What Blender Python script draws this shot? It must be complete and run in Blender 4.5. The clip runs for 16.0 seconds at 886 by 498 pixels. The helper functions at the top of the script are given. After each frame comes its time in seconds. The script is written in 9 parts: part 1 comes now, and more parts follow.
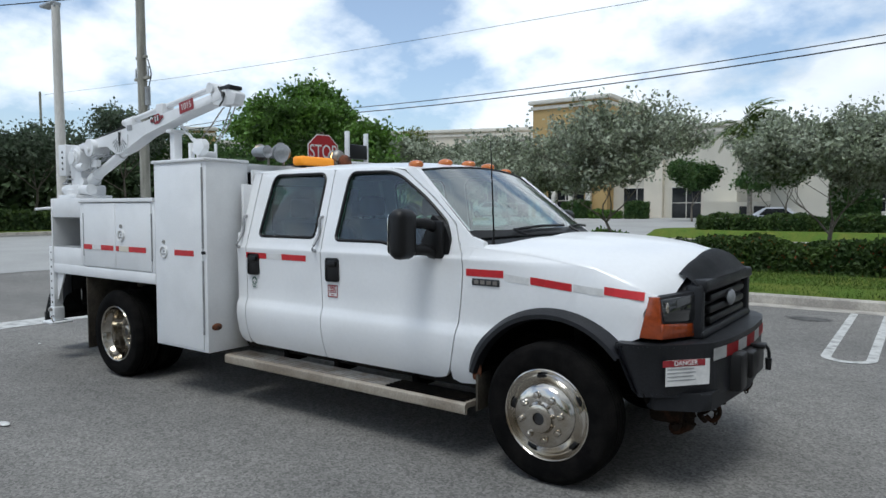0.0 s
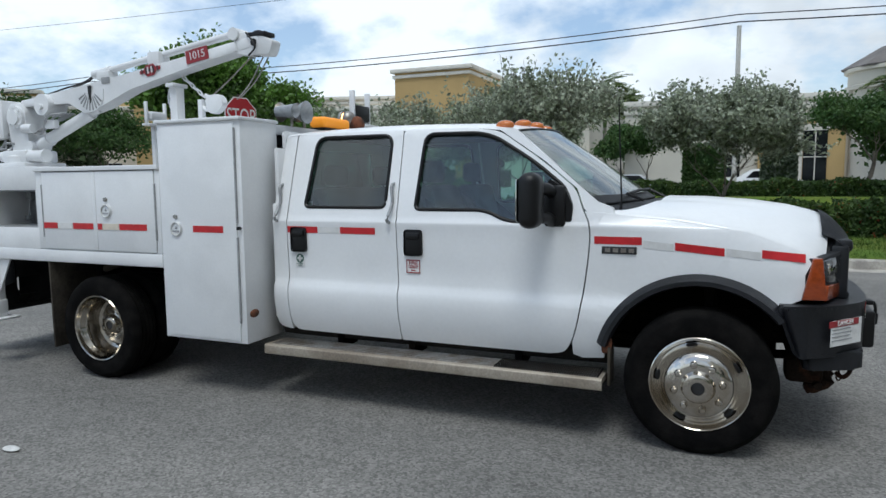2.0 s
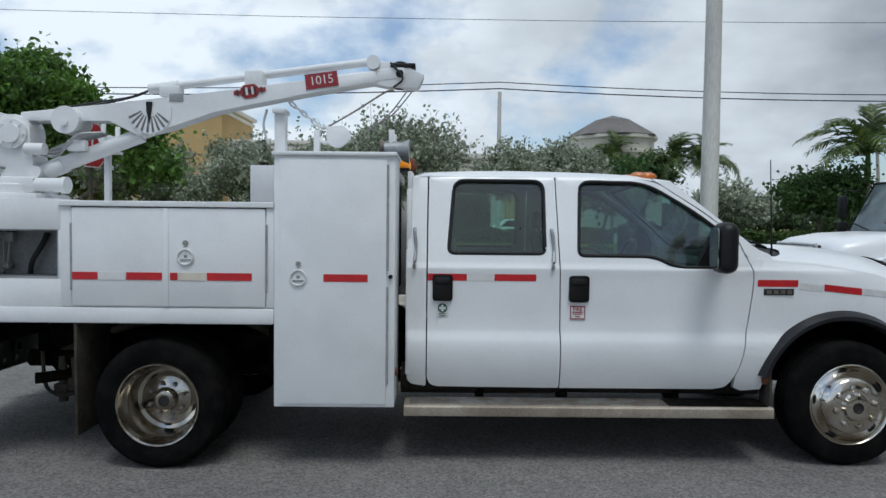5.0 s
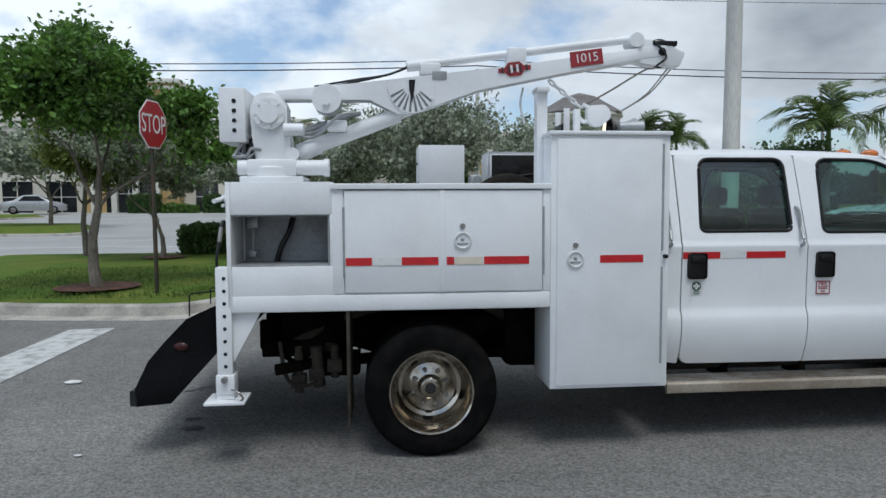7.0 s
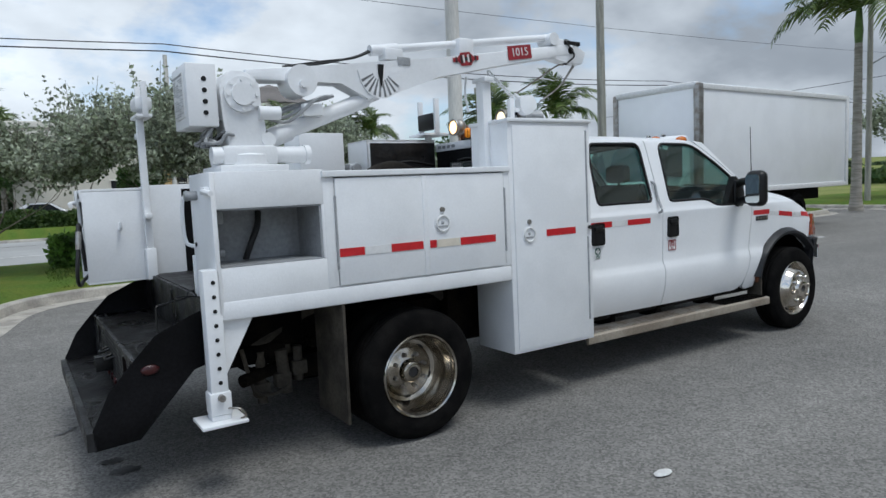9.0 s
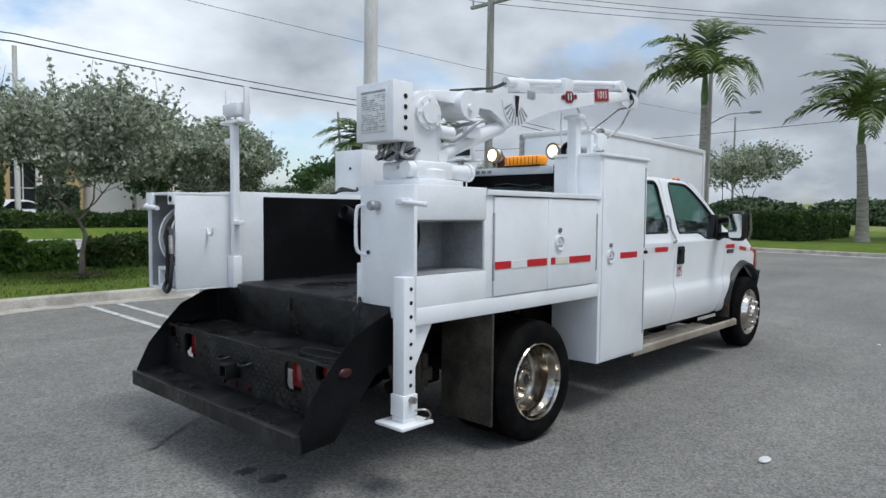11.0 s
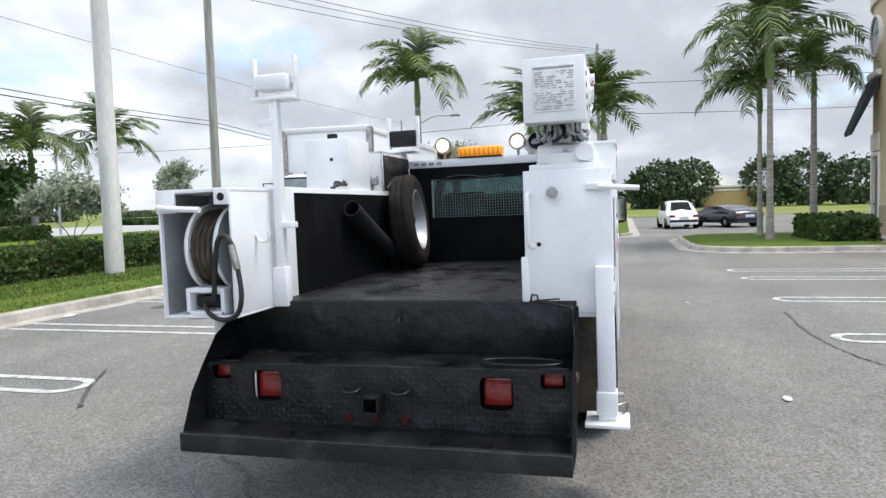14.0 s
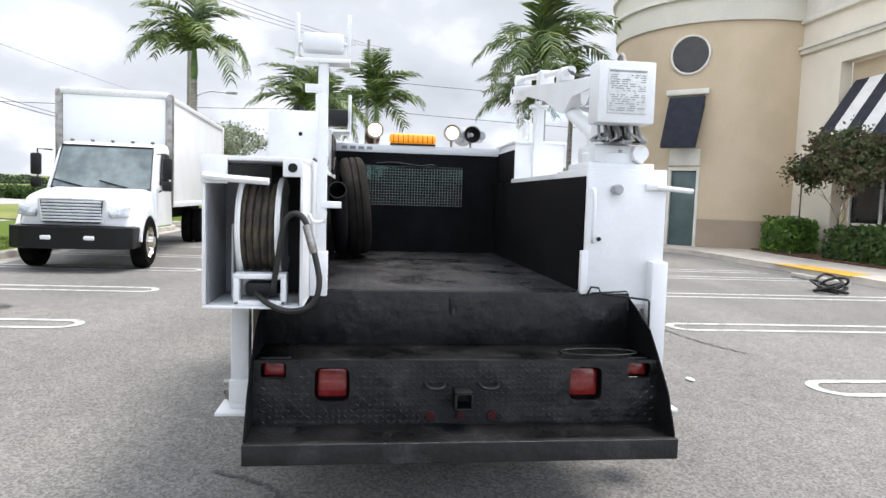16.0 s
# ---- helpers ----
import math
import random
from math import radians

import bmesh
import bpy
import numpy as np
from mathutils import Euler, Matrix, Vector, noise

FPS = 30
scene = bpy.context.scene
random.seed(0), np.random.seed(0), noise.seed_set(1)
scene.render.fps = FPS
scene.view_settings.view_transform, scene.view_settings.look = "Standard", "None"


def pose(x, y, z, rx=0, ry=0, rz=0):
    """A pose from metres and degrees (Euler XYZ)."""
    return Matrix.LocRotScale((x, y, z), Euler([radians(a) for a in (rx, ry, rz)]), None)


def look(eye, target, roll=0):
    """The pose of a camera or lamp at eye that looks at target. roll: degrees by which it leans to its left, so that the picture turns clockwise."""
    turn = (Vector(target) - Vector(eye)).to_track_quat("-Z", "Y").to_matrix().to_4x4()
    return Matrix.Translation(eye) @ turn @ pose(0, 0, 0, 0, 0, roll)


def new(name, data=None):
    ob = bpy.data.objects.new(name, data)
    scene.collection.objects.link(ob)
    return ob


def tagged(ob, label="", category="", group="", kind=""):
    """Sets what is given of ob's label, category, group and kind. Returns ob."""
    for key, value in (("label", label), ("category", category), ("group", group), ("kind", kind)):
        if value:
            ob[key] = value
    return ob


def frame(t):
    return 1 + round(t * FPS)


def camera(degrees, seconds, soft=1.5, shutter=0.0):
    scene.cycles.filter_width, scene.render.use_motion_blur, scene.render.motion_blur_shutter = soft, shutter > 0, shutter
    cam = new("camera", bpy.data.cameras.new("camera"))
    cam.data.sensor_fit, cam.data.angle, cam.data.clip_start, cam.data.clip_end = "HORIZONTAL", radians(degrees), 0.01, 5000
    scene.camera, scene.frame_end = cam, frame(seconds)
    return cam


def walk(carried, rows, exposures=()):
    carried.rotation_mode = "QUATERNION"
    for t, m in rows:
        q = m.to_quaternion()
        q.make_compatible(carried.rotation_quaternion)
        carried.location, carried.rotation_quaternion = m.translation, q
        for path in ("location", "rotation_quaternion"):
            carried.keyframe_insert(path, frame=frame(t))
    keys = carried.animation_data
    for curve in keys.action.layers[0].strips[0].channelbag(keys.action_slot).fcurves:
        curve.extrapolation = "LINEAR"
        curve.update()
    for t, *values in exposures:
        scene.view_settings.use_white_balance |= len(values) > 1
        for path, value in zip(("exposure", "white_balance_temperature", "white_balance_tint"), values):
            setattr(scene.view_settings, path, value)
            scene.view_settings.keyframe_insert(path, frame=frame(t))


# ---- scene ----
cam = camera(67.2, 16.0)
METRES, EYE, TILT, LEAN, TURN = 14.98, 1.61, 0.0, 0.0, 36.0
ROWS = [
    (0.0, 0.0, 0.0, 0.0, -0.01, -3.63, 0.11),
    (0.5, -0.0264, 0.0017, -0.0003, -1.25, -5.46, -1.41),
    (1.0, -0.0502, 0.0169, -0.0003, -8.15, -6.15, 1.81),
    (1.5, -0.0817, 0.0251, -0.0004, -11.04, -6.45, -0.13),
    (2.0, -0.1071, 0.0381, -0.0017, -13.07, -6.25, 0.69),
    (2.5, -0.1356, 0.0512, -0.0005, -13.54, -2.44, -0.1),
    (3.0, -0.1646, 0.0629, -0.0008, -17.02, -3.85, -1.09),
    (5.5, -0.3053, 0.146, -0.0014, -37.68, -1.78, -0.25),
    (6.0, -0.3337, 0.1688, -0.0005, -33.36, -0.96, -1.38),
    (6.5, -0.3607, 0.186, -0.0007, -37.96, -4.03, -1.34),
    (7.0, -0.382, 0.2145, -0.0008, -41.39, -4.27, 0.22),
    (7.5, -0.4075, 0.233, -0.001, -48.42, -2.8, -1.17),
    (8.0, -0.4242, 0.2572, -0.0017, -57.73, -3.93, 0.18),
    (10.5, -0.5029, 0.3948, -0.0013, -77.96, -3.88, 0.46),
    (11.0, -0.5096, 0.4249, -0.0026, -82.61, -3.43, -0.81),
    (11.5, -0.5078, 0.4536, -0.0041, -87.5, -2.45, -0.59),
    (12.0, -0.5046, 0.4868, -0.0054, -93.24, -2.54, -3.89),
    (12.5, -0.498, 0.5152, -0.0048, -96.6, -3.99, -0.26),
    (13.0, -0.4856, 0.5457, -0.0055, -99.21, -4.21, -1.57),
    (13.5, -0.4801, 0.575, -0.0053, -106.42, -4.59, -0.65),
    (14.0, -0.4648, 0.6, -0.0059, -110.86, -3.53, 1.74),
    (14.5, -0.4499, 0.6273, -0.0063, -118.08, -3.17, -1.16),
    (15.0, -0.4338, 0.6479, -0.0083, -121.89, -3.21, -0.27),
    (15.5, -0.4132, 0.6688, -0.008, -126.11, -3.29, -2.21),
    (16.0, -0.3984, 0.6923, -0.0075, -132.68, -4.22, -2.09),
]
walk(cam, [(t, pose(6.213, -4.39, EYE, TILT, LEAN, TURN) @ pose(METRES * x, METRES * y, METRES * z, 90 + pitch, roll, yaw)) for t, x, y, z, yaw, pitch, roll in ROWS],
     exposures=[(0, 0.02, 5900, 6), (1.5, 0.02, 5870, 5), (3, -0.12, 5850, 5), (6, -0.23, 5850, 5), (6.6, -0.18, 5850, 5), (7, -0.08, 5850, 6), (8, -0.03, 5850, 6), (10.5, 0.20, 5950, 7), (11.5, 0.31, 6000, 7), (12.5, 0.36, 6050, 8), (13.5, 0.74, 6180, 9), (14.5, 1.02, 6330, 10), (15.2, 1.20, 6400, 10), (16, 1.22, 6430, 11)])

# ---- world and sun ----
SUN_EL, SUN_AZ = 66.0, 168.0
wd = bpy.data.worlds.new("sky")
scene.world = wd
wd.use_nodes = True
wn, wl = wd.node_tree.nodes, wd.node_tree.links
wn.clear()
sky = wn.new("ShaderNodeTexSky")
sky.sky_type, sky.sun_disc = "NISHITA", False
sky.sun_elevation, sky.sun_rotation = radians(SUN_EL), radians(SUN_AZ)
sky.air_density, sky.dust_density = 1.0, 1.6
bg_sky = wn.new("ShaderNodeBackground")
bg_sky.inputs[1].default_value = 0.15
wl.new(sky.outputs[0], bg_sky.inputs[0])
tc = wn.new("ShaderNodeTexCoord")
sep = wn.new("ShaderNodeSeparateXYZ")
wl.new(tc.outputs["Generated"], sep.inputs[0])


def wmath(op, a, b=None):
    n = wn.new("ShaderNodeMath")
    n.operation = op
    for k, v in enumerate((a, b)):
        if v is None:
            continue
        if isinstance(v, (int, float)):
            n.inputs[k].default_value = v
        else:
            wl.new(v, n.inputs[k])
    return n.outputs[0]


zz = wmath("ADD", wmath("MAXIMUM", sep.outputs[2], 0.0), 0.42)
comb = wn.new("ShaderNodeCombineXYZ")
wl.new(wmath("DIVIDE", sep.outputs[0], zz), comb.inputs[0])
wl.new(wmath("DIVIDE", sep.outputs[1], zz), comb.inputs[1])
cl1 = wn.new("ShaderNodeTexNoise")
cl1.inputs["Scale"].default_value, cl1.inputs["Detail"].default_value, cl1.inputs["Roughness"].default_value = 2.1, 10.0, 0.55
wl.new(comb.outputs[0], cl1.inputs["Vector"])
ramp = wn.new("ShaderNodeValToRGB")
ramp.color_ramp.elements[0].position, ramp.color_ramp.elements[1].position = 0.39, 0.51
ramp.color_ramp.elements[0].color = (0.14, 0.14, 0.14, 1)
wl.new(wmath("ADD", cl1.outputs[0], wmath("MULTIPLY", sep.outputs[0], 0.09)), ramp.inputs[0])
cl2 = wn.new("ShaderNodeTexNoise")
cl2.inputs["Scale"].default_value, cl2.inputs["Detail"].default_value = 2.8, 7.0
wl.new(comb.outputs[0], cl2.inputs["Vector"])
ramp2 = wn.new("ShaderNodeValToRGB")
ramp2.color_ramp.elements[0].position, ramp2.color_ramp.elements[1].position = 0.0, 0.96
ramp2.color_ramp.elements[0].color = (0.235, 0.250, 0.272, 1)
mid = ramp2.color_ramp.elements.new(0.30)
mid.color = (0.305, 0.320, 0.345, 1)
ramp2.color_ramp.elements[2].color = (0.92, 0.93, 0.94, 1)
thick = wmath("ADD", wmath("MULTIPLY", sep.outputs[0], 0.49), wmath("MULTIPLY", wmath("MAXIMUM", wmath("SUBTRACT", 0.25, sep.outputs[1]), 0.0), 0.18))
wl.new(wmath("ADD", wmath("SUBTRACT", cl2.outputs[0], thick), 0.30), ramp2.inputs[0])
bg_cl = wn.new("ShaderNodeBackground")
bg_cl.inputs[1].default_value = 1.16
wl.new(ramp2.outputs[0], bg_cl.inputs[0])
mixw = wn.new("ShaderNodeMixShader")
wl.new(ramp.outputs[0], mixw.inputs[0])
wl.new(bg_sky.outputs[0], mixw.inputs[1])
wl.new(bg_cl.outputs[0], mixw.inputs[2])
wo = wn.new("ShaderNodeOutputWorld")
wl.new(mixw.outputs[0], wo.inputs[0])

sun = new("sun", bpy.data.lights.new("sun", "SUN"))
sun.data.energy, sun.data.angle, sun.data.color = 1.7, radians(22), (1.0, 0.95, 0.88)
az = radians(SUN_AZ)
sdir = Vector((math.sin(az) * math.cos(radians(SUN_EL)), math.cos(az) * math.cos(radians(SUN_EL)), math.sin(radians(SUN_EL))))
sun.matrix_world = look(sdir * 50, (0, 0, 0))


# ---- materials ----
def material(name, col, rough=0.6, metal=0.0, var=0.12, scale=6.0, fine=80.0, bump=0.0, bump_scale=120.0, spec=0.5,
             col2=None, coat=0.0, alpha_noise=None, random_obj=0.0, random_island=0.0, stretch=(1, 1, 1), mix_pos=(0.42, 0.62)):
    """A Principled surface with colour variation at two scales and fine relief."""
    m = bpy.data.materials.new(name)
    m.use_nodes = True
    n, l = m.node_tree.nodes, m.node_tree.links
    b = n["Principled BSDF"]
    b.inputs["Roughness"].default_value, b.inputs["Metallic"].default_value = rough, metal
    b.inputs["Specular IOR Level"].default_value = spec
    b.inputs["Coat Weight"].default_value = coat
    co = n.new("ShaderNodeTexCoord")
    mp = n.new("ShaderNodeMapping")
    mp.inputs["Scale"].default_value = stretch
    l.new(co.outputs["Object"], mp.inputs[0])
    n1 = n.new("ShaderNodeTexNoise")
    n1.inputs["Scale"].default_value, n1.inputs["Detail"].default_value = scale, 6.0
    n2 = n.new("ShaderNodeTexNoise")
    n2.inputs["Scale"].default_value, n2.inputs["Detail"].default_value = fine, 3.0
    l.new(mp.outputs[0], n1.inputs["Vector"])
    l.new(mp.outputs[0], n2.inputs["Vector"])
    base = n.new("ShaderNodeMix")
    base.data_type = "RGBA"
    second = col2 or tuple(c * (1 - 2 * var) for c in col)
    base.inputs["A"].default_value, base.inputs["B"].default_value = (*col, 1), (*second, 1)
    rp = n.new("ShaderNodeValToRGB")
    rp.color_ramp.elements[0].position, rp.color_ramp.elements[1].position = mix_pos
    l.new(n1.outputs[0], rp.inputs[0])
    l.new(rp.outputs[0], base.inputs["Factor"])
    hs = n.new("ShaderNodeHueSaturation")
    l.new(base.outputs["Result"], hs.inputs["Color"])
    mr = n.new("ShaderNodeMapRange")
    mr.inputs["From Min"].default_value, mr.inputs["From Max"].default_value = 0.3, 0.7
    mr.inputs["To Min"].default_value, mr.inputs["To Max"].default_value = 1 - var, 1 + var
    l.new(n2.outputs[0], mr.inputs["Value"])
    val = mr.outputs[0]
    for amount, node, sock in ((random_obj, "ShaderNodeObjectInfo", "Random"), (random_island, "ShaderNodeNewGeometry", "Random Per Island")):
        if amount:
            r = n.new(node)
            q = n.new("ShaderNodeMapRange")
            q.inputs["To Min"].default_value, q.inputs["To Max"].default_value = 1 - amount, 1 + amount
            l.new(r.outputs[sock], q.inputs["Value"])
            mu = n.new("ShaderNodeMath")
            mu.operation = "MULTIPLY"
            l.new(val, mu.inputs[0])
            l.new(q.outputs[0], mu.inputs[1])
            val = mu.outputs[0]
    l.new(val, hs.inputs["Value"])
    l.new(hs.outputs[0], b.inputs["Base Color"])
    ro = n.new("ShaderNodeMapRange")
    ro.inputs["To Min"].default_value, ro.inputs["To Max"].default_value = max(0.02, rough - 0.08), min(1, rough + 0.08)
    l.new(n1.outputs[0], ro.inputs["Value"])
    l.new(ro.outputs[0], b.inputs["Roughness"])
    if bump:
        n3 = n.new("ShaderNodeTexNoise")
        n3.inputs["Scale"].default_value, n3.inputs["Detail"].default_value = bump_scale, 4.0
        l.new(mp.outputs[0], n3.inputs["Vector"])
        bp = n.new("ShaderNodeBump")
        bp.inputs["Strength"].default_value, bp.inputs["Distance"].default_value = bump, 0.01
        l.new(n3.outputs[0], bp.inputs["Height"])
        l.new(bp.outputs[0], b.inputs["Normal"])
    return m


def dented(m, scale, strength, dist=0.02):
    """A second, coarser relief under the fine one."""
    n, l = m.node_tree.nodes, m.node_tree.links
    b = n["Principled BSDF"]
    co, tx, bp = n.new("ShaderNodeTexCoord"), n.new("ShaderNodeTexNoise"), n.new("ShaderNodeBump")
    tx.inputs["Scale"].default_value, tx.inputs["Detail"].default_value = scale, 5.0
    bp.inputs["Strength"].default_value, bp.inputs["Distance"].default_value = strength, dist
    l.new(co.outputs["Object"], tx.inputs["Vector"])
    l.new(tx.outputs[0], bp.inputs["Height"])
    if b.inputs["Normal"].links:
        l.new(bp.outputs[0], b.inputs["Normal"].links[0].from_node.inputs["Normal"])
    else:
        l.new(bp.outputs[0], b.inputs["Normal"])
    return m


def patchy(m, lo, hi, scale):
    """Gloss that changes from patch to patch."""
    n, l = m.node_tree.nodes, m.node_tree.links
    co, tx, mr = n.new("ShaderNodeTexCoord"), n.new("ShaderNodeTexNoise"), n.new("ShaderNodeMapRange")
    tx.inputs["Scale"].default_value, tx.inputs["Detail"].default_value = scale, 6.0
    mr.inputs["From Min"].default_value, mr.inputs["From Max"].default_value = 0.38, 0.62
    mr.inputs["To Min"].default_value, mr.inputs["To Max"].default_value = lo, hi
    l.new(co.outputs["Object"], tx.inputs["Vector"])
    l.new(tx.outputs[0], mr.inputs["Value"])
    l.new(mr.outputs[0], n["Principled BSDF"].inputs["Roughness"])
    return m


def glass_material(name, tint, gloss=0.06, haze=0.0):
    """Thin tinted pane: see-through, with a pale haze and a mirror that grows towards grazing."""
    m = bpy.data.materials.new(name)
    m.use_nodes = True
    n, l = m.node_tree.nodes, m.node_tree.links
    n.clear()
    tr, gl = n.new("ShaderNodeBsdfTransparent"), n.new("ShaderNodeBsdfGlossy")
    tr.inputs[0].default_value = (*tint, 1)
    gl.inputs["Roughness"].default_value = 0.02
    lw = n.new("ShaderNodeLayerWeight")
    lw.inputs[0].default_value = 0.5
    pw, mr = n.new("ShaderNodeMath"), n.new("ShaderNodeMapRange")
    pw.operation = "POWER"
    pw.inputs[1].default_value = 3.6
    l.new(lw.outputs["Facing"], pw.inputs[0])
    mr.inputs["To Min"].default_value, mr.inputs["To Max"].default_value = gloss, 0.92
    l.new(pw.outputs[0], mr.inputs["Value"])
    mx, out = n.new("ShaderNodeMixShader"), n.new("ShaderNodeOutputMaterial")
    l.new(mr.outputs[0], mx.inputs[0])
    # the teal diffuse share stands for reflected sky as well as dust
    df, md = n.new("ShaderNodeBsdfDiffuse"), n.new("ShaderNodeMixShader")
    df.inputs[0].default_value = (0.42, 0.56, 0.54, 1)
    md.inputs[0].default_value = haze
    l.new(tr.outputs[0], md.inputs[1])
    l.new(df.outputs[0], md.inputs[2])
    l.new(md.outputs[0], mx.inputs[1])
    l.new(gl.outputs[0], mx.inputs[2])
    l.new(mx.outputs[0], out.inputs[0])
    return m


def lamp_material(name, col, power):
    m = bpy.data.materials.new(name)
    m.use_nodes = True
    b = m.node_tree.nodes["Principled BSDF"]
    b.inputs["Base Color"].default_value = (*col, 1)
    b.inputs["Emission Color"].default_value = (*col, 1)
    b.inputs["Emission Strength"].default_value = power
    return m


def asphalt_material():
    m = material("asphalt", (0.208, 0.200, 0.186), 0.85, 0, 0.08, 0.35, 5.0, 0.55, 60.0, 0.25, col2=(0.164, 0.159, 0.150), mix_pos=(0.35, 0.7))
    n, l = m.node_tree.nodes, m.node_tree.links
    b = n["Principled BSDF"]
    src = b.inputs["Base Color"].links[0].from_socket
    co = n.new("ShaderNodeTexCoord")
    vo = n.new("ShaderNodeTexVoronoi")
    vo.inputs["Scale"].default_value = 75.0
    l.new(co.outputs["Object"], vo.inputs["Vector"])
    mr = n.new("ShaderNodeMapRange")
    mr.inputs["To Min"].default_value, mr.inputs["To Max"].default_value = 0.62, 1.38
    sp = n.new("ShaderNodeSeparateColor")
    l.new(vo.outputs["Color"], sp.inputs[0])
    l.new(sp.outputs[0], mr.inputs["Value"])
    # lighter wheel tracks along the driving lane and darker oily patches
    st = n.new("ShaderNodeMapping")
    st.inputs["Scale"].default_value = (0.05, 0.55, 1)
    l.new(co.outputs["Object"], st.inputs[0])
    n4 = n.new("ShaderNodeTexNoise")
    n4.inputs["Scale"].default_value, n4.inputs["Detail"].default_value = 1.6, 5.0
    l.new(st.outputs[0], n4.inputs["Vector"])
    m4 = n.new("ShaderNodeMapRange")
    m4.inputs["From Min"].default_value, m4.inputs["From Max"].default_value = 0.3, 0.7
    m4.inputs["To Min"].default_value, m4.inputs["To Max"].default_value = 0.88, 1.1
    l.new(n4.outputs[0], m4.inputs["Value"])
    mu = n.new("ShaderNodeMath")
    mu.operation = "MULTIPLY"
    l.new(mr.outputs[0], mu.inputs[0])
    l.new(m4.outputs[0], mu.inputs[1])
    hs = n.new("ShaderNodeHueSaturation")
    l.new(src, hs.inputs["Color"])
    l.new(mu.outputs[0], hs.inputs["Value"])
    l.new(hs.outputs[0], b.inputs["Base Color"])
    return m


def leafy(m, share=0.35):
    """Leaves let some light through."""
    n, l = m.node_tree.nodes, m.node_tree.links
    b = n["Principled BSDF"]
    t = n.new("ShaderNodeBsdfTranslucent")
    l.new(b.inputs["Base Color"].links[0].from_socket, t.inputs[0])
    mx = n.new("ShaderNodeMixShader")
    mx.inputs[0].default_value = share
    l.new(b.outputs[0], mx.inputs[1])
    l.new(t.outputs[0], mx.inputs[2])
    l.new(mx.outputs[0], n["Material Output"].inputs[0])
    return m


M_ASPHALT = asphalt_material()
M_STREET = material("street_asphalt", (0.36, 0.36, 0.35), 0.9, 0, 0.06, 0.3, 9.0, 0.3, 60)
M_TAR = material("tar", (0.075, 0.075, 0.077), 0.6, 0, 0.2, 4, 60)
M_LINE = material("road_paint", (0.54, 0.54, 0.52), 0.8, 0, 0.12, 7, 60, 0.2, 80, col2=(0.30, 0.30, 0.29), mix_pos=(0.46, 0.66))
M_CURB = material("kerb_concrete", (0.46, 0.43, 0.38), 0.9, 0, 0.14, 3, 40, 0.4, 70, col2=(0.30, 0.28, 0.25))
M_WALK = material("walk_concrete", (0.55, 0.50, 0.44), 0.9, 0, 0.08, 2, 40, 0.2, 70)
M_YELLOW = material("yellow_paint", (0.75, 0.42, 0.05), 0.8, 0, 0.1, 5, 60)
M_GRASS = material("grass", (0.084, 0.140, 0.0230), 0.95, 0, 0.28, 1.3, 30, 0.9, 60, 0.1, col2=(0.1415, 0.1607, 0.0322), mix_pos=(0.4, 0.7))
M_BLADE = material("grass_blade", (0.110, 0.180, 0.030), 0.8, 0, 0.2, 2, 30, random_island=0.35)
M_FIELD = material("field_grass", (0.15, 0.19, 0.05), 0.95, 0, 0.2, 0.08, 1.5, 0.3, 10, 0.1, col2=(0.22, 0.22, 0.08))
M_MULCH = material("mulch", (0.12, 0.05, 0.028), 0.95, 0, 0.35, 9, 60, 0.8, 50)
M_WHITE = material("white_paint", (0.80, 0.81, 0.82), 0.32, 0, 0.015, 1.6, 40, 0.02, 220, 0.5, col2=(0.765, 0.775, 0.785), coat=0.25)
M_BODYW = material("brushed_on_white_paint", (0.78, 0.79, 0.80), 0.42, 0, 0.02, 3.0, 60, 0.10, 90, 0.5, col2=(0.72, 0.73, 0.74))
M_GREYIN = material("mottled_grey", (0.30, 0.31, 0.32), 0.6, 0, 0.12, 4, 50, 0.1, 90, col2=(0.22, 0.225, 0.23))
M_LINER = material("black_bedliner", (0.0055, 0.0055, 0.006), 0.34, 0, 0.35, 5, 60, 0.28, 220, 0.42, col2=(0.026, 0.026, 0.029), mix_pos=(0.56, 0.72))
patchy(dented(M_LINER, 5.0, 0.8, 0.035), 0.26, 0.62, 3.5)
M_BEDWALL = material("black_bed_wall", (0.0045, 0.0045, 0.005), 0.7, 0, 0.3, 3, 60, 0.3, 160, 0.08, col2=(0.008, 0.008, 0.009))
M_FLOORBLK = material("worn_black_bed_floor", (0.008, 0.008, 0.009), 0.42, 0, 0.3, 4.5, 50, 0.5, 120, 0.5, col2=(0.035, 0.035, 0.037), mix_pos=(0.54, 0.68), stretch=(0.5, 1, 1))
patchy(dented(M_FLOORBLK, 5.0, 0.8, 0.03), 0.22, 0.58, 3.0)
M_PLASTIC = material("dark_grey_plastic", (0.012, 0.013, 0.0155), 0.6, 0, 0.12, 5, 80, 0.15, 200, 0.3, col2=(0.019, 0.020, 0.023))
M_GREYPL = material("weathered_grey_plastic", (0.017, 0.018, 0.022), 0.45, 0, 0.2, 5, 80, 0.15, 200, 0.34, col2=(0.011, 0.012, 0.014))
M_BLACK = material("black_plastic", (0.006, 0.006, 0.0065), 0.45, 0, 0.15, 8, 80, 0.05, 150, 0.35)
M_ROCKER = material("dusty_dark_sill", (0.022, 0.020, 0.018), 0.85, 0, 0.25, 5, 60, 0.2, 80, 0.15, col2=(0.012, 0.011, 0.010))
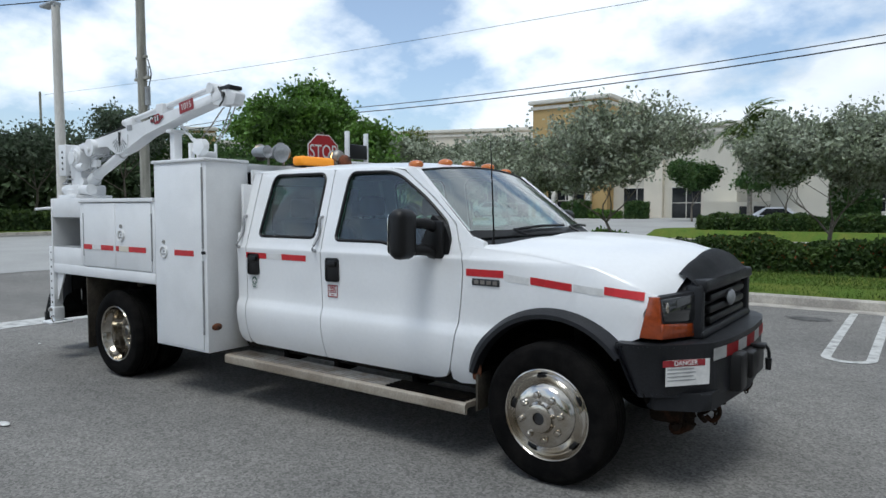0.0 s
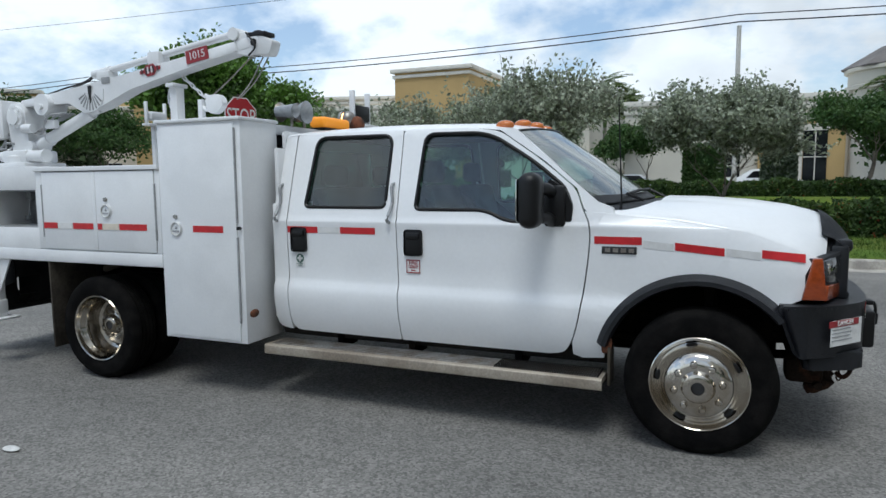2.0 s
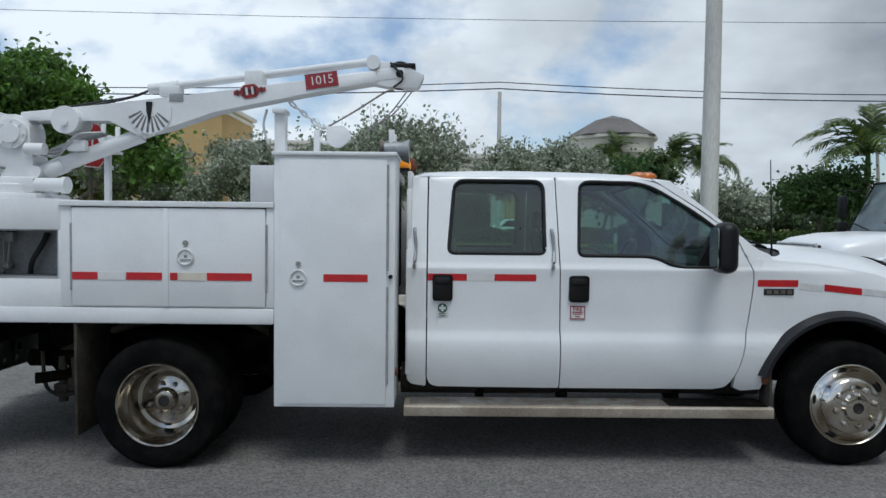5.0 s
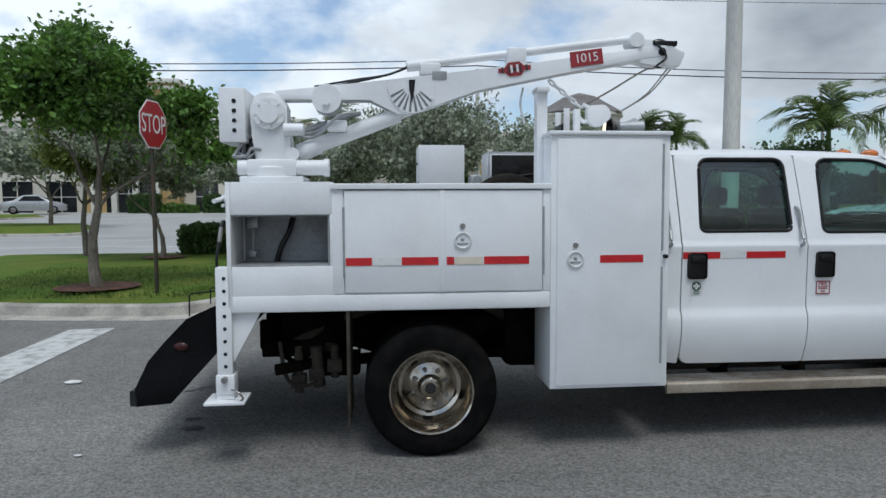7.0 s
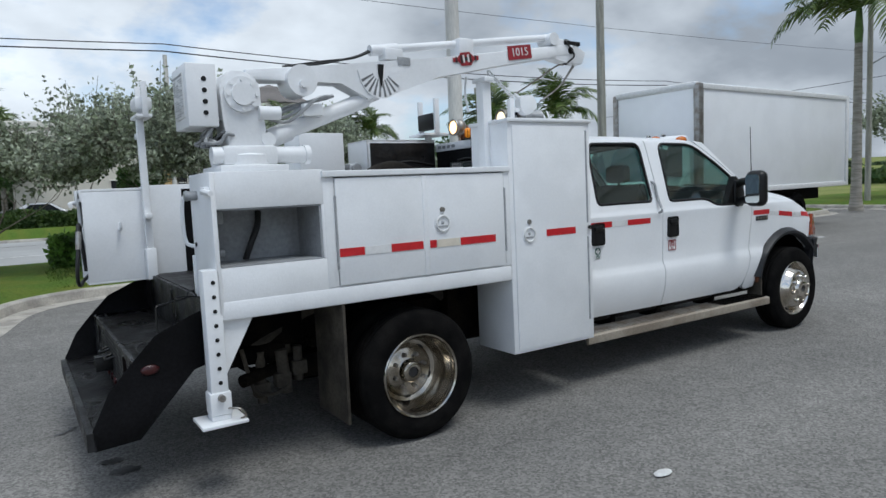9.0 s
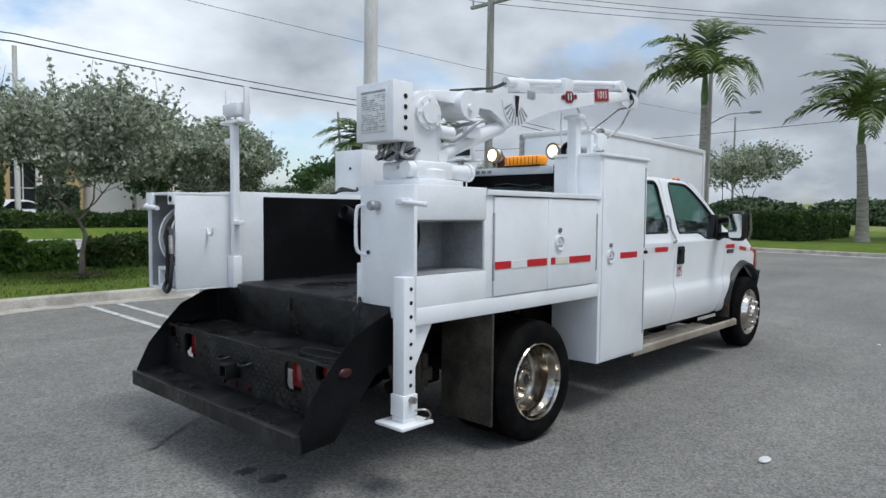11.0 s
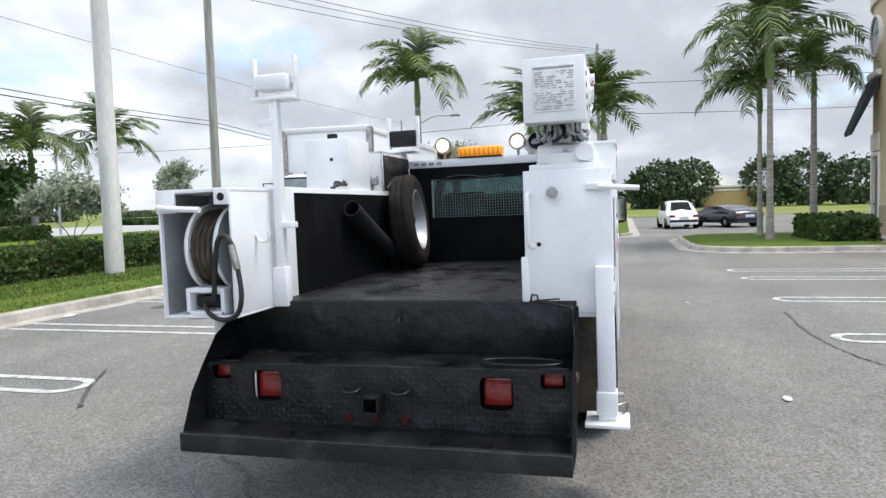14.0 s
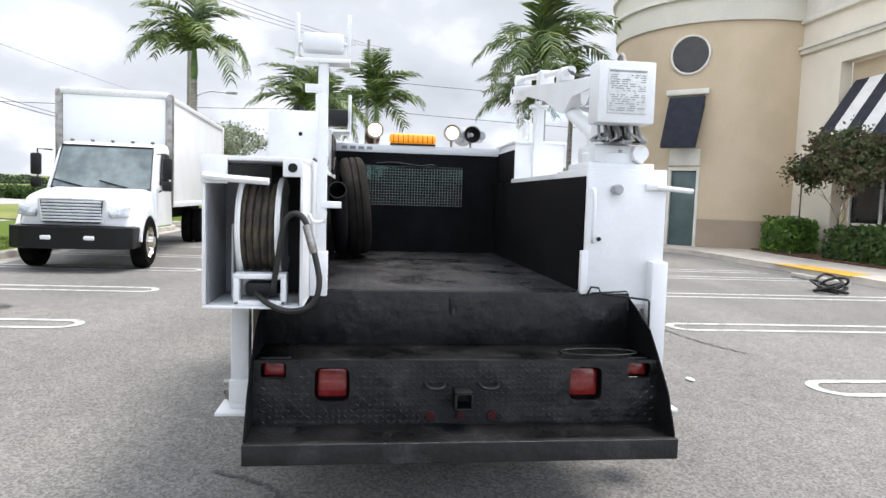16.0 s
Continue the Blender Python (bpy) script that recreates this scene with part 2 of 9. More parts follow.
M_CHASSIS = material("dirty_black_frame", (0.003, 0.003, 0.003), 0.85, 0, 0.3, 6, 60, 0.3, 80, 0.05, col2=(0.010, 0.008, 0.006))
M_GRIME = material("rusty_grime", (0.020, 0.013, 0.009), 0.9, 0, 0.3, 12, 80, 0.4, 80, 0.15, col2=(0.055, 0.024, 0.013), mix_pos=(0.5, 0.7))
M_DUSTYR = material("dusty_tyre_rubber", (0.026, 0.023, 0.019), 0.85, 0, 0.25, 7, 90, 0.2, 180, 0.1, col2=(0.014, 0.013, 0.012))
M_RUBBER = material("tyre_rubber", (0.0040, 0.0040, 0.0040), 0.90, 0, 0.2, 8, 90, 0.2, 180, 0.06, col2=(0.009, 0.0085, 0.008))
M_FLAP = material("dusty_rubber_flap", (0.070, 0.061, 0.048), 0.9, 0, 0.2, 4, 50, 0.2, 80, 0.2, col2=(0.034, 0.030, 0.025))
# brown second tones of steel and rim stand for the ground mirrored in them
M_CHROME = material("polished_steel", (0.66, 0.63, 0.58), 0.14, 1.0, 0.05, 5, 60, 0.03, 60, col2=(0.46, 0.41, 0.34))
M_RIM = material("ground_toned_polished_rim", (0.52, 0.49, 0.44), 0.13, 1.0, 0.08, 9, 60, 0.04, 60, col2=(0.25, 0.22, 0.175), mix_pos=(0.36, 0.62))
M_DULL = material("dull_steel", (0.36, 0.35, 0.33), 0.45, 1.0, 0.15, 8, 80, 0.1, 100, col2=(0.25, 0.22, 0.19))
M_MIRROR = material("mirror_glass", (0.62, 0.66, 0.64), 0.03, 1.0, 0.02, 5, 60)
M_ALU = material("dusty_aluminium", (0.37, 0.325, 0.265), 0.55, 0.4, 0.15, 4, 80, 0.1, 150, col2=(0.25, 0.21, 0.165))
M_RUST = material("rust", (0.16, 0.055, 0.025), 0.9, 0, 0.3, 14, 90, 0.5, 90, col2=(0.05, 0.025, 0.015))
M_RED = material("red_tape", (0.52, 0.012, 0.018), 0.45, 0, 0.08, 20, 300, 0.05, 300)
M_TAPE = material("aged_clear_tape", (0.66, 0.60, 0.50), 0.5, 0, 0.05, 20, 200)
M_PALET = material("pale_silver_tape", (0.70, 0.70, 0.69), 0.5, 0, 0.05, 20, 200)
M_REDLENS = material("red_lens", (0.15, 0.007, 0.009), 0.2, 0, 0.2, 30, 200, coat=0.5, col2=(0.20, 0.014, 0.012))
M_REDDARK = material("dark_red_lens", (0.045, 0.005, 0.006), 0.3, 0, 0.2, 30, 200)
M_AMBER = material("amber_lens", (0.55, 0.15, 0.02), 0.2, 0, 0.1, 30, 200, coat=0.5)
M_AMBERLIT = lamp_material("lit_amber_beacon", (0.85, 0.30, 0.015), 0.28)
M_ORANGE = material("orange_turn_lens", (0.30, 0.05, 0.008), 0.2, 0, 0.12, 30, 200, coat=0.5)
M_CLEARLENS = material("clear_lens", (0.035, 0.037, 0.04), 0.08, 0, 0.3, 20, 100, coat=1.0)
M_LAMPLIT = lamp_material("lit_work_lamp", (1.0, 0.80, 0.50), 1.4)
M_LAMPHOT = lamp_material("bright_work_lamp", (1.0, 0.62, 0.26), 4.0)
M_GLASS = glass_material("tinted_glass", (0.50, 0.74, 0.66), 0.11, 0.025)
M_GLASS2 = glass_material("clear_glass", (0.52, 0.72, 0.68), 0.24, 0.11)
M_MESH = material("dark_wire_mesh", (0.15, 0.16, 0.16), 0.6, 0, 0.1, 20, 100)
M_GLASS3 = glass_material("dark_tinted_glass", (0.40, 0.52, 0.50), 0.06)
M_WINDOW = material("dark_window_glass", (0.012, 0.014, 0.016), 0.06, 0, 0.2, 0.4, 5, spec=0.4, col2=(0.025, 0.027, 0.03))
M_SEAT = material("grey_seat_cloth", (0.075, 0.078, 0.080), 0.9, 0, 0.2, 6, 90, 0.2, 240, col2=(0.032, 0.033, 0.036))
M_SIGNBLUE = material("blue_sign_paint", (0.05, 0.12, 0.42), 0.45, 0, 0.08, 5, 60, col2=(0.06, 0.14, 0.38))
# pale blotchy base colour stands for sky mirrored in the glass
M_TRUCKWIN = material("sky_toned_windscreen", (0.16, 0.22, 0.24), 0.06, 0.30, 0.3, 1.2, 4, spec=1.0, coat=1.0, col2=(0.30, 0.37, 0.39))
M_SILVER = material("silver_trim", (0.72, 0.73, 0.74), 0.35, 0.35, 0.05, 4, 60, col2=(0.60, 0.61, 0.62))
M_HEADLAMP = material("clear_headlamp", (0.42, 0.44, 0.45), 0.08, 0.2, 0.25, 9, 60, coat=1.0, col2=(0.62, 0.64, 0.65))
M_HOSE = material("dusty_hose", (0.034, 0.028, 0.021), 0.7, 0, 0.25, 14, 90, 0.2, 100, col2=(0.075, 0.06, 0.04))
M_CABLE = material("black_cable", (0.012, 0.012, 0.012), 0.55, 0, 0.1, 10, 90)
M_WIRE = material("utility_wire", (0.03, 0.03, 0.033), 0.7, 0, 0.1, 1, 9)
M_SIGNRED = material("stop_sign_red", (0.42, 0.015, 0.022), 0.4, 0, 0.05, 5, 80)
M_SIGNWHITE = material("sign_white", (0.80, 0.80, 0.79), 0.45, 0, 0.03, 5, 80)
M_BADGE = material("badge_black", (0.02, 0.02, 0.022), 0.4, 0, 0.1, 20, 100)
M_STICKRED = material("sticker_red", (0.30, 0.022, 0.030), 0.5, 0, 0.1, 20, 100)
M_STICKW = material("sticker_white", (0.74, 0.74, 0.73), 0.5, 0, 0.06, 20, 100)
M_GREENST = material("sticker_green", (0.02, 0.10, 0.07), 0.5, 0, 0.1, 20, 100)
M_INK = material("grey_print", (0.33, 0.34, 0.35), 0.6, 0, 0.1, 20, 100)
M_POLEC = material("pole_concrete", (0.66, 0.64, 0.60), 0.9, 0, 0.1, 2, 30, 0.3, 60, stretch=(1, 1, 0.2))
M_POLEW = material("pole_wood", (0.34, 0.335, 0.29), 0.95, 0, 0.18, 3, 40, 0.5, 40, stretch=(3, 3, 0.3), col2=(0.24, 0.23, 0.20))
M_GALV = material("galvanised_steel", (0.40, 0.41, 0.42), 0.5, 0.6, 0.1, 3, 40)
M_SIGNPOST = material("dark_green_post", (0.035, 0.045, 0.03), 0.7, 0, 0.2, 5, 60, col2=(0.09, 0.05, 0.03))
M_BARK = material("grey_bark", (0.22, 0.19, 0.15), 0.95, 0, 0.25, 6, 40, 0.8, 30, stretch=(1, 1, 0.3), col2=(0.13, 0.11, 0.09))
M_PALMBARK = material("palm_trunk", (0.34, 0.315, 0.275), 0.9, 0, 0.18, 4, 40, 0.5, 30, stretch=(0.4, 0.4, 3), col2=(0.23, 0.21, 0.175))
M_SHAFT = material("palm_crownshaft", (0.12, 0.20, 0.05), 0.6, 0, 0.15, 4, 40)
M_FROND = material("palm_leaflet", (0.070, 0.118, 0.032), 0.42, 0, 0.2, 3, 30, random_island=0.45, col2=(0.130, 0.170, 0.040))
M_LEAF_G = material("bright_green_leaf", (0.135, 0.255, 0.040), 0.45, 0, 0.2, 2, 30, random_island=0.5, col2=(0.080, 0.160, 0.028))
M_LEAF_Y = material("yellow_green_leaf", (0.165, 0.20, 0.038), 0.55, 0, 0.2, 2, 30, random_island=0.4, col2=(0.10, 0.14, 0.028))
M_LEAF_S = material("silver_green_leaf", (0.40, 0.435, 0.335), 0.65, 0, 0.2, 2, 30, random_island=0.5, col2=(0.20, 0.235, 0.145))
M_LEAF_D = material("dark_green_leaf", (0.048, 0.109, 0.0256), 0.65, 0, 0.2, 2, 30, random_island=0.4, col2=(0.08, 0.136, 0.0352))
M_LEAF_K = material("grey_green_leaf", (0.075, 0.11, 0.062), 0.7, 0, 0.2, 2, 30, random_island=0.4, col2=(0.12, 0.15, 0.10))
M_LEAF_O = material("olive_green_leaf", (0.075, 0.105, 0.035), 0.6, 0, 0.2, 2, 30, random_island=0.45, col2=(0.13, 0.085, 0.055))
M_LEAF_H = material("hedge_leaf", (0.0493, 0.0920, 0.0230), 0.65, 0, 0.2, 2, 30, random_island=0.45, col2=(0.0774, 0.1280, 0.0256))
M_FLOWER = material("red_croton_leaf", (0.38, 0.045, 0.03), 0.65, 0, 0.2, 2, 30, random_island=0.4, col2=(0.30, 0.12, 0.02))
for _m in (M_LEAF_G, M_LEAF_S, M_LEAF_D, M_LEAF_K, M_LEAF_O, M_LEAF_Y, M_LEAF_H, M_FROND, M_BLADE, M_FLOWER):
    leafy(_m)
M_STUCCO = material("tan_stucco", (0.59, 0.48, 0.345), 0.95, 0, 0.05, 0.7, 30, 0.3, 120, 0.2, col2=(0.54, 0.44, 0.31))
M_STUCCOD = material("brown_stucco", (0.38, 0.30, 0.225), 0.95, 0, 0.06, 0.7, 30, 0.3, 120, 0.2)
M_CREAM = material("cream_stucco", (0.76, 0.70, 0.59), 0.95, 0, 0.05, 0.5, 30, 0.3, 120, 0.2)
M_PALE = material("pale_stucco", (0.64, 0.61, 0.53), 0.95, 0, 0.05, 0.3, 20, 0.2, 100, 0.2)
M_OCHRE = material("ochre_stucco", (0.52, 0.37, 0.17), 0.95, 0, 0.05, 0.3, 20, 0.2, 100, 0.2)
M_TRIM = material("stone_trim", (0.72, 0.69, 0.62), 0.9, 0, 0.05, 2, 30, 0.2, 80)
M_ROOFGREY = material("grey_roof_metal", (0.16, 0.145, 0.135), 0.7, 0, 0.1, 1, 20)
M_AWNING = material("navy_awning", (0.022, 0.025, 0.038), 0.85, 0, 0.12, 4, 90, 0.2, 200)
M_AWNW = material("white_awning_stripe", (0.75, 0.74, 0.73), 0.85, 0, 0.04, 4, 90)
M_DOORG = material("grey_green_door", (0.075, 0.115, 0.115), 0.35, 0, 0.1, 2, 40)
M_HYD = material("hydrant_red", (0.55, 0.05, 0.03), 0.5, 0, 0.1, 5, 40)
M_CARDARK = material("dark_blue_car_paint", (0.012, 0.014, 0.03), 0.2, 0.2, 0.1, 2, 30, coat=0.6)
M_CARSILV = material("silver_car_paint", (0.45, 0.46, 0.47), 0.3, 0.5, 0.05, 2, 30, coat=0.5)
M_FARLEAF = material("far_foliage", (0.045, 0.075, 0.03), 0.9, 0, 0.25, 0.6, 5, random_island=0.4, col2=(0.07, 0.10, 0.045))
M_LITTER = material("white_scrap", (0.7, 0.7, 0.68), 0.8, 0, 0.1, 9, 60)
M_OIL = material("oil_stain", (0.10, 0.097, 0.092), 0.7, 0, 0.3, 5, 40)


# ---- mesh helpers ----
def thing(name, label, category, group="", at=None):
    ob = new(name)
    if at is not None:
        ob.matrix_basis = at
    return tagged(ob, label, category, group)


def mesh_from(bm, name, mat, angle=38):
    me = bpy.data.meshes.new(name)
    bmesh.ops.recalc_face_normals(bm, faces=bm.faces)
    bm.to_mesh(me)
    bm.free()
    me.materials.append(mat)
    me.polygons.foreach_set("use_smooth", [True] * len(me.polygons))
    me.set_sharp_from_angle(angle=radians(angle))
    return me


def part(name, bm, mat, parent, label="", angle=38):
    ob = new(name, mesh_from(bm, name, mat, angle))
    ob.parent = parent
    if label:
        ob["label"] = label
    return ob


def solid(name, bm, mat, label, category, group="", kind="", at=None, angle=38):
    """A thing of one mesh."""
    ob = new(name, mesh_from(bm, name, mat, angle))
    if at is not None:
        ob.matrix_basis = at
    return tagged(ob, label, category, group, kind)


def box(bm, lo, hi, bev=0.0, seg=2, m=None):
    c = [(a + b) / 2 for a, b in zip(lo, hi)]
    s = [abs(b - a) for a, b in zip(lo, hi)]
    mat = Matrix.Translation(c) @ Matrix.Diagonal((*s, 1))
    if m is not None:
        mat = m @ mat
    vs = bmesh.ops.create_cube(bm, size=1, matrix=mat)["verts"]
    if bev:
        es = list({e for v in vs for e in v.link_edges})
        bmesh.ops.bevel(bm, geom=es, offset=bev, segments=seg, affect="EDGES", profile=0.5)
    return bm


def cyl(bm, p0, p1, r0, r1=None, seg=20):
    p0, p1 = Vector(p0), Vector(p1)
    d = p1 - p0
    m = Matrix.Translation((p0 + p1) / 2) @ d.to_track_quat("Z", "Y").to_matrix().to_4x4()
    bmesh.ops.create_cone(bm, cap_ends=True, segments=seg, radius1=r0, radius2=r0 if r1 is None else r1, depth=d.length, matrix=m)
    return bm


def ball(bm, c, r, s=(1, 1, 1), u=16, v=10):
    bmesh.ops.create_uvsphere(bm, u_segments=u, v_segments=v, radius=r, matrix=Matrix.Translation(c) @ Matrix.Diagonal((*s, 1)))
    return bm


def tube(bm, pts, r, seg=8, close=False):
    """A round bar along a line of points."""
    pts = [Vector(p) for p in pts]
    rings, up = [], Vector((0.12, 0.31, 0.94))
    for i, p in enumerate(pts):
        a = pts[max(0, i - 1)] if not close else pts[i - 1]
        b = pts[min(len(pts) - 1, i + 1)] if not close else pts[(i + 1) % len(pts)]
        t = (b - a).normalized()
        u = t.cross(up)
        u = (u if u.length > 1e-3 else t.cross(Vector((1, 0, 0)))).normalized()
        w = t.cross(u)
        rr = r[i] if isinstance(r, (list, tuple)) else r
        rings.append([bm.verts.new(p + (u * math.cos(k * 2 * math.pi / seg) + w * math.sin(k * 2 * math.pi / seg)) * rr) for k in range(seg)])
    n = len(rings)
    for i in range(n if close else n - 1):
        a, b = rings[i], rings[(i + 1) % n]
        for k in range(seg):
            bm.faces.new((a[k], a[(k + 1) % seg], b[(k + 1) % seg], b[k]))
    if not close:
        bm.faces.new(rings[0])
        bm.faces.new(rings[-1])
    return bm


def curve_pts(pts, n=8):
    """Catmull-Rom points through pts."""
    p = [Vector(q) for q in pts]
    p = [p[0] * 2 - p[1], *p, p[-1] * 2 - p[-2]]
    out = []
    for i in range(1, len(p) - 2):
        for k in range(n):
            t = k / n
            a, b, c, d = p[i - 1], p[i], p[i + 1], p[i + 2]
            out.append(0.5 * ((2 * b) + (c - a) * t + (2 * a - 5 * b + 4 * c - d) * t * t + (3 * b - a - 3 * c + d) * t ** 3))
    out.append(p[-2])
    return out


def lathe(bm, prof, m, seg=48, close=False):
    """Turn (radius, height) pairs about the local z axis."""
    rings = []
    for r, h in prof:
        if r < 1e-4:
            rings.append([bm.verts.new(m @ Vector((0, 0, h)))])
        else:
            rings.append([bm.verts.new(m @ Vector((r * math.cos(k * 2 * math.pi / seg), r * math.sin(k * 2 * math.pi / seg), h))) for k in range(seg)])
    pairs = list(zip(rings, rings[1:])) + ([(rings[-1], rings[0])] if close else [])
    for a, b in pairs:
        for k in range(seg):
            q = [a[k % len(a)], a[(k + 1) % len(a)], b[(k + 1) % len(b)], b[k % len(b)]]
            u = []
            for v in q:
                if v not in u:
                    u.append(v)
            if len(u) > 2:
                bm.faces.new(u)
    return bm


def prism(bm, poly, lo, hi, axis="y", bev=0.0):
    """A flat outline pushed along an axis; poly in the other two axes, in x, y, z order."""
    put = {"x": lambda a, b, h: (h, a, b), "y": lambda a, b, h: (a, h, b), "z": lambda a, b, h: (a, b, h)}[axis]
    v0 = [bm.verts.new(put(a, b, lo)) for a, b in poly]
    v1 = [bm.verts.new(put(a, b, hi)) for a, b in poly]
    f = [bm.faces.new(v0), bm.faces.new(v1)]
    n = len(poly)
    for k in range(n):
        f.append(bm.faces.new((v0[k], v0[(k + 1) % n], v1[(k + 1) % n], v1[k])))
    if bev:
        es = list({e for q in f for e in q.edges})
        bmesh.ops.bevel(bm, geom=es, offset=bev, segments=2, affect="EDGES", profile=0.5)
    return bm


def rounded(pts, r, n=5):
    """Outline with its corners rounded; r: one radius or one for each corner."""
    out, k = [], len(pts)
    for i in range(k):
        p, a, b = Vector(pts[i]), Vector(pts[i - 1]), Vector(pts[(i + 1) % k])
        q = r[i] if isinstance(r, (list, tuple)) else r
        if q <= 0:
            out.append(tuple(p))
            continue
        u, v = (a - p), (b - p)
        q = min(q, u.length * 0.49, v.length * 0.49)
        s, e = p + u.normalized() * q, p + v.normalized() * q
        for j in range(n + 1):
            t = j / n
            out.append(tuple(s * (1 - t) ** 2 + p * 2 * t * (1 - t) + e * t * t))
    return out


def panel(bm, outline, holes, fun, xs=(), zs=(), flange=0.025, side=-1, lift=0.0):
    """A curved sheet over an (x, z) outline with holes: y comes from fun(x, z); the rims turn inwards by flange."""
    es = []
    for loop in (outline, *holes):
        vs = [bm.verts.new((x, 0, z)) for x, z in loop]
        es += [bm.edges.new((vs[i - 1], vs[i])) for i in range(len(vs))]
    bmesh.ops.triangle_fill(bm, use_beauty=True, use_dissolve=False, edges=es)
    for axis, cuts in ((0, xs), (2, zs)):
        for c in cuts:
            co = [0, 0, 0]
            no = [0, 0, 0]
            co[axis], no[axis] = c, 1
            bmesh.ops.bisect_plane(bm, geom=bm.verts[:] + bm.edges[:] + bm.faces[:], plane_co=co, plane_no=no, dist=1e-5)
    rim = [e for e in bm.edges if len(e.link_faces) == 1]
    for v in bm.verts:
        v.co.y = side * (fun(v.co.x, v.co.z) + lift)
    if flange:
        ret = bmesh.ops.extrude_edge_only(bm, edges=rim)
        for v in (g for g in ret["geom"] if isinstance(g, bmesh.types.BMVert)):
            v.co.y -= side * flange
    return bm


def slab(bm, quad, back, bev=0.006):
    """A block under a slanted four-cornered face."""
    a = [bm.verts.new(p) for p in quad]
    b = [bm.verts.new(Vector(p) + Vector(back)) for p in quad]
    bm.faces.new(a), bm.faces.new(b[::-1])
    for k in range(4):
        bm.faces.new((a[k - 1], a[k], b[k], b[k - 1]))
    bmesh.ops.recalc_face_normals(bm, faces=bm.faces[:])
    bmesh.ops.bevel(bm, geom=bm.edges[:], offset=bev, segments=2, affect="EDGES", profile=0.5)


def lerp_table(tab, x):
    if x <= tab[0][0]:
        return tab[0][1]
    for (a, fa), (b, fb) in zip(tab, tab[1:]):
        if x <= b:
            return fa + (fb - fa) * (x - a) / (b - a)
    return tab[-1][1]


def grid(bm, us, vs, fun):
    """A sheet of points fun(u, v)."""
    rows = [[bm.verts.new(fun(u, v)) for v in vs] for u in us]
    for a, b in zip(rows, rows[1:]):
        for k in range(len(vs) - 1):
            bm.faces.new((a[k], a[k + 1], b[k + 1], b[k]))
    return bm


def span(a, b, n):
    return [a + (b - a) * k / n for k in range(n + 1)]


def text_mesh(words, size, depth=0.002):
    cu = bpy.data.curves.new("letters", "FONT")
    cu.body, cu.size, cu.extrude = words, size, depth
    cu.align_x, cu.align_y = "CENTER", "CENTER"
    ob = bpy.data.objects.new("letters", cu)
    scene.collection.objects.link(ob)
    me = bpy.data.meshes.new_from_object(ob.evaluated_get(bpy.context.evaluated_depsgraph_get()))
    bpy.data.objects.remove(ob)
    bpy.data.curves.remove(cu)
    return me


def lettering(name, words, size, mat, parent, m):
    me = text_mesh(words, size)
    me.materials.clear()
    me.materials.append(mat)
    ob = new(name, me)
    ob.parent = parent
    ob.matrix_basis = m
    return ob


def Bm():
    return bmesh.new()


RIGHT = pose(0, 0, 0, 90, 0, 0)   # letters that face -y

# ---- ground, kerbs, verges ----


def flat(bm, poly, z):
    vs = [bm.verts.new((x, y, z)) for x, y in poly]
    bm.faces.new(vs)
    return bm


bm = Bm()
grid(bm, span(-900, 900, 12), span(-900, 900, 12), lambda x, y: (x, y, 0.0))
solid("ground", bm, M_ASPHALT, "weathered light grey asphalt of the parking lot", "ground", kind="structure")


def offset_poly(poly, d):
    """The outline moved inwards by d (counter-clockwise outline)."""
    out, k = [], len(poly)
    for i in range(k):
        p, a, b = Vector(poly[i]), Vector(poly[i - 1]), Vector(poly[(i + 1) % k])
        u, v = (p - a).normalized(), (b - p).normalized()
        n1, n2 = Vector((-u.y, u.x)), Vector((-v.y, v.x))
        m = n1 + n2
        m = m / max(0.3, m.length_squared) * 2
        q = p + m * d
        out.append((q.x, q.y))
    return out


def verge(name, poly, label, height, mat=None, kerb=0.16, rise=2.2):
    """A kerbed island: concrete kerb ring and a grass mound inside it. The outline runs counter-clockwise."""
    ins = offset_poly(poly, 0.16)
    gut = offset_poly(poly, -0.32)
    k = len(poly)
    bm = Bm()
    rows = [(gut, 0.004), (poly, 0.012), (offset_poly(poly, 0.02), kerb - 0.025), (offset_poly(poly, 0.05), kerb), (ins, kerb), (ins, kerb - 0.05)]
    rings = [[bm.verts.new((x, y, z)) for x, y in loop] for loop, z in rows]
    for a, b in zip(rings, rings[1:]):
        for i in range(k):
            bm.faces.new((a[i], a[(i + 1) % k], b[(i + 1) % k], b[i]))
    solid("kerb_" + name, bm, M_CURB, "cast concrete kerb round the grass", "kerb", kind="structure")
    bm = Bm()
    loops = [(ins, kerb - 0.01), (offset_poly(poly, 0.40), kerb + 0.02), (offset_poly(poly, min(rise, 0.85)), kerb + 0.02 + (height - kerb - 0.02) * 0.6)]
    rings = [[bm.verts.new((x, y, z)) for x, y in loop] for loop, z in loops]
    for a, b in zip(rings, rings[1:]):
        for i in range(k):
            bm.faces.new((a[i], a[(i + 1) % k], b[(i + 1) % k], b[i]))
    bmesh.ops.triangle_fill(bm, use_beauty=True, use_dissolve=False, edges=[bm.edges.get((rings[-1][i - 1], rings[-1][i])) for i in range(k)])
    return solid("lawn_" + name, bm, mat or M_GRASS, label, "grass", kind="structure")


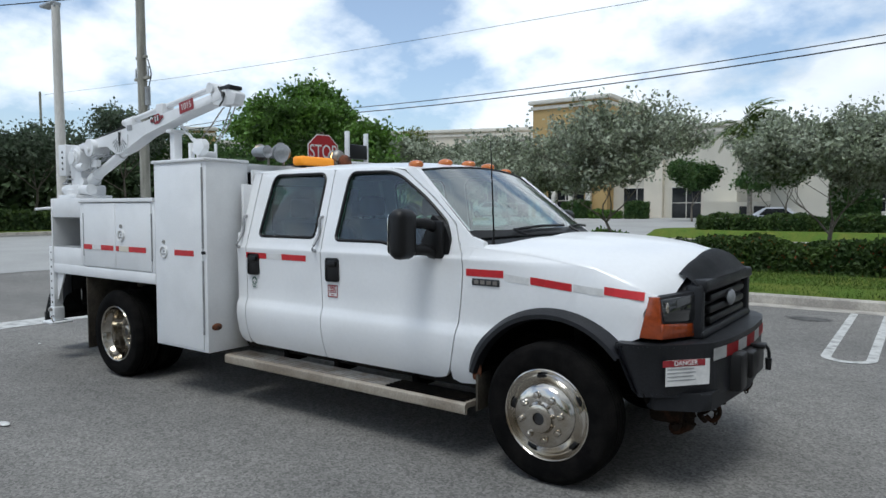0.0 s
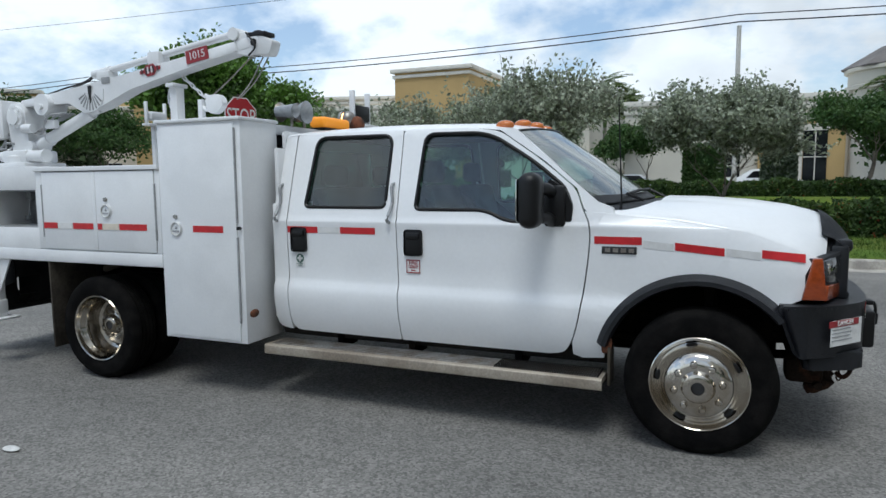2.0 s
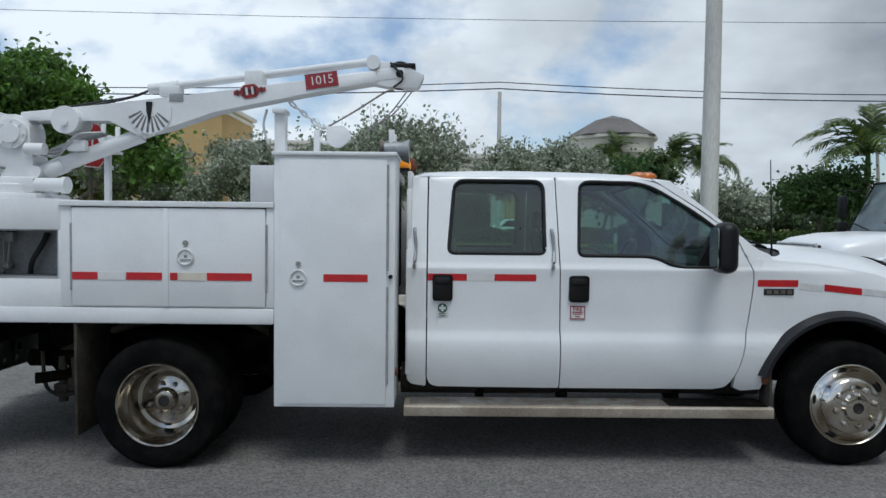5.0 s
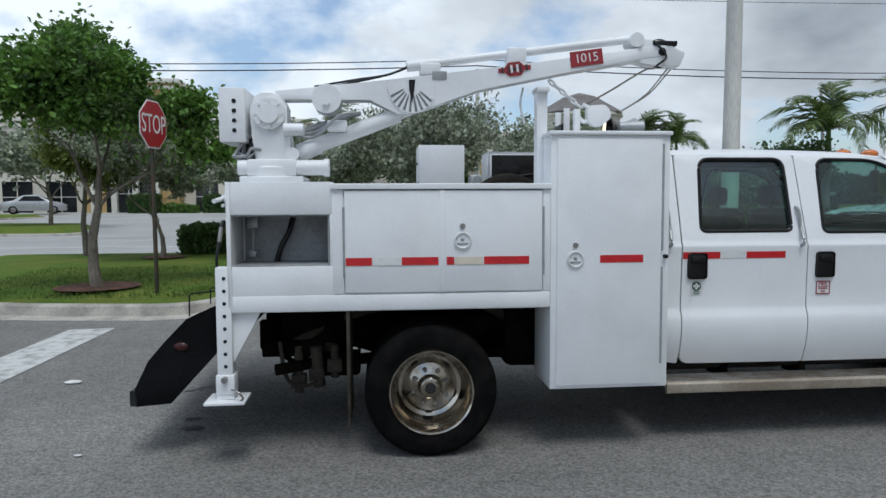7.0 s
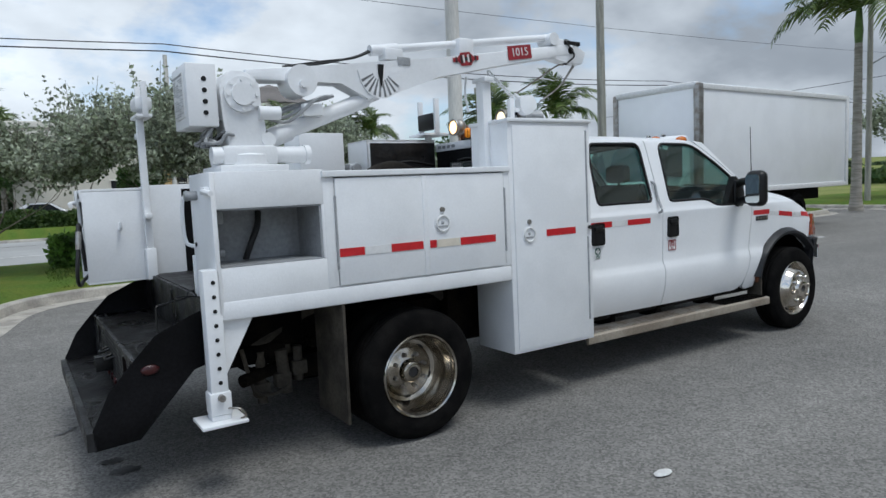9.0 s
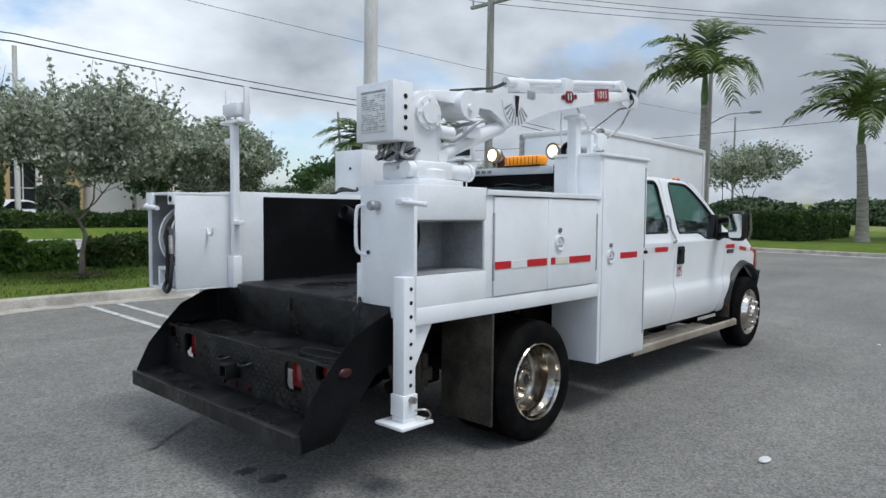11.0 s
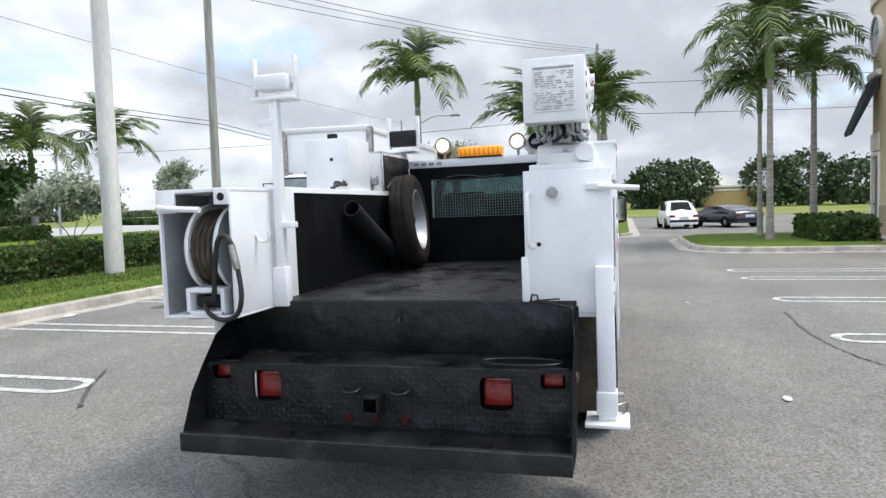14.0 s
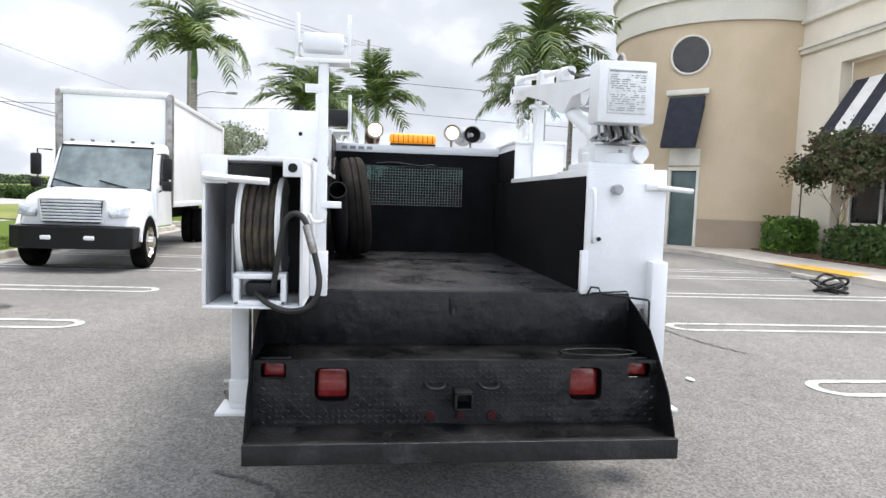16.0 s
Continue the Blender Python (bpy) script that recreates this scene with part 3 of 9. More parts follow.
NORTH = rounded([(-2.75, 4.15), (-2.05, 7.55), (23.5, 7.55), (23.5, 13.6), (-11.0, 13.6), (-9.4, 8.2), (-6.8, 4.7)], [0.9, 1.6, 2.5, 2.0, 2.0, 3.0, 2.0], 8)
verge("north", NORTH, "mown green grass strip beside the parking bays", 0.27, rise=1.6)
EAST = rounded([(25.2, -1.6), (60, -1.6), (60, 14), (25.2, 14)], [2.0, 0, 0, 2.0], 8)
verge("east", EAST, "green grass bank with palms across the lane", 0.35, rise=3.0)
ISLAND = rounded([(15.6, -8.6), (24.0, -8.6), (24.0, -3.15), (15.6, -3.15)], [0.6, 1.0, 2.0, 2.2], 8)
verge("palm_island", ISLAND, "small grass island under the palms", 0.20, rise=1.2)
STREETSIDE = rounded([(-5.2, 26.6), (8.0, 25.0), (40, 24.5), (40, 33.5), (-3.0, 33.5), (-5.6, 30.5)], [1.2, 2.0, 1.5, 1.5, 1.5, 1.2], 6)
verge("street", STREETSIDE, "raised grass verge on the far side of the street", 0.72, rise=1.5)
WESTPLOT = rounded([(-27.0, 25.5), (-13.5, 25.5), (-15.5, 33.5), (-27.0, 36.0)], 1.5, 6)
verge("west_plot", WESTPLOT, "grass plot beside the shop driveway", 0.5, rise=1.2)
bm = Bm()
grid(bm, span(-60, 60, 6), [24.15, 34, 44, 56], lambda x, y: (x, y, 0.012 + 0.62 * max(0.0, min(1.0, (y - 27) / 22))))
solid("shop_forecourt", bm, M_STREET, "pale driveway and car park rising to the shops", "driveway", kind="structure")
CROSS = rounded([(-40.5, 39.5), (-24.0, 39.5), (-23.0, 44.5), (-40.5, 44.5)], 1.6, 6)
verge("cross", CROSS, "grass strip before the shops across the road", 0.78, kerb=0.5, rise=1.2)
WESTSIDE = rounded([(-75, -30), (-37, -30), (-37, 45), (-75, 45)], 3, 6)
verge("west", WESTSIDE, "far grass verge with a hedge", 0.25, rise=2)
bm = Bm()
grid(bm, [62, 90, 120, 160, 220, 400], [-200, -60, 0, 60, 300], lambda x, y: (x, y, 0.03 + 1.6 * ((x - 62) / 110) ** 1.3))
solid("field", bm, M_FIELD, "open yellow-green field in the distance", "field", kind="structure")
bm = Bm()
flat(bm, [(25, 14.5), (60, 14.5), (60, 120), (45, 120)], 0.05)
solid("field", bm, M_FIELD, "open yellow-green field beyond the street", "field", kind="structure")

# sidewalk before the corner building
bm = Bm()
WALK = [(-14, -15), (30, -15), (30, -8.9), (18.2, -8.9), (16.2, -10.2), (-14, -10.2)]
prism(bm, WALK, -0.05, 0.15, "z", bev=0.02)
solid("pavement", bm, M_WALK, "pale concrete sidewalk along the building", "pavement", kind="structure")
bm = Bm()
prism(bm, [(-14, -14.6), (15.6, -14.6), (17.4, -14.6), (17.2, -13.0), (14.5, -12.6), (-14, -12.6)], 0.1, 0.2, "z", bev=0.02)
solid("planting_bed", bm, M_MULCH, "brown mulch planting bed along the wall", "planting bed", kind="structure")
bm = Bm()
prism(bm, [(9.0, -10.9), (11.2, -10.9), (11.5, -10.15), (8.7, -10.15)], 0.14, 0.158, "z")
solid("kerb_ramp", bm, M_YELLOW, "yellow painted kerb ramp in the sidewalk", "kerb ramp", kind="structure")
bm = Bm()
box(bm, (7.9, -9.55, 0.0), (9.7, -9.4, 0.11), 0.03)
solid("wheel_stop", bm, M_CURB, "concrete wheel stop at a parking bay", "wheel stop")


# ---- painted lines ----
def stripe_loop(x0, x1, y0, y1, w=0.10, z=0.006):
    """A hairpin bay line: two long bars and a rounded end at y0."""
    bm = Bm()
    s = 1 if y1 > y0 else -1
    xm, r = (x0 + x1) / 2, (x1 - x0) / 2
    outer = [(x0, y1)] + [(xm - r * math.cos(a), y0 + s * r * (1 - math.sin(a))) for a in span(0, math.pi, 12)] + [(x1, y1)]
    ri = r - w
    inner = [(x0 + w, y1)] + [(xm - ri * math.cos(a), y0 + s * (r - ri * math.sin(a))) for a in span(0, math.pi, 12)] + [(x1 - w, y1)]
    a = [bm.verts.new((x, y, z)) for x, y in outer]
    b = [bm.verts.new((x, y, z)) for x, y in inner]
    for i in range(len(a) - 1):
        bm.faces.new((a[i], a[i + 1], b[i + 1], b[i]))
    return bm


for xc in (-0.05, 2.65, 5.35, 8.05, 10.75, 13.45):
    solid("bay_line", stripe_loop(xc - 0.02, xc + 0.5, 3.5, 7.2), M_LINE, "worn white hairpin parking line on the asphalt", "parking line", "bay lines", "structure")
for xc in (-2.6, 0.25, 3.0, 5.95, 8.8):
    solid("bay_line", stripe_loop(xc - 0.02, xc + 0.5, -3.35, -9.3), M_LINE, "worn white hairpin parking line on the asphalt", "parking line", "bay lines", "structure")
solid("bay_line", stripe_loop(10.3, 10.85, -3.3, -9.3), M_LINE, "worn white hairpin parking line on the asphalt", "parking line", "bay lines", "structure")
bm = Bm()
flat(bm, [(-4.25, -3.2), (-3.68, -3.2), (-3.62, 3.45), (-4.15, 3.4)], 0.006)
solid("stop_line", bm, M_LINE, "wide worn white stop line across the lane", "stop line", kind="structure")
bm = Bm()
flat(bm, [(-26, 18.4), (24, 18.4), (24, 18.7), (-26, 18.7)], 0.012)
solid("street_line", bm, M_LINE, "white line along the street", "street line", kind="structure")
bm = Bm()
flat(bm, [(-34, 14.4), (60, 14.4), (60, 24.1), (-34, 24.1)], 0.004)
flat(bm, [(-34, -25), (-12, -25), (-12, 24.1), (-34, 24.1)], 0.008)
solid("road", bm, M_STREET, "light grey asphalt street", "road", kind="structure")


def crack(pts, w=0.020):
    """A thin tar seam with a ragged width."""
    rnd = random.Random(len(pts) * 7 + int(pts[0][0] * 10))
    bm = Bm()
    line = curve_pts([(x, y, 0.007) for x, y in pts], 14)
    a, b = [], []
    for i, p in enumerate(line):
        t = (line[min(i + 1, len(line) - 1)] - line[max(i - 1, 0)]).normalized()
        n = Vector((-t.y, t.x, 0))
        k = w * rnd.uniform(0.25, 1.0)
        off = n * rnd.uniform(-0.02, 0.02)
        a.append(bm.verts.new(p + off + n * k))
        b.append(bm.verts.new(p + off - n * k))
    for i in range(len(line) - 1):
        bm.faces.new((a[i], a[i + 1], b[i + 1], b[i]))
    return bm


for pts in ([(-1.12, 1.25), (-1.3, 0.98), (-1.55, 0.81), (-1.94, 0.49)], [(4.95, -3.26), (4.0, -3.2), (3.1, -3.2), (2.3, -3.32), (1.75, -3.55)],
            [(-0.38, 3.04), (0.09, 3.41), (0.40, 3.60), (0.80, 3.83)]):
    solid("crack", crack(pts), M_TAR, "dark tarred crack in the asphalt", "crack", "cracks", "structure")
for cx, cy, r in ((-1.68, -0.24, 0.055), (-1.63, -0.44, 0.07), (4.9, 6.3, 0.22), (3.9, 4.9, 0.18)):
    rnd = random.Random(int(cx * 100))
    bm = Bm()
    flat(bm, [(cx + r * rnd.uniform(0.66, 1.12) * math.cos(a) * 1.3, cy + r * rnd.uniform(0.66, 1.12) * math.sin(a)) for a in span(0, 2 * math.pi, 48)[:-1]], 0.005)
    solid("oil_stain", bm, M_OIL, "dark oil spot on the asphalt", "stain", "oil stains", "structure")
for cx, cy, s in ((0.73, -2.38, 0.05), (3.77, 7.2, 0.09), (-3.0, 0.87, 0.06), (-2.2, -0.9, 0.02), (5.7, -2.1, 0.03)):
    bm = Bm()
    ball(bm, (cx, cy, 0.012), s, (1.3, 0.7, 0.25), 8, 6)
    solid("litter", bm, M_LITTER, "small pale scrap of litter on the asphalt", "litter", "scraps of litter")


# ---- plants ----
def leaf_cloud(name, pts, size, mat, rnd, long=1.6, flatten=0.0):
    """Many small folded leaves, one mesh."""
    pts = np.asarray(pts)
    n = len(pts)
    g = np.random.default_rng(rnd)
    d = g.normal(size=(n, 3))
    d[:, 2] *= 1 - flatten
    d /= np.linalg.norm(d, axis=1)[:, None]
    e = np.cross(d, g.normal(size=(n, 3)))
    e /= np.linalg.norm(e, axis=1)[:, None]
    s = size * g.uniform(0.6, 1.3, (n, 1))
    a, b = d * s * long * 0.5, e * s * 0.5
    fold = np.cross(d, e) * s * 0.18
    v = np.stack([pts - a, pts + b + fold, pts + a, pts - b + fold], 1).reshape(-1, 3)
    i = np.arange(n)[:, None] * 4
    f = np.concatenate([i + [0, 1, 2], i + [0, 2, 3]], 0)
    me = bpy.data.meshes.new(name)
    me.from_pydata(v.tolist(), [], f.tolist())
    me.materials.append(mat)
    return me


def grow(seed, height, spread, levels, fork, trunk_r, lean=0.0, first=0.35, droop=0.0, crown=None):
    """Limbs as lists of points with radii, and twig ends."""
    rnd = random.Random(seed)
    limbs, tips = [], []

    def branch(p, d, length, r, level):
        pts, rad = [p.copy()], [r]
        for k in range(4):
            d = (d + Vector((rnd.gauss(0, 0.16), rnd.gauss(0, 0.16), rnd.gauss(0.03, 0.10) - droop * level))).normalized()
            p = p + d * length / 4
            pts.append(p.copy())
            rad.append(r * (1 - 0.13 * (k + 1)))
            if level >= 1 and k >= 1:
                tips.append((p.copy(), level))
        limbs.append((pts, rad))
        if level >= levels:
            tips.append((p.copy(), level + 1))
            return
        for k in range(fork):
            az = 2 * math.pi * (k + rnd.random() * 0.7) / fork
            side = Vector((math.cos(az), math.sin(az), 0))
            nd = (d * rnd.uniform(0.5, 0.9) + side * spread * rnd.uniform(0.6, 1.1) + Vector((0, 0, 0.25))).normalized()
            ln = crown * rnd.uniform(0.85, 1.1) if crown and level == 0 else length * rnd.uniform(0.62, 0.85)
            branch(pts[-1 - rnd.randrange(2)], nd, ln, rad[-1] * 0.72, level + 1)

    branch(Vector((0, 0, -0.1)), Vector((lean, 0.0, 1)).normalized(), height * first, trunk_r, 0)
    return limbs, tips


def tree(name, at, label, seed, height, spread, levels, fork, trunk_r, leaves, leaf, mat, clump, group="trees", lean=0.0, first=0.35, turn=0.0, bark=None, crown=None, top=None, wide=None, shoot=0.0, clear=None):
    limbs, tips = grow(seed, height, spread, levels, fork, trunk_r, lean, first, 0.0, crown)
    if top:
        hz = max(t[0].z for t in tips)
        cx, cy = sum(t[0].x for t in tips) / len(tips), sum(t[0].y for t in tips) / len(tips)
        rr = sorted(math.hypot(t[0].x - cx, t[0].y - cy) for t in tips)[int(len(tips) * 0.96)]
        kx, kz = wide / 2 / rr, (top - shoot * 0.6) / hz
        for p in [q for l, _ in limbs for q in l] + [t[0] for t in tips]:
            u = max(0.0, p.z / hz) ** 0.7
            p.x, p.y, p.z = (p.x - cx * u) * kx, (p.y - cy * u) * kx, p.z * kz
    ob = thing(name, label, "tree", group, pose(*at, 0, 0, turn))
    g = np.random.default_rng(seed)
    base = np.array([t[0] for t in tips if t[1] >= levels - 1])
    way = np.zeros_like(base)
    if shoot:
        mid = base.mean(0) - np.array([0, 0, 0.6])
        way = (base - mid) / np.linalg.norm(base - mid, axis=1)[:, None] * 0.7 + g.normal(size=base.shape) * 0.35 + np.array([0, 0, 0.45])
        way = way / np.linalg.norm(way, axis=1)[:, None] * shoot * g.uniform(0.35, 1.25, (len(base), 1))
    bm = Bm()
    for pts, rad in limbs:
        tube(bm, pts, rad, 6 if rad[0] < 0.05 else 9)
    if shoot:
        for p, w in zip(base[::2], way[::2]):
            tube(bm, [Vector(p), Vector(p + w)], [0.007, 0.003], 4)
    part("trunk", bm, bark or M_BARK, ob)
    idx = g.integers(0, len(base), leaves)
    r = clump * g.uniform(0.2, 1.0, (len(base), 1)) ** 0.6
    off = g.normal(size=(leaves, 3)) * r[idx] * np.array([1, 1, 0.75]) + way[idx] * g.uniform(0, 1, (leaves, 1))
    pts = base[idx] + off
    if clear:
        pts = pts[np.hypot(pts[:, 0] + at[0] - clear[0], pts[:, 1] + at[1] - clear[1]) > clear[2]]
    c = part_mesh("crown", leaf_cloud("crown", pts, leaf, mat, seed), ob)
    return ob, c


def part_mesh(name, me, parent, label=""):
    ob = new(name, me)
    ob.parent = parent
    if label:
        ob["label"] = label
    return ob


tree("tree", (-4.68, 5.6, 0.2), "bright green rounded shade tree in a mulch ring", 4, 2.9, 0.85, 4, 4, 0.095, 46000, 0.066, M_LEAF_G, 0.19, first=0.60, crown=0.84, group="lot trees", clear=(-3.1, 4.5, 1.15), top=4.1, wide=3.1)
tree("silver_tree", (0.60, 9.5, 0.2), "multi-stemmed silver-green buttonwood tree on the grass", 15, 4.2, 0.9, 4, 4, 0.06, 19000, 0.064, M_LEAF_S, 0.085, first=0.26, group="silver trees", top=3.75, wide=3.5, shoot=0.72)
tree("silver_tree", (-2.4, 10.6, 0.2), "silver-green buttonwood tree with an open crown on the grass", 17, 4.0, 0.9, 4, 4, 0.06, 18000, 0.064, M_LEAF_S, 0.10, first=0.28, group="silver trees", turn=110, top=3.4, wide=3.3, shoot=0.6)
tree("silver_tree", (4.45, 12.1, 0.2), "dense silver-green buttonwood tree behind the hedge", 23, 4.1, 0.95, 4, 4, 0.07, 33000, 0.064, M_LEAF_S, 0.11, first=0.16, group="silver trees", turn=70, top=3.55, wide=3.0, shoot=0.55)
tree("silver_tree", (-5.45, 11.1, 0.2), "leaning silver-green buttonwood tree in a mulch ring", 31, 4.9, 0.9, 4, 3, 0.07, 20000, 0.064, M_LEAF_S, 0.11, lean=0.3, first=0.42, group="silver trees", turn=150, top=3.4, wide=3.2, shoot=0.5)
tree("silver_tree", (9.6, 12.6, 0.2), "silver-green buttonwood tree behind the hedge", 37, 3.6, 0.95, 4, 3, 0.05, 6000, 0.08, M_LEAF_S, 0.12, first=0.22, group="silver trees", turn=20, top=2.5, wide=2.0, shoot=0.4)
tree("tree", (10.2, 29.5, 0.5), "dark green flat-topped tree before the round tower", 41, 5.2, 1.1, 4, 3, 0.13, 17000, 0.10, M_LEAF_D, 0.3, first=0.4, group="street trees", top=4.3, wide=5.4)
tree("tree", (0.9, 29.5, 0.5), "small round dense green tree on the far verge", 43, 5.0, 0.7, 4, 3, 0.07, 16000, 0.09, M_LEAF_D, 0.26, first=0.34, group="street trees", top=3.7, wide=2.9)
tree("tree", (-7.5, 45.0, 0.5), "small dark green tree beside the shop driveway", 45, 5.0, 0.7, 4, 3, 0.09, 9000, 0.13, M_LEAF_D, 0.32, first=0.42, group="street trees", top=4.4, wide=3.4)
tree("tree", (-1.9, 41.0, 0.5), "dense green tree beside the shop driveway palms", 49, 5.0, 0.8, 4, 3, 0.09, 9000, 0.13, M_LEAF_D, 0.34, first=0.3, group="street trees", turn=60, top=4.2, wide=3.6)
tree("tree", (-7.6, 12.2, 0.2), "green shade tree behind the stop sign", 47, 2.6, 0.9, 4, 4, 0.09, 24000, 0.066, M_LEAF_Y, 0.2, first=0.72, crown=0.8, group="lot trees")
tree("tree", (13.2, -13.45, 0.2), "thin sparse ornamental tree with olive-green leaves", 55, 3.4, 0.62, 4, 4, 0.05, 16000, 0.085, M_LEAF_O, 0.16, first=0.30, group="planting bed trees", top=3.7, wide=2.9, shoot=0.4)
tree("silver_tree", (29.6, 7.6, 0.3), "pale thin tree on the grass bank", 59, 5.2, 0.9, 3, 4, 0.07, 9000, 0.09, M_LEAF_S, 0.2, first=0.32, group="silver trees", top=4.6, wide=4.0, shoot=0.6)
tree("tree", (41.0, 33.0, 0.1), "thin tree standing in the open field", 61, 5.4, 0.7, 3, 4, 0.07, 5000, 0.12, M_LEAF_S, 0.22, first=0.35, group="field trees", top=5.7, wide=3.2, shoot=0.4)
for k, (x, y, h, w, lm) in enumerate(((-44, 3, 7.6, 6.5, M_LEAF_K), (-40, 9, 8.0, 7.0, M_LEAF_K), (-41, 15, 7.0, 6.5, M_LEAF_K), (-40, 21, 8.2, 7.0, M_LEAF_K), (-41, 27, 7.2, 7.0, M_LEAF_D), (-40, 33, 7.5, 7.0, M_LEAF_D),
                                      (-24, 32, 5.6, 5.0, M_LEAF_S), (-17, 30.5, 5.2, 4.4, M_LEAF_S), (12.5, 32, 5.0, 4.2, M_LEAF_D), (22.0, 30, 4.4, 4.0, M_LEAF_D))):
    tree("tree", (x, y, 0.1), "roadside tree across the street", 70 + k, h, 0.95, 3, 5, 0.13, 9000, 0.17, lm, 0.55, first=0.3, group="street trees", turn=40 * k, top=h, wide=w)


def hedge(name, x0, x1, y0, y1, z0, z1, n, leaf=0.075, mat=None, seed=1, label="clipped dark green hedge", category="hedge", red=0.0):
    """A clipped hedge: woody core and a coat of leaves, uneven on top."""
    g = np.random.default_rng(seed)
    ob = thing(name, label, category, "hedges")
    bm = Bm()
    us, vs = span(x0 + 0.12, x1 - 0.12, max(2, int((x1 - x0) / 0.7))), span(y0 + 0.12, y1 - 0.12, 3)
    m = len(us)
    box(bm, (x0 + 0.12, y0 + 0.12, z0), (x1 - 0.12, y1 - 0.12, z1 - 0.12), 0.05)
    part("core", bm, M_LEAF_D, ob)
    p = np.stack([g.uniform(x0, x1, n), g.uniform(y0, y1, n), g.uniform(z0, z1, n)], 1)
    side = g.integers(0, 4, n)
    area = np.array([(x1 - x0) * (y1 - y0), (x1 - x0) * (z1 - z0), (x1 - x0) * (z1 - z0), (y1 - y0) * (z1 - z0) * 2])
    side = g.choice(4, n, p=area / area.sum())
    jit = g.normal(0, 0.045, n)
    top = z1 + 0.07 * np.sin(p[:, 0] * 2.3 + seed) + 0.05 * np.sin(p[:, 0] * 5.1 + p[:, 1] * 3)
    p[:, 2] = np.where(side == 0, top + jit, z0 + (p[:, 2] - z0) / (z1 - z0) * (top - z0))
    p[:, 1] = np.where(side == 1, y0 + jit, np.where(side == 2, y1 + jit, p[:, 1]))
    p[:, 0] = np.where(side == 3, np.where(p[:, 0] > (x0 + x1) / 2, x1, x0) + jit, p[:, 0])
    part_mesh("foliage", leaf_cloud("foliage", p, leaf, mat or M_LEAF_H, seed), ob)["kind"] = "stuff"
    if red:
        q = p[g.random(n) < red] + g.normal(0, 0.02, 3)
        part_mesh("flowers", leaf_cloud("flowers", q, leaf * 0.8, M_FLOWER, seed + 1), ob, "scattered small red flowers")["kind"] = "stuff"
    return ob


hedge("hedge", 1.5, 6.6, 10.8, 11.9, 0.2, 0.80, 24000, leaf=0.062, seed=1, red=0.03, label="clipped dark green hedge with a few red flowers")
hedge("hedge", 6.8, 12.0, 10.9, 12.0, 0.2, 0.88, 18000, leaf=0.062, seed=2, red=0.05, label="clipped dark green hedge with red flowers")
hedge("shrub", -1.35, 0.05, 10.9, 12.0, 0.2, 0.82, 4500, seed=21, leaf=0.09, mat=M_LEAF_G, label="loose green shrub on the grass strip", category="shrub")
hedge("shrub", 0.22, 1.0, 11.0, 11.8, 0.2, 0.74, 2400, seed=22, leaf=0.09, mat=M_LEAF_G, label="small green shrub on the grass strip", category="shrub")
hedge("shrub", 12.05, 12.7, 11.0, 11.9, 0.2, 0.7, 1200, seed=23, mat=M_FLOWER, leaf=0.09, label="red croton at the end of the hedge", category="shrub")
hedge("hedge", -5.3, -2.9, 12.1, 13.2, 0.2, 0.95, 9000, leaf=0.065, seed=3, label="low green hedge block behind the stop sign")
hedge("hedge", 13.7, 15.3, 11.3, 12.3, 0.2, 0.85, 3600, seed=4, leaf=0.085, red=0.3, label="green and red croton shrubs")
hedge("shrub", 2.6, 4.4, 30.6, 32.2, 0.4, 3.0, 6000, leaf=0.11, seed=35, mat=M_LEAF_D, label="tall dark green shrub on the far verge", category="shrub")
hedge("shrub", 6.2, 7.6, 31.0, 32.4, 0.4, 2.3, 4500, leaf=0.11, seed=36, mat=M_LEAF_K, label="dull green shrub on the far verge", category="shrub")
hedge("hedge", -2.6, 11.0, 28.2, 29.2, 0.4, 1.12, 14000, leaf=0.10, seed=5, red=0.02, label="clipped hedge along the far verge")
hedge("hedge", 11.5, 23.5, 27.6, 28.8, 0.4, 1.1, 9000, leaf=0.12, seed=6, label="clipped hedge along the far verge")
hedge("shrub", -20.2, -18.2, 50.0, 51.8, 0.5, 2.0, 2200, leaf=0.14, seed=32, mat=M_LEAF_D, label="clipped round dark shrub before the shops", category="shrub")
hedge("shrub", -14.4, -12.8, 50.0, 51.4, 0.5, 1.9, 1800, leaf=0.14, seed=33, mat=M_LEAF_D, label="clipped round dark shrub before the shops", category="shrub")
hedge("shrub", -17.6, -15.0, 50.0, 51.0, 0.5, 1.2, 1500, leaf=0.14, seed=34, mat=M_LEAF_G, label="low yellow-green shrubs before the shops", category="shrub")
hedge("hedge", -38.2, -34.4, 40.6, 43.6, 0.5, 1.5, 2600, leaf=0.16, seed=31, mat=M_LEAF_D, label="clipped dark hedge block on the grass strip")
hedge("hedge", -38.8, -37.8, -8.0, 30.0, 0.2, 1.3, 9000, leaf=0.2, seed=7, label="long hedge beyond the cross road")
hedge("hedge", 30.5, 40.0, 5.6, 8.0, 0.3, 1.5, 9000, leaf=0.13, seed=8, label="clipped green hedge on the grass bank")
hedge("hedge", 33.0, 36.0, 0.6, 2.2, 0.3, 1.1, 3000, leaf=0.13, seed=9, label="dark shrub below the palms")
hedge("hedge", 17.2, 20.6, -8.3, -6.9, 0.2, 0.8, 7000, leaf=0.10, seed=10, label="loose green shrubs on the palm island")
hedge("hedge", 3.0, 13.4, -14.2, -12.9, 0.15, 1.05, 9000, leaf=0.09, seed=11, label="clipped green shrubs along the wall")
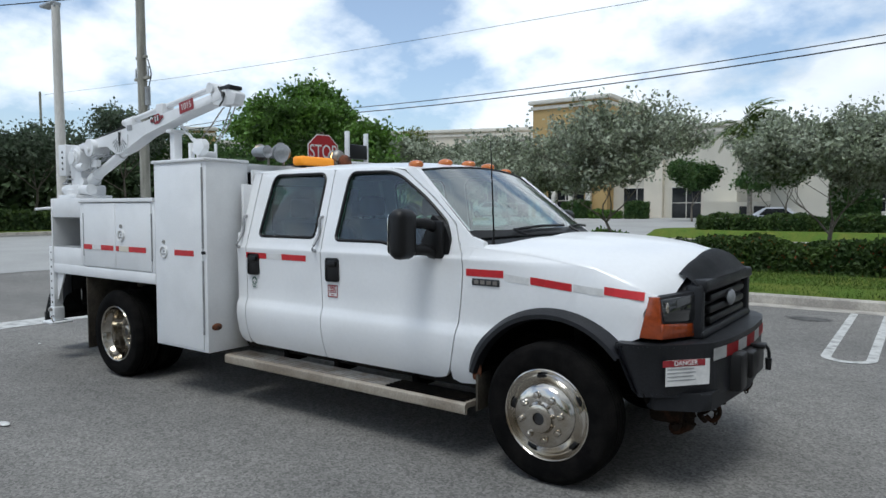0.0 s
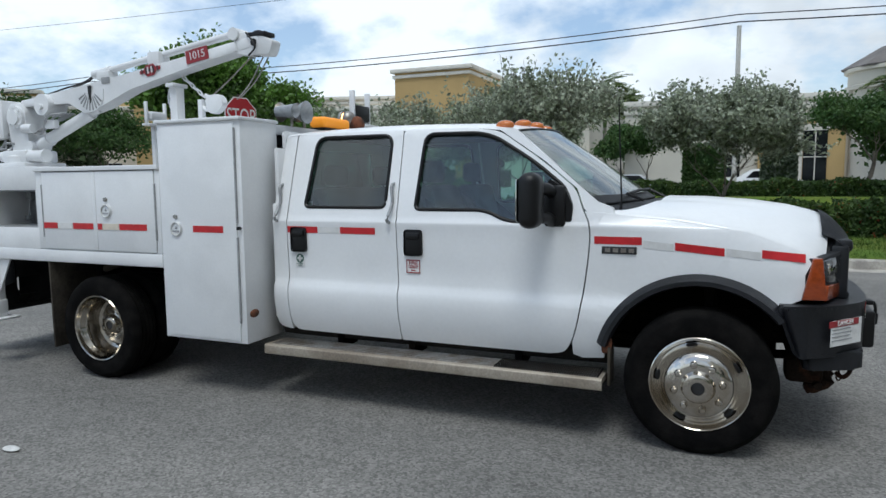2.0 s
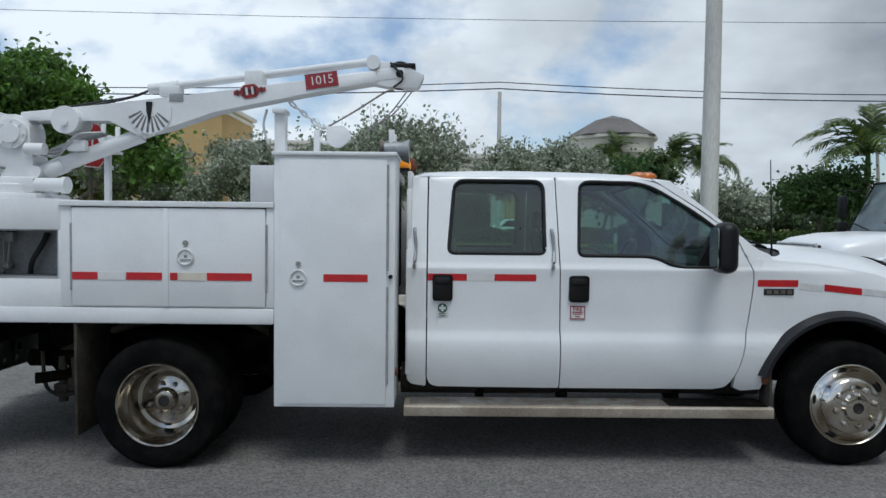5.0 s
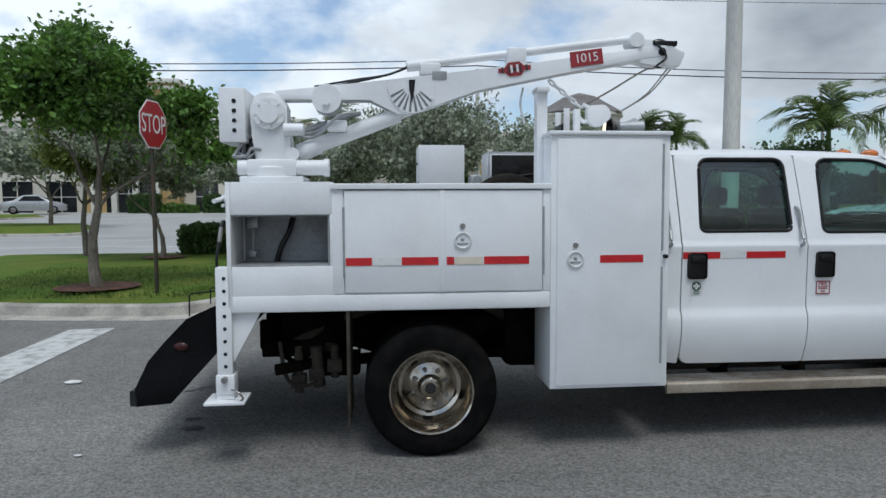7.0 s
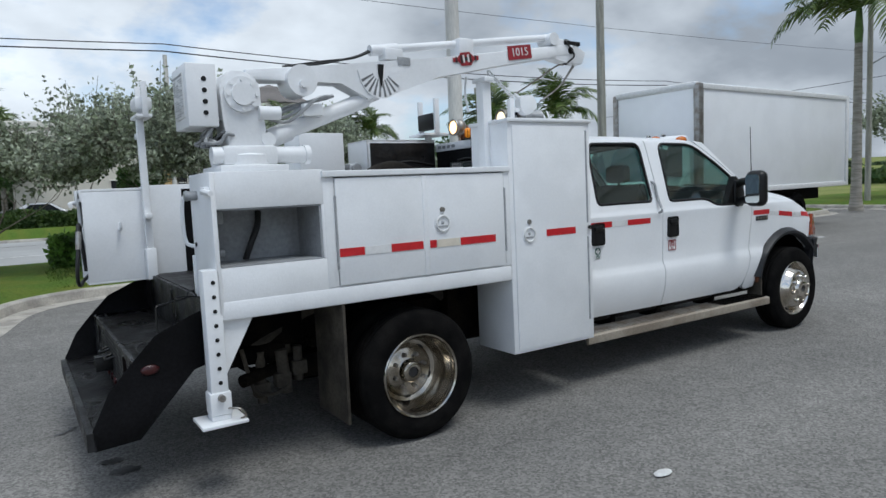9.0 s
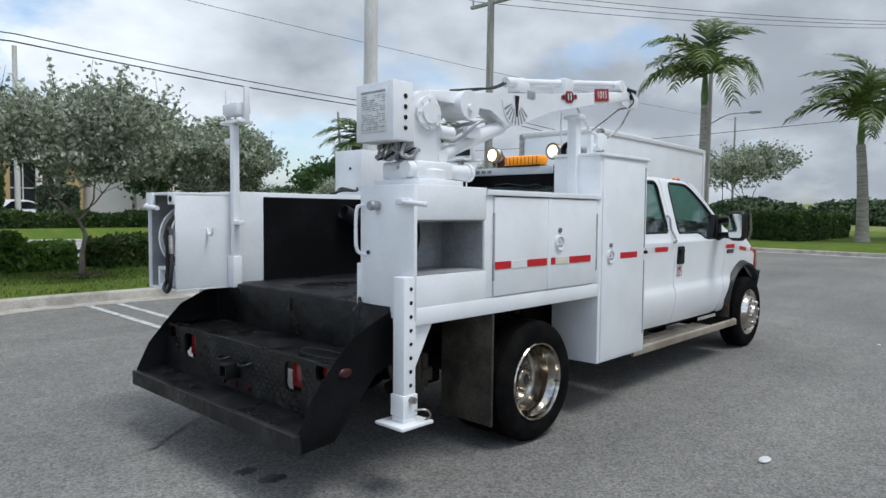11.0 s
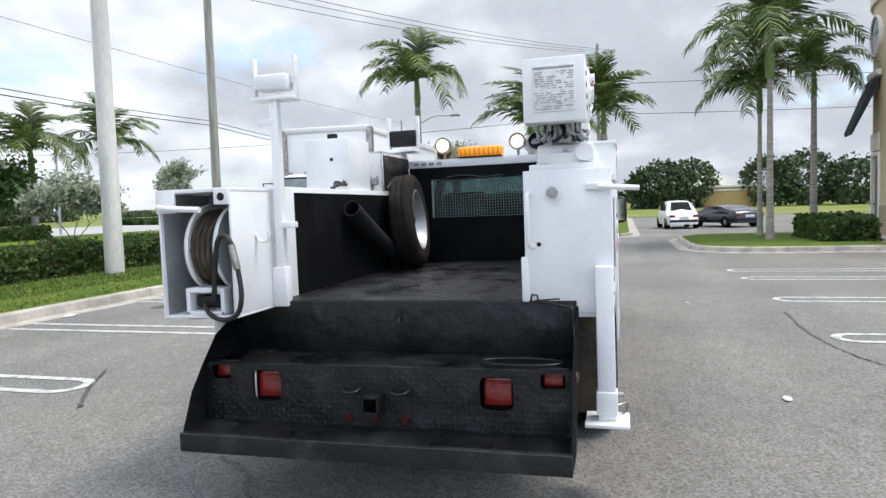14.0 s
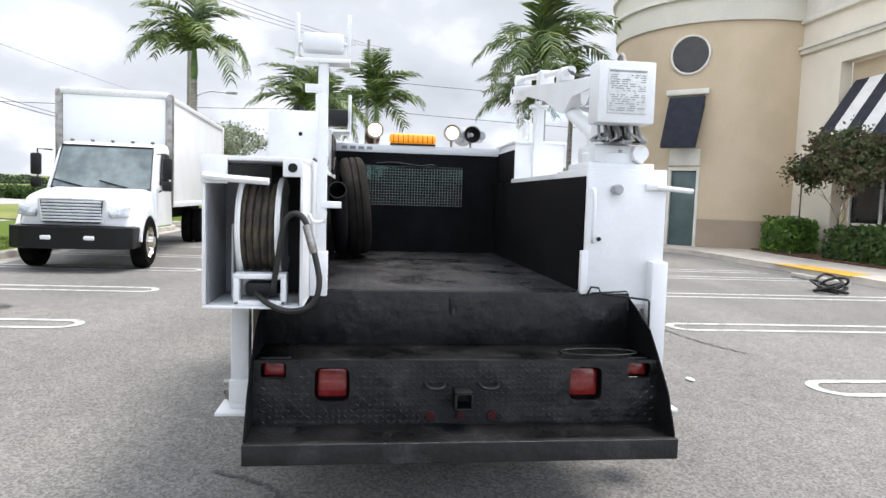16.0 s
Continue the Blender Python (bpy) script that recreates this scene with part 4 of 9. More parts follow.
hedge("hedge", 15.2, 16.6, -14.0, -13.0, 0.15, 1.25, 2600, leaf=0.10, seed=12, mat=M_LEAF_G, label="round green shrub beside the tower")
hedge("hedge", 64.0, 66.0, 22.0, 60.0, 0.0, 1.2, 3500, leaf=0.4, seed=13, label="far hedge along the field")


def far_wood(name, pts, label, seed):
    g = np.random.default_rng(seed)
    allp = []
    for x, y, r, h in pts:
        n = int(420 * r)
        d = g.normal(size=(n, 3))
        d /= np.linalg.norm(d, axis=1)[:, None]
        d = d * g.uniform(0.7, 1.06, (n, 1)) * (1 + 0.13 * np.sin(d[:, :1] * 9 + x) * np.sin(d[:, 2:] * 8 + y))
        allp.append(np.array([x, y, h * 0.52]) + d * np.array([r, r, h * 0.5]))
    me = leaf_cloud(name, np.concatenate(allp), 0.5, M_FARLEAF, seed, 1.3)
    ob = new(name, me)
    return tagged(ob, label, "trees", kind="stuff")


rw = random.Random(5)
far_wood("far_woods", [(rw.uniform(165, 195), y, rw.uniform(4, 7), rw.uniform(2.4, 4.0)) for y in range(-90, 160, 7)], "dark line of distant trees across the field", 3)
far_wood("far_woods", [(100.3, -4.6, 3.2, 6.2), (100, -7.0, 4.2, 7.4), (99.5, -10.6, 4.0, 7.2), (101, 4.3, 1.8, 3.6), (101, 0.3, 1.8, 3.4)], "rounded dark trees beyond the road", 4)
far_wood("far_woods", [(rw.uniform(84, 96), y, rw.uniform(2.6, 4.2), rw.uniform(2.6, 3.8)) for y in (6, 10, 15, 19, 24, 28, 33)], "low dark trees along the field edge", 9)
far_wood("far_woods", [(98.4, -20.8, 3.6, 7.2), (97.8, -25.5, 4.4, 7.6), (96.0, -31, 4.0, 6.6)], "flat-topped trees beside the far house", 5)
far_wood("far_woods", [(rw.uniform(-52, -47), y, rw.uniform(3.4, 4.6), rw.uniform(5.0, 6.6)) for y in range(-14, 40, 4)], "dense dark belt of trees beyond the cross road", 8)
far_wood("far_woods", [(x, rw.uniform(120, 140), rw.uniform(6, 9), rw.uniform(5, 8)) for x in range(-60, 130, 9)], "distant trees behind the buildings", 6)


# ---- palms ----
def palm_frond(seed, length=2.5):
    rnd = random.Random(seed)
    v, f = [], []
    n = 34
    rise = rnd.uniform(0.45, 0.75)
    spine = []
    for k in range(n + 1):
        t = k / n
        spine.append(Vector((length * (t - 0.10 * t * t), 0, length * (rise * t - (rise + 0.20) * t ** 2.6))))
    for k in range(1, n):
        t = k / n
        tang = (spine[k + 1] - spine[k - 1]).normalized()
        ln = 0.5 * (0.45 + 1.0 * math.sin(math.pi * (0.18 + 0.74 * t)))
        for s in (-1, 1):
            root = spine[k]
            d = (tang * rnd.uniform(0.5, 0.75) + Vector((0, s, 0)) * 0.8 + Vector((0, 0, rnd.uniform(-0.45, 0.15)))).normalized()
            tip = root + d * ln * rnd.uniform(0.85, 1.1) + Vector((0, 0, -0.18 * ln))
            mid = root + d * ln * 0.5 + Vector((0, 0, 0.02))
            w = tang * 0.042
            i = len(v)
            v += [root - w * 0.6, root + w * 0.6, mid + w, mid - w, tip]
            f += [(i, i + 1, i + 2, i + 3), (i + 3, i + 2, i + 4)]
    for k in range(n):
        i = len(v)
        w = 0.028 * (1 - k / n) + 0.006
        a, b = spine[k], spine[k + 1]
        v += [a + Vector((0, w, 0)), b + Vector((0, w, 0)), b + Vector((0, -w, 0)), a + Vector((0, -w, 0)), a + Vector((0, 0, -w)), b + Vector((0, 0, -w))]
        f += [(i, i + 1, i + 2, i + 3), (i + 3, i + 2, i + 5, i + 4), (i + 4, i + 5, i + 1, i)]
    me = bpy.data.meshes.new("frond")
    me.from_pydata([tuple(p) for p in v], [], f)
    me.materials.append(M_FROND)
    return me


FRONDS = [palm_frond(s) for s in range(5)]


def palm(at, height, turn, label, size=1.0, bend=0.0, girth=1.0):
    rnd = random.Random(int(abs(at[0] * 31 + at[1] * 17)))
    ob = thing("palm", label, "palm tree", "palms", pose(*at, 0, 0, turn))
    bm = Bm()
    pts, rad = [], []
    for k in range(25):
        t = k / 24
        pts.append((bend * t * t, 0, t * height - 0.15))
        rad.append((0.15 - 0.05 * t + 0.06 * math.exp(-t * 16) + (0.006 if k % 2 else 0)) * size * girth)
    tube(bm, pts, rad, 14)
    part("trunk", bm, M_PALMBARK, ob)
    bm = Bm()
    top = Vector((bend, 0, height - 0.2))
    tube(bm, [top, top + Vector((0, 0, 0.35 * size)), top + Vector((0, 0, 1.0 * size)), top + Vector((0, 0, 1.5 * size))], [0.10 * size, 0.125 * size, 0.08 * size, 0.03 * size], 12)
    part("crownshaft", bm, M_SHAFT, ob, "smooth green crownshaft")
    k = 17
    for i in range(k):
        tilt = -74 + 98 * ((i * 7 % k) / k) ** 0.85
        fr = new("frond", FRONDS[i % 5])
        fr.parent = ob
        fr.matrix_basis = Matrix.Translation(top + Vector((0, 0, (1.25 - 0.02 * i) * size))) @ pose(0, 0, 0, rnd.uniform(-15, 15), tilt, 360 * i * 0.382 + rnd.uniform(-9, 9)) @ Matrix.Scale(size * rnd.uniform(0.85, 1.1), 4)
    return ob


palm((23.4, 7.4, 0.2), 5.9, 10, "royal palm on the grass beside the lane", 1.18)
palm((33.0, 3.55, 0.35), 4.7, 80, "royal palm on the grass bank", 1.36, 0.25, 1.4)
palm((41.0, 3.2, 0.3), 5.5, 140, "royal palm on the grass bank", 1.45, 0.0, 1.4)
palm((37.5, -0.1, 0.35), 5.5, 200, "royal palm on the grass bank", 1.5, 0.0, 1.35)
palm((18.8, -5.75, 0.2), 5.3, 250, "royal palm on the kerbed island", 1.25, 0.0, 0.6)
palm((21.3, -5.9, 0.2), 4.5, 310, "smaller palm on the kerbed island", 0.9, 0.0, 0.7)
palm((22.8, -8.0, 0.2), 5.2, 30, "smaller palm on the kerbed island", 0.9)
palm((23.5, 28.6, 0.1), 3.9, 60, "palm beyond the street", 1.35)
palm((27.9, 27.8, 0.1), 4.6, 190, "palm beyond the street", 1.3)
palm((-3.7, 45.0, 0.5), 4.6, 50, "small palm beside the shop driveway", 1.2)
palm((-2.3, 46.5, 0.5), 4.2, 150, "small palm beside the shop driveway", 1.2)
palm((13.0, 38.0, 0.5), 4.3, 80, "small palm before the round tower", 0.9)
palm((14.6, 31.5, 0.1), 4.0, 20, "palm beside the round tower", 0.85)
palm((16.2, 31.0, 0.1), 3.9, 100, "palm beside the round tower", 0.85)

# ---- grass blades near the camera's side of the verge ----
g = np.random.default_rng(8)
gx, gy = g.uniform(-1.6, 12.0, 16000), 7.75 + g.beta(1.2, 1.8, 16000) * 3.1
gx2, gy2 = g.uniform(-7.0, -2.9, 7000), g.uniform(4.6, 9.0, 7000)
px, py = np.concatenate([gx, gx2]), np.concatenate([gy, gy2])
pz = np.where(px > -2.2, 0.165 + np.clip((py - 7.9) / 1.2, 0, 1) * 0.10, 0.215)
h = g.uniform(0.03, 0.075, len(px))
lean = g.normal(0, 0.03, (len(px), 2))
w = g.uniform(0.006, 0.012, len(px))
ang = g.uniform(0, np.pi, len(px))
va = np.stack([px - w * np.cos(ang), py - w * np.sin(ang), pz], 1)
vb = np.stack([px + w * np.cos(ang), py + w * np.sin(ang), pz], 1)
vc = np.stack([px + lean[:, 0], py + lean[:, 1], pz + h], 1)
me = bpy.data.meshes.new("grass_tufts")
me.from_pydata(np.stack([va, vb, vc], 1).reshape(-1, 3).tolist(), [], np.arange(len(px) * 3).reshape(-1, 3).tolist())
me.materials.append(M_BLADE)
tagged(new("grass_tufts", me), "short green grass blades of the verge", "grass", kind="stuff")
bm = Bm()
bmesh.ops.create_circle(bm, cap_ends=True, segments=24, radius=0.62, matrix=Matrix.Translation((-4.68, 5.6, 0.272)))
solid("mulch_ring", bm, M_MULCH, "ring of red-brown mulch round the tree", "mulch", kind="structure")
bm = Bm()
bmesh.ops.create_circle(bm, cap_ends=True, segments=24, radius=0.5, matrix=Matrix.Translation((0.60, 9.5, 0.275)))
bmesh.ops.create_circle(bm, cap_ends=True, segments=24, radius=0.5, matrix=Matrix.Translation((-5.4, 11.1, 0.275)))
solid("mulch_ring", bm, M_MULCH, "ring of red-brown mulch round the tree", "mulch", kind="structure")


# ---- poles and wires ----
def pole(name, at, height, r0, r1, mat, label, group="poles"):
    ob = thing(name, label, "pole", group, pose(*at))
    bm = Bm()
    cyl(bm, (0, 0, -0.3), (0, 0, height), r0, r1, 16)
    part("shaft", bm, mat, ob)
    return ob


ob = pole("light_pole", (7.95, 10.0, 0.2), 11.0, 0.21, 0.15, M_POLEC, "round pale concrete pole on the grass strip")
ob = pole("utility_pole", (16.4, 12.9, 0.1), 12.5, 0.17, 0.12, M_POLEW, "weathered wooden utility pole by the street")
bm = Bm()
box(bm, (-0.06, -1.0, 9.3), (0.06, 1.0, 9.42), 0.01)
part("crossarm", bm, M_POLEW, ob)
for y in (-0.9, 0.9, 0.0):
    bm = Bm()
    cyl(bm, (0, y, 9.42), (0, y, 9.65), 0.05, 0.03, 8)
    part("insulator", bm, M_GALV, ob)
ob = pole("utility_pole", (4.9, 30.4, 0.1), 8.35, 0.13, 0.10, M_POLEC, "thin grey utility pole across the street")
ob = pole("utility_pole", (-15.2, 8.0, 0.1), 12.5, 0.17, 0.13, M_POLEW, "dark wooden utility pole with a transformer rack")
for z, w in ((5.75, 0.42), (6.45, 0.30), (8.6, 0.34)):
    bm = Bm()
    box(bm, (-w, -0.05, z), (w, 0.05, z + 0.09), 0.01)
    arm = part("crossarm", bm, M_POLEW, ob)
    for x in (-w + 0.05, w - 0.05):
        bm = Bm()
        cyl(bm, (x, 0, z + 0.09), (x, 0, z + 0.42), 0.035, 0.02, 8)
        part("insulator", bm, M_GALV, arm)
bm = Bm()
cyl(bm, (0.30, 0, 4.9), (0.30, 0, 5.5), 0.09, 0.09, 12)
part("cutout", bm, M_GALV, ob, "grey cutout box")
bm = Bm()
tube(bm, curve_pts([(0.36, 0, 6.4), (0.45, 0.05, 5.9), (0.33, 0, 5.3), (0.36, 0, 4.4), (0.18, 0, 3.6)], 6), 0.02, 6)
part("drop_cable", bm, M_CABLE, ob)
ob = pole("street_lamp", (-14.5, 5.0, 0.1), 7.35, 0.16, 0.11, M_POLEC, "tall concrete parking lot lamp post")
bm = Bm()
box(bm, (-0.10, -0.10, 7.30), (0.10, 0.10, 7.40), 0.02)
box(bm, (-0.72, -0.15, 7.38), (0.05, 0.15, 7.48), 0.04)
part("lamp_head", bm, M_GALV, ob)
ob = pole("street_lamp", (26.2, 8.3, 0.2), 8.2, 0.11, 0.09, M_POLEW, "street lamp pole with a curved arm")
bm = Bm()
tube(bm, curve_pts([(0, 0, 5.3), (0.5, -0.7, 5.75), (0.9, -1.5, 5.8)], 5), 0.03, 6)
box(bm, (0.8, -1.9, 5.75), (1.0, -1.4, 5.85), 0.03)
part("arm", bm, M_GALV, ob)
ob = pole("utility_pole", (46, 0.5, 0.1), 13.0, 0.15, 0.11, M_POLEW, "distant wooden utility pole")
ob = pole("utility_pole", (38.5, 50.0, 0.1), 11.0, 0.15, 0.11, M_POLEW, "distant leaning utility pole")
ob.matrix_basis = pose(38.5, 50.0, 0.1, 0, -4, 0)
ob = pole("street_lamp", (36.5, 40.0, 0.1), 7.6, 0.09, 0.07, M_GALV, "distant grey street lamp on a thin pole")
bm = Bm()
box(bm, (-0.5, -0.1, 7.5), (0.4, 0.1, 7.62), 0.02)
part("lamp_head", bm, M_GALV, ob)


def wire(pts, r, label="black overhead utility wire"):
    bm = Bm()
    line = []
    for a, b in zip(pts, pts[1:]):
        a, b = Vector(a), Vector(b)
        for k in range(12):
            t = k / 12
            line.append(a.lerp(b, t) - Vector((0, 0, (a - b).length * 0.012 * 4 * t * (1 - t))))
    line.append(Vector(pts[-1]))
    tube(bm, line, r, 5)
    solid("overhead_wire", bm, M_WIRE, label, "wire", "overhead wires")


for dy, z, r in ((0, 8.97, 0.026), (0.15, 8.66, 0.032)):
    wire([(-75, 30.4 + dy, z + 0.4), (-38, 30.4 + dy, z), (4.9, 30.4 + dy, z), (42, 30.4 + dy, z), (90, 30.4 + dy, z + 0.2)], r)
for dy, z, r in ((-0.9, 9.7, 0.012), (0.0, 9.75, 0.012), (0.9, 9.7, 0.012)):
    wire([(-15.2, 8.0 + dy, z + 0.6), (16.4, 12.9 + dy, z), (46, 0.5 + dy, 12.6)], r, "thin overhead power wire")
for z0, z1, r in ((8.7, 11.5, 0.02), (10.0, 13.0, 0.016), (12.2, 16.0, 0.014)):
    wire([(-15.2, 8.0, z0), (-70, -14, z1)], r, "thin overhead power wire")
pole("utility_pole", (-75, 30.4, 0), 14.6, 0.16, 0.12, M_POLEW, "distant wooden utility pole down the street")
pole("utility_pole", (90, 30.4, 0), 14.6, 0.16, 0.12, M_POLEW, "distant wooden utility pole up the street")
wire([(-75, 30.4, 14.2), (90, 30.4, 14.2)], 0.014, "thin high overhead power wire")
wire([(46, 0.5, 8.0), (46, -60, 8.0)], 0.02)
wire([(46, 0.5, 10.2), (46, -60, 10.2)], 0.02)
wire([(46, 0.5, 8.0), (47, 60, 8.0)], 0.02)


# ---- stop sign ----
ob = thing("stop_sign", "red octagonal stop sign on a dark post in the grass", "road sign", at=pose(-3.62, 5.05, 0.15, 0, 0, 77))
bm = Bm()
box(bm, (-0.03, -0.02, -0.2), (0.03, 0.02, 2.95), 0.006)
part("post", bm, M_SIGNPOST, ob)
bm = Bm()
oct8 = [(0.375 * math.cos(radians(22.5 + 45 * k)), 2.55 + 0.375 * math.sin(radians(22.5 + 45 * k))) for k in range(8)]
prism(bm, oct8, -0.034, -0.026)
plate = part("plate", bm, M_SIGNWHITE, ob, "white-bordered octagonal plate")
bm = Bm()
prism(bm, [(x * 0.94, 2.55 + (z - 2.55) * 0.94) for x, z in oct8], -0.040, -0.033)
part("face", bm, M_SIGNRED, ob, "red sign face")
lettering("letters", "STOP", 0.335, M_SIGNWHITE, ob, Matrix.Translation((0, -0.043, 2.545)) @ RIGHT @ Matrix.Diagonal((0.78, 1.15, 1, 1)))

# ---- fire hydrant ----
ob = thing("fire_hydrant", "red fire hydrant with a pale cap by the kerb", "fire hydrant", at=pose(26.6, 1.35, 0.2))
bm = Bm()
lathe(bm, [(0, 0), (0.17, 0), (0.17, 0.05), (0.11, 0.07), (0.11, 0.5), (0.15, 0.52), (0.15, 0.56), (0, 0.56)], Matrix(), 16)
cyl(bm, (-0.2, 0, 0.4), (0.2, 0, 0.4), 0.06, seg=10)
part("barrel", bm, M_HYD, ob)
bm = Bm()
ball(bm, (0, 0, 0.57), 0.13, (1, 1, 0.9), 12, 8)
part("bonnet", bm, M_SIGNWHITE, ob)

# ---- corner building with the round tower ----
TC, TR = (21.5, -13.9), 4.2


def ring_wall(bm, r0, r1, z0, z1, a0, a1, n=40):
    """A curved wall piece between two angles."""
    loops = []
    for a in span(a0, a1, n):
        c, s = math.cos(radians(a)), math.sin(radians(a))
        loops.append([bm.verts.new((TC[0] + r * c, TC[1] + r * s, z)) for r, z in ((r0, z0), (r1, z0), (r1, z1), (r0, z1))])
    for a, b in zip(loops, loops[1:]):
        for k in range(4):
            bm.faces.new((a[k], a[(k + 1) % 4], b[(k + 1) % 4], b[k]))
    bm.faces.new(loops[0])
    bm.faces.new(loops[-1])
    return bm


tower = thing("corner_building", "tan stucco building with a round corner tower and dark awnings", "building")
COLS = (136, 84)
for a, b in ((-60, 76.5), (91.5, 128.5), (143.5, 250)):
    bm = Bm()
    ring_wall(bm, TR - 0.3, TR, 0.0, 3.05, a, b, 24)
    part("wall", bm, M_STUCCO, tower, "tan stucco drum")
bm = Bm()
ring_wall(bm, TR - 0.3, TR, 3.05, 8.1, -60, 250, 60)
part("wall", bm, M_STUCCO, tower, "tan stucco drum")
for a, b in ((-60, 76.5), (91.5, 128.5), (143.5, 250)):
    bm = Bm()
    ring_wall(bm, TR, TR + 0.03, 0.1, 1.15, a, b, 24)
    part("plinth", bm, M_STUCCOD, tower, "darker brown stucco base band")
for z0, z1, o in ((8.1, 8.95, 0.10), (8.95, 9.08, 0.24), (9.08, 9.75, 0.16), (9.75, 9.9, 0.30), (9.9, 10.5, 0.2), (10.5, 12.5, 0.05)):
    bm = Bm()
    ring_wall(bm, TR - 0.3, TR + o, z0, z1, -60, 250, 60)
    part("cornice", bm, M_TRIM if z1 - z0 < 0.2 else M_PALE, tower, "pale moulded cornice band")


def on_tower(a, h, out=0.0):
    """The pose on the drum's face: x along the wall, y outwards."""
    c, s = math.cos(radians(a)), math.sin(radians(a))
    return Matrix.Translation((TC[0] + (TR + out) * c, TC[1] + (TR + out) * s, h)) @ pose(0, 0, 0, 0, 0, a - 90)


for a in COLS:
    m = on_tower(a, 0.15)
    bm = Bm()
    box(bm, (-0.46, -0.16, 0.0), (0.46, -0.10, 2.72), 0.01, m=m)
    d = part("door", bm, M_DOORG, tower, "grey-green flush door")
    bm = Bm()
    for lo, hi in (((-0.56, -0.2, 0), (-0.46, 0.03, 2.85)), ((0.46, -0.2, 0), (0.56, 0.03, 2.85)), ((-0.46, -0.2, 2.72), (0.46, 0.03, 2.85))):
        box(bm, lo, hi, 0.01, m=m)
    part("door_frame", bm, M_TRIM, tower, "pale door frame")
    bm = Bm()
    ball(bm, m @ Vector((0.38, -0.06, 1.05)), 0.035)
    part("knob", bm, M_CHROME, tower)
    bm = Bm()
    box(bm, (-0.55, -0.02, 2.9), (0.55, 0.04, 3.5), 0.01, m=m)
    part("transom", bm, M_TRIM, tower, "pale panel over the door")
    bm = Bm()
    prof = [(0.03, 5.5), (0.16, 5.5), (0.85, 3.75), (0.82, 3.62), (0.06, 5.2)]
    v0 = [bm.verts.new(m @ Vector((-0.62, y, z - 0.15))) for y, z in prof]
    v1 = [bm.verts.new(m @ Vector((0.62, y, z - 0.15))) for y, z in prof]
    bm.faces.new(v0), bm.faces.new(v1)
    for k in range(5):
        bm.faces.new((v0[k], v0[(k + 1) % 5], v1[(k + 1) % 5], v1[k]))
    part("awning", bm, M_AWNING, tower, "dark navy fabric awning")
    bm = Bm()
    box(bm, (-0.75, -0.02, 5.42), (0.75, 0.14, 5.62), 0.02, m=m)
    part("lintel", bm, M_TRIM, tower, "pale stone lintel")
    bm = Bm()
    mm = on_tower(a, 7.0) @ pose(0, 0.0, 0, -90, 0, 0)
    lathe(bm, [(0.0, 0.02), (0.66, 0.02)], mm, 40)
    part("round_window", bm, M_WINDOW, tower, "dark round window")
    bm = Bm()
    lathe(bm, [(0.64, -0.1), (0.64, 0.05), (0.67, 0.07), (0.71, 0.06), (0.71, -0.12)], mm, 40, close=True)
    part("window_surround", bm, M_TRIM, tower, "pale round window surround")

# flat wing running towards -x from the tower
WY = -14.5
for lo, hi in (((15.35, WY - 0.4, 0), (17.6, WY, 6.35)), ((11.2, WY - 0.4, 0), (12.0, WY, 6.35)), ((9.0, WY - 0.4, 0), (11.2, WY, 6.35)), ((9.0, WY - 7, 0), (9.4, WY - 0.4, 8.0)), ((9.0, WY - 0.4, 6.35), (17.8, WY, 8.0)), ((12.0, WY - 0.4, 0), (15.35, WY, 0.5))):
    bm = Bm()
    box(bm, lo, hi)
    part("wing_wall", bm, M_CREAM, tower, "cream stucco wing wall")
bm = Bm()
box(bm, (12.0, WY - 0.55, 0.5), (15.35, WY - 0.42, 6.35))
part("wing_recess", bm, M_STUCCO, tower, "tan recessed wall bay")
bm = Bm()
for z0, z1, o in ((6.95, 7.1, 0.12), (7.1, 7.22, 0.2), (8.0, 8.15, 0.15), (8.15, 9.4, 0.05), (9.4, 9.7, 0.3)):
    box(bm, (9.0, WY - 0.4, z0), (17.5, WY + o, z1), 0.01)
part("wing_cornice", bm, M_TRIM, tower, "pale moulded cornice")
bm = Bm()
box(bm, (9.0, WY - 0.01, 0.1), (15.35, WY + 0.03, 0.9))
part("wing_plinth", bm, M_CREAM, tower)
bm = Bm()
box(bm, (12.4, WY - 0.41, 0.6), (14.9, WY - 0.36, 3.6))
part("shop_window", bm, M_WINDOW, tower, "large dark shop window")
bm = Bm()
for x in (12.35, 13.6, 14.9):
    box(bm, (x - 0.04, WY - 0.42, 0.55), (x + 0.04, WY - 0.3, 3.65), 0.005)
for z in (0.6, 1.2, 3.6):
    box(bm, (12.35, WY - 0.42, z - 0.04), (14.9, WY - 0.3, z + 0.04), 0.005)
part("window_frame", bm, M_TRIM, tower, "pale shop window frame")
